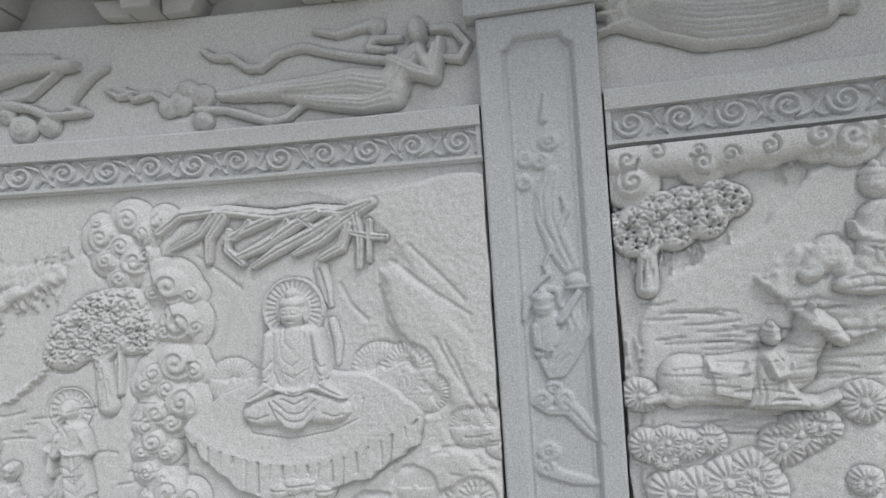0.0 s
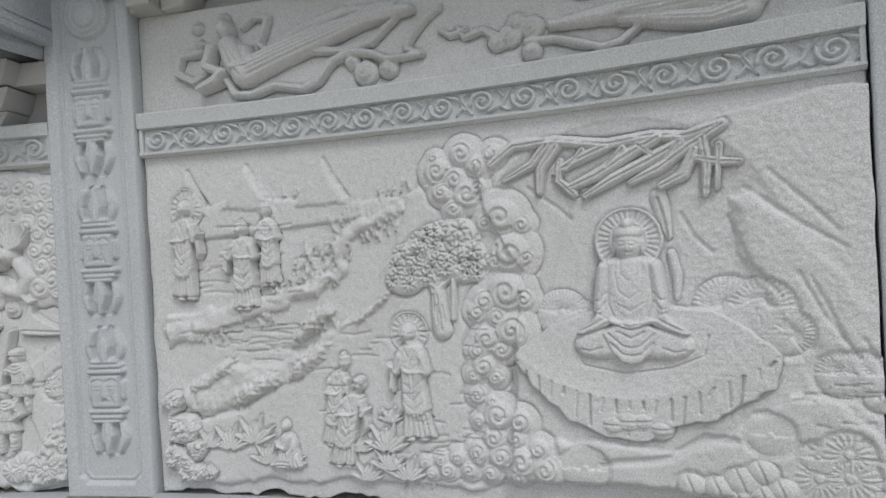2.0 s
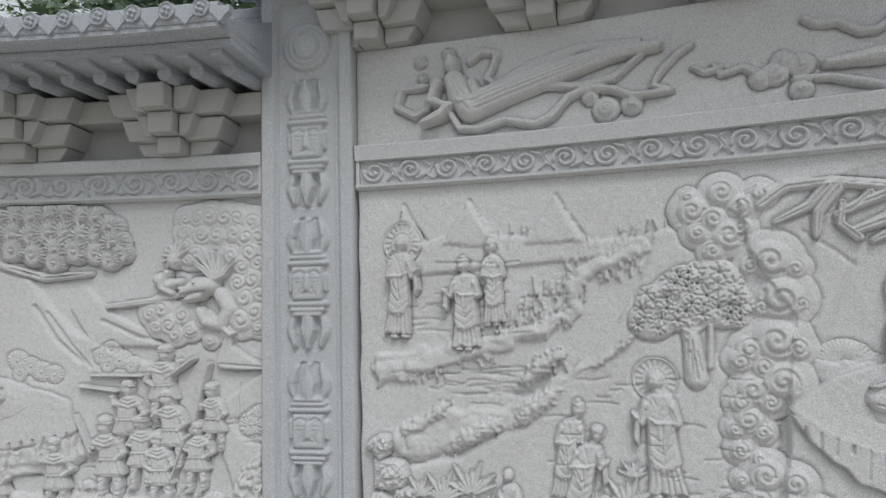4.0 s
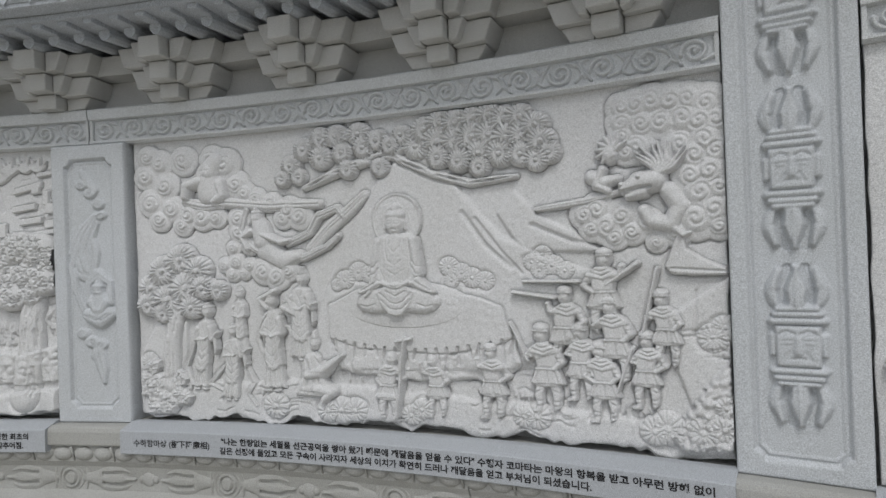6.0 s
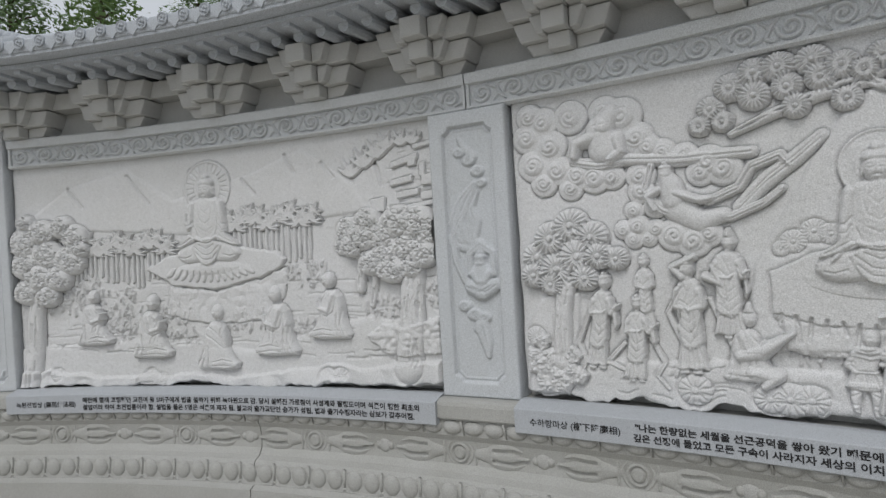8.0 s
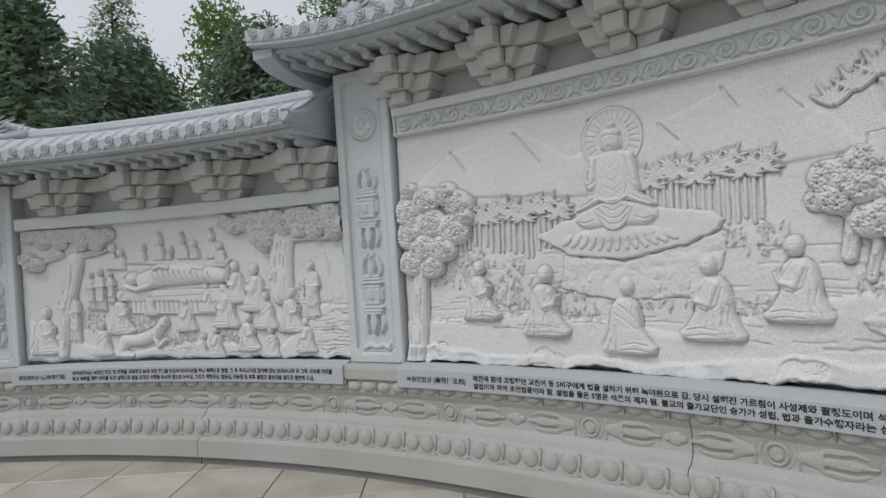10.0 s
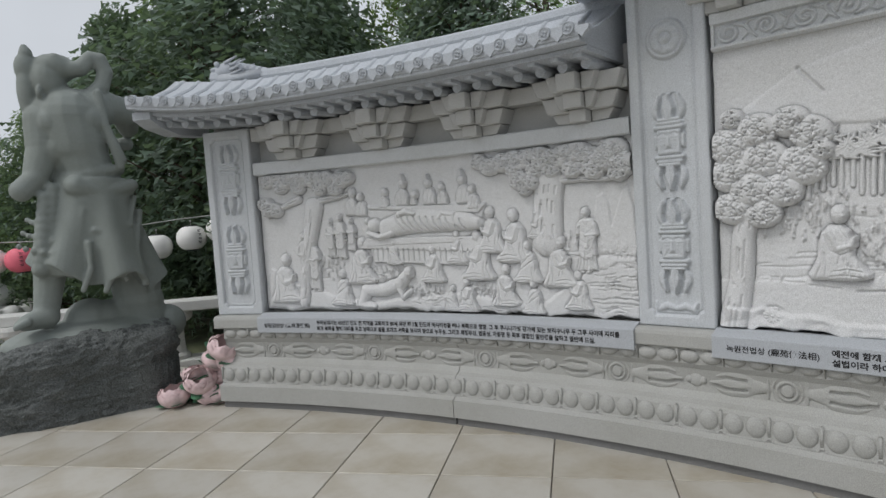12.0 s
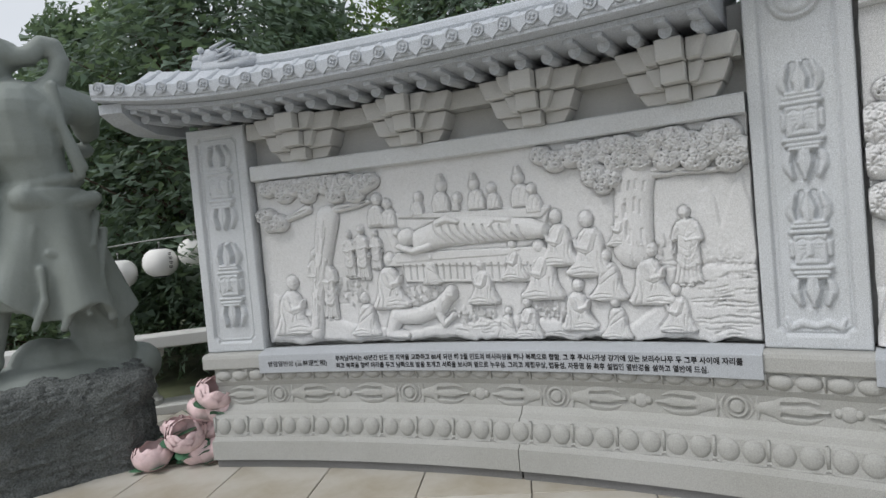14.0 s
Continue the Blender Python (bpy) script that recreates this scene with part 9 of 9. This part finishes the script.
lf = lotus_flower()
SPOT = [(-8.10, -3.512, 0.070, 0.0, 0.98), (-8.10, -3.298, 0.236, 0.5, 1.02), (-8.10, -3.137, 0.470, 0.4, 1.0), (-8.12, -3.225, 0.370, 0.2, 0.85), (-8.06, -3.090, 0.360, 0.2, 0.85), (-8.06, -3.235, 0.095, 0.2, 0.92), (-8.16, -3.375, 0.280, -0.2, 0.72), (-8.12, -3.130, 0.110, 0.1, 0.95), (-8.20, -3.150, 0.240, 0.1, 0.95)]
for i, (x, y, z, tip, k) in enumerate(SPOT):
    m = pose(x, y, max(z - 0.105, 0.0), 10 + 30 * tip, 16 + 24 * tip, 47 * i) @ Matrix.Scale(k, 4)
    if i == 0:
        lf.matrix_basis = pose(x, y, 0.0, 6, 8, 0)
    else:
        copy_thing(lf, m)
heap = thing("leaf_heap", "green paper lotus leaves under the flowers", "paper leaves")
bm = bmesh.new()
g = np.random.default_rng(3)
for i in range(34):
    y = -3.28 + g.uniform(-0.26, 0.16)
    x, z = -8.20 + g.uniform(-0.10, 0.10), g.uniform(0.01, 0.08 + 0.9 * max(0.0, y + 3.5))
    a, b = g.uniform(0, 6.28), g.uniform(-0.6, 0.6)
    vs = [bm.verts.new((x + 0.10 * math.cos(t) * math.cos(a) - 0.05 * math.sin(t) * math.sin(a), y + 0.10 * math.cos(t) * math.sin(a) + 0.05 * math.sin(t) * math.cos(a), z + 0.06 * math.cos(t) * b)) for t in [k * math.pi / 4 for k in range(8)]]
    bm.faces.new(vs)
part("leaves", bm, LOTUS_LEAF, heap)


# ---- paper lanterns on cables ----
def lantern(mat, label, bars=True):
    e = thing("paper_lantern", label, "lantern", "hanging paper lanterns")
    bm = bmesh.new()
    n, rings = 24, 22
    rows = []
    for j in range(rings + 1):
        f = j / rings
        t = math.pi * (0.10 + 0.80 * f)
        r = 0.175 * math.sin(t) ** 0.75 + 0.0035 * (1 if j % 2 else -1)
        z = 0.140 * math.cos(t) / math.cos(math.pi * 0.10)
        rows.append([bm.verts.new((r * math.cos(2 * math.pi * i / n), r * math.sin(2 * math.pi * i / n), z)) for i in range(n)])
    for a, b in zip(rows, rows[1:]):
        for i in range(n):
            bm.faces.new((a[i], a[(i + 1) % n], b[(i + 1) % n], b[i]))
    bm.faces.new(rows[0])
    bm.faces.new(rows[-1][::-1])
    part("shade", bm, mat, e, smooth=True)
    for z, nm in ((0.140, "top_ring"), (-0.146, "bottom_ring")):
        bm = bmesh.new()
        tube(bm, (0, 0, z - 0.006), (0, 0, z + 0.010), 0.072, 0.066, 16)
        part(nm, bm, POST, e)
    bm = bmesh.new()
    tube(bm, (0, 0, 0.145), (0, 0, 0.205), 0.004, 0.004, 6)
    ball(bm, (0, 0, 0.205), 0.012, 8, 6)
    part("hook", bm, WIRE, e)
    if bars:
        for side in (0.5, 3.3):
            bm = bmesh.new()
            for k in range(4):
                z = 0.075 - 0.045 * k
                r = 0.182 * (1 - (z / 0.26) ** 2)
                for w, dz in ((0.020, 0.012), (0.016, -0.004)):
                    a = side
                    p = Vector((r * math.cos(a), r * math.sin(a), z + dz))
                    t = Vector((-math.sin(a), math.cos(a), 0))
                    o = Vector((math.cos(a), math.sin(a), 0)) * 0.003
                    q = [p - t * w + o, p + t * w + o, p + t * w + o + Vector((0, 0, 0.008)), p - t * w + o + Vector((0, 0, 0.008))]
                    bm.faces.new([bm.verts.new(v) for v in q])
            part("writing", bm, INK, e, "small dark written marks")
    return e


white = lantern(PAPER_W, "white ribbed paper lantern with dark writing")
pink = lantern(PAPER_P, "pink ribbed paper lantern with dark writing")
cream = lantern(PAPER_Y, "cream ribbed paper lantern", False)
orange = lantern(PAPER_O, "small orange paper lantern", False)
big = [(white, (-10.150, -3.944, 1.288), 20), (white, (-10.150, -4.321, 1.214), 60), (pink, (-10.150, -5.771, 1.176), 200), (white, (-10.150, -6.091, 1.178), 150), (cream, (-10.150, -6.239, 1.276), 0), (white, (-10.150, -6.579, 1.195), 90), (white, (-10.150, -6.903, 1.198), 180), (pink, (-10.150, -7.203, 1.244), 30), (white, (-10.150, -3.615, 1.359), 10)]
small = [(orange, (-15.000, -9.974, 0.721), 0), (white, (-15.000, -9.766, 0.789), 0), (pink, (-15.000, -9.561, 0.720), 0), (white, (-15.000, -9.362, 0.800), 0), (pink, (-15.000, -9.233, 0.716), 40), (orange, (-15.000, -8.962, 0.885), 0), (white, (-15.000, -10.138, 0.776), 0)]
used = set()
for kind, loc, rz in big + small:
    k = 0.92 if loc[0] > -12 else 0.75
    m = pose(*loc, 0, 0, rz) @ Matrix.Scale(k, 4)
    if kind.name in used:
        o = copy_thing(kind, m)
        o.scale = (k, k, k)
    else:
        kind.matrix_basis = m
        used.add(kind.name)


def cable(name, pts, r=0.006):
    cu = bpy.data.curves.new(name, "CURVE")
    cu.dimensions, cu.bevel_depth, cu.bevel_resolution = "3D", r, 2
    sp = cu.splines.new("POLY")
    sp.points.add(len(pts) - 1)
    for p, q in zip(sp.points, pts):
        p.co = (*q, 1)
    cu.materials.append(WIRE)
    return tagged(new(name, cu), "thin grey cable that carries the paper lanterns", "cable")


cable("lantern_cable", [(-10.150, -7.205, 1.420), (-10.150, -6.532, 1.399), (-10.150, -6.065, 1.383), (-10.150, -5.601, 1.367), (-10.150, -4.540, 1.462), (-10.150, -4.082, 1.503), (-10.150, -3.597, 1.528), (-10.150, -2.987, 1.584)])
cable("lantern_cable", [(-15.000, -10.142, 0.946), (-15.000, -9.506, 0.949), (-15.000, -8.871, 0.952), (-15.000, -8.023, 0.970)], 0.008)
cable("power_line", [(-40.000, -30.680, 3.575), (-40.000, -26.749, 3.386), (-40.000, -20.074, 3.009)], 0.03)
cable("power_line", [(-40.000, -30.708, 3.370), (-40.000, -26.781, 3.148), (-40.000, -20.107, 2.740)], 0.03)

# ---- dark post, stone rail, distant seated statue ----
post = thing("dark_post", "dark painted square post behind the rail", "post")
bm = bevel_box(-0.04, 0.04, -0.04, 0.04, 0.0, 1.05, 0.004)
part("post_body", bm, POST, post)
post.matrix_basis = pose(-10.4, (-10.600, -6.557, 0.489)[1], 0, 0, 3, 8)

rail = thing("stone_rail", "low pale granite balustrade with carved posts", "railing")
bm = bevel_box(-7.2, 0.0, -0.13, 0.13, 0.555, 0.665, 0.012)
part("top_rail", bm, RAIL, rail)
bm = bevel_box(0.03, 1.55, -0.13, 0.13, 0.555, 0.665, 0.012)
part("top_rail", bm, RAIL, rail)
bm = bevel_box(-7.2, 1.5, -0.16, 0.16, -0.02, 0.06, 0.01)
part("foot_rail", bm, RAIL, rail)


def baluster(x):
    bm = bmesh.new()
    prof = [(0.0, 0.05), (0.15, 0.05), (0.15, 0.10), (0.11, 0.13), (0.10, 0.20), (0.095, 0.36), (0.10, 0.40), (0.13, 0.43), (0.19, 0.47), (0.20, 0.52), (0.19, 0.556), (0.0, 0.556)]
    n = 24
    rows = [[bm.verts.new((x + r * (1 + (0.05 * (k % 2) if 0.12 < z < 0.42 else 0)) * math.cos(2 * math.pi * k / n), r * math.sin(2 * math.pi * k / n), z)) for k in range(n)] for r, z in prof[1:-1]]
    for a, b in zip(rows, rows[1:]):
        for k in range(n):
            bm.faces.new((a[k], a[(k + 1) % n], b[(k + 1) % n], b[k]))
    bm.faces.new(rows[0])
    bm.faces.new(rows[-1])
    part("baluster", bm, RAIL, rail, "carved granite baluster with a scrolled capital")


for x in (-6.6, -5.1, -3.6, -2.05, -0.55, 0.9):
    baluster(x)
rail.matrix_basis = pose(-9.55, -4.95, 0, 0, 0, 97)

lump = Lump()
lump.tube((0, 0, 0), (0, 0, 0.30), 0.62, 0.74, 28)
for i in range(16):
    a = i * math.pi / 8
    lump.ball((0.70 * math.cos(a), 0.70 * math.sin(a), 0.20), 0.15)
lump.ball((0, 0, 0.46), 0.5, 20, 12, (1.0, 0.9, 0.42))
for s in (-1, 1):
    lump.ball((0.30 * s, -0.16, 0.46), 0.25, 14, 10, (1.2, 1, 0.7))
    lump.ball((0.27 * s, 0, 0.80), 0.13, 12, 8, (1, 1, 2.2))
lump.ball((0, 0.05, 0.80), 0.30, 18, 12, (0.95, 0.8, 1.35))
lump.ball((0, 0.03, 1.30), 0.17, 16, 12, (0.9, 1, 1.15))
lump.ball((0, 0.03, 1.50), 0.07)
me = lump.mesh("seated_statue_stone", WHITE_STONE)
seat = new("seated_statue", me)
r = seat.modifiers.new("fuse", "REMESH")
r.mode, r.voxel_size, r.use_smooth_shade = "VOXEL", 0.03, True
seat.matrix_basis = pose(-12.6, -7.85, 0.12, 0, 0, 40)
tagged(seat, "white stone seated statue on a lotus base", "statue")
stand_ = thing("statue_stand", "pale stone stand under the seated statue", "pedestal")
bm = bmesh.new()
tube(bm, (0, 0, -0.05), (0, 0, 0.125), 0.80, 0.76, 24)
part("stand_body", bm, WHITE_STONE, stand_)
stand_.matrix_basis = pose(-12.6, -7.85, 0)

# rows of paper lotuses beyond the rail
for i in range(11):
    copy_thing(lf, pose(-9.15 - 0.05 * (i % 2), -5.15 - 0.21 * i, 0.0, 6 * (i % 3), -5, 50 * i) @ Matrix.Scale(0.85, 4))


# ---- trees and shrubs ----
def leaves(lump, c, r, n, size, rng, squash=1.0):
    for _ in range(n):
        d = Vector((rng.normal(), rng.normal(), rng.normal() * squash)).normalized() * r * rng.uniform(0.35, 1.0) ** 0.5
        p = Vector(c) + Vector((d.x, d.y, d.z * squash))
        a = Vector((rng.normal(), rng.normal(), rng.normal() * 0.6)).normalized()
        b = a.orthogonal().normalized()
        s = size * rng.uniform(0.6, 1.3)
        q = [p - b * s * 0.35, p + a * s * 0.7 - b * s * 0.1, p + a * s * 1.1, p + a * s * 0.6 + b * s * 0.35]
        k = len(lump.v)
        lump.v += [tuple(v) for v in q]
        lump.f.append((k, k + 1, k + 2, k + 3))


def make_tree(name, label, h, wide, mat, seed, n_clump=70, n_leaf=95, pointed=0.5, leaf=0.12):
    e = thing(name, label, "tree", "trees behind the wall")
    rng = np.random.default_rng(seed)
    bm = Lump()
    bm.tube((0, 0, -0.1), (0.03, 0.02, h * 0.5), 0.13, 0.08, 9)
    bm.tube((0.03, 0.02, h * 0.5), (0.0, 0.05, h * 0.93), 0.08, 0.015, 8)
    tips = []
    for i in range(n_clump):
        f = 0.12 + 0.88 * (i + rng.uniform(0, 1)) / n_clump
        spread = wide * (math.sin(math.pi * min(1, 0.18 + 0.82 * f)) ** (0.8 + 0.5 * pointed)) * rng.uniform(0.45, 1.08)
        a = i * 2.4 + rng.uniform(-0.4, 0.4)
        z = h * f
        tip = (spread * math.cos(a), spread * math.sin(a), z)
        bm.tube((0.02, 0.03, max(0.3, z - 0.55 * spread)), tip, 0.028, 0.006, 5)
        tips.append((tip, 0.20 + 0.30 * wide * 0.55 * rng.uniform(0.6, 1.2)))
    trunk = new("trunk", bm.mesh("trunk", BARK))
    trunk.parent = e
    bm = Lump()
    for tip, r in tips:
        leaves(bm, tip, r, n_leaf, leaf, rng, 0.85)
    o = new("crown", bm.mesh("crown", mat))
    o.parent = e
    return e


T1 = make_tree("broadleaf_tree", "tall green broadleaf tree with an uneven crown", 6.6, 1.6, LEAF, 11, 80, 100, 0.7, 0.11)
T2 = make_tree("dark_tree", "dense dark green tree behind the wall", 5.6, 1.9, LEAF_DARK, 12, 120, 130, 0.3, 0.135)
T3 = make_tree("slim_tree", "slim upright green tree with feathery top", 7.2, 1.15, LEAF, 13, 80, 95, 1.1, 0.10)


def polar(th, r):
    return CX + r * math.cos(radians(th)), CY + r * math.sin(radians(th))


PLANT = ((T1, 175, 12.8, 0.80), (T2, 171, 11.8, 0.92), (T3, 167, 13.0, 0.84), (T2, 163, 11.4, 0.76), (T1, 158.5, 12.4, 0.78), (T2, 179, 12.6, 0.80), (T2, 154, 11.6, 0.78), (T1, 150, 12.6, 0.84), (T3, 146, 13.2, 0.86), (T2, 183, 13.2, 0.68), (T2, 187, 14.0, 0.56),
         (T1, 140, 13.2, 0.84), (T2, 134, 12.6, 0.88), (T1, 127, 13.0, 0.95), (T2, 120, 12.6, 1.0), (T1, 113, 13.0, 1.0), (T2, 106, 12.6, 1.05), (T3, 99, 13.2, 1.0), (T2, 93, 13.0, 1.0), (T3, 190, 13.5, 0.46), (T1, 187.5, 13.8, 0.52), (T2, 193, 13.9, 0.44), (T1, 196.5, 15.0, 0.34), (T2, 168, 14.8, 0.86), (T2, 176, 15.0, 0.9))
used = set()
for i, (kind, th, r, k) in enumerate(PLANT):
    x, y = polar(th, r)
    m = pose(x, y, 0, 0, 0, 77 * i) @ Matrix.Scale(k, 4)
    if kind.name in used:
        o = copy_thing(kind, m)
        o.scale = (k, k, k)
    else:
        kind.matrix_basis = m
        used.add(kind.name)


def shrub(name, label, x0, y0, x1, y1, h, n, mat, seed, leaf=0.07):
    bm = Lump()
    rng = np.random.default_rng(seed)
    for i in range(n):
        f = (i + rng.uniform(0, 1)) / n
        c = (x0 + (x1 - x0) * f + rng.normal() * 0.25, y0 + (y1 - y0) * f + rng.normal() * 0.25, h * rng.uniform(0.2, 0.85))
        leaves(bm, c, 0.42 * h ** 0.4, 120, leaf, rng, 0.8)
    return tagged(new(name, bm.mesh(name, mat)), label, "shrub", kind="stuff")


shrub("hedge", "dark green hedge behind the rail", -10.9, -1.6, -11.2, -5.6, 1.7, 80, LEAF_DARK, 21, 0.10)
shrub("hedge", "green shrubs beyond the lanterns", -13.6, -5.6, -17.5, -12.0, 1.2, 70, LEAF, 22, 0.12)
shrub("flower_bed_plants", "low bright green plants behind the rail", -10.1, -5.2, -10.0, -9.0, 0.28, 26, LEAF, 23, 0.05)
shrub("far_wood", "distant dark wooded ridge", -34, -6, -46, -34, 4.2, 90, LEAF_DARK, 24, 0.5)

# ---- paving of square slabs ----
floor = thing("floor", "beige granite paving of square slabs, damp and stained", "paving", kind="structure")
T0, STEP = (-7.056, -1.929), 0.60
EX = (math.cos(radians(74.4)), math.sin(radians(74.4)))
EY = (EX[1], -EX[0])
bed = mesh_ob("mortar_bed", [(-13.5, -22, -0.012), (14, -22, -0.012), (14, 2.45, -0.012), (-9.2, 2.45, -0.012), (-9.6, -3.4, -0.012), (-9.7, -5.0, -0.012), (-10.0, -8, -0.012)], [(0, 1, 2, 3, 4, 5, 6)], JOINT, floor)
bm = bevel_box(-0.2965, 0.2965, -0.2965, 0.2965, -0.03, 0.0, 0.003)
slab = part("slab", bm, PAVING, floor)
first, rest = True, []
g = np.random.default_rng(9)
for i in range(-30, 30):
    for j in range(-12, 40):
        x = T0[0] + EX[0] * STEP * (i + 0.5) + EY[0] * STEP * (j + 0.5)
        y = T0[1] + EX[1] * STEP * (i + 0.5) + EY[1] * STEP * (j + 0.5)
        if math.hypot(x - CX, y - CY) > 8.55 and not (x > -9.75 - 0.05 * (y + 5) and y < -3.3):
            continue
        if not (-10.3 < x < 8 and -14 < y < 2.4):
            continue
        m = pose(x, y, 0.0, g.uniform(-0.05, 0.05), g.uniform(-0.05, 0.05), 74.4)
        if math.hypot(x + 6.6, y + 2.9) < 5.4 and x < -2.2:
            if first:
                slab.matrix_basis, first = m, False
            else:
                again(slab, m, floor)
        else:
            rest.append((x, y))
verts, faces = [], []
for x, y in rest:
    k = len(verts)
    for a, b in ((-1, -1), (1, -1), (1, 1), (-1, 1)):
        verts.append((x + 0.2965 * (a * EX[0] + b * EY[0]), y + 0.2965 * (a * EX[1] + b * EY[1]), 0.0))
    faces.append((k, k + 1, k + 2, k + 3))
far = mesh_ob("slabs_beyond", verts, faces, PAVING, floor)
far["kind"] = "stuff"
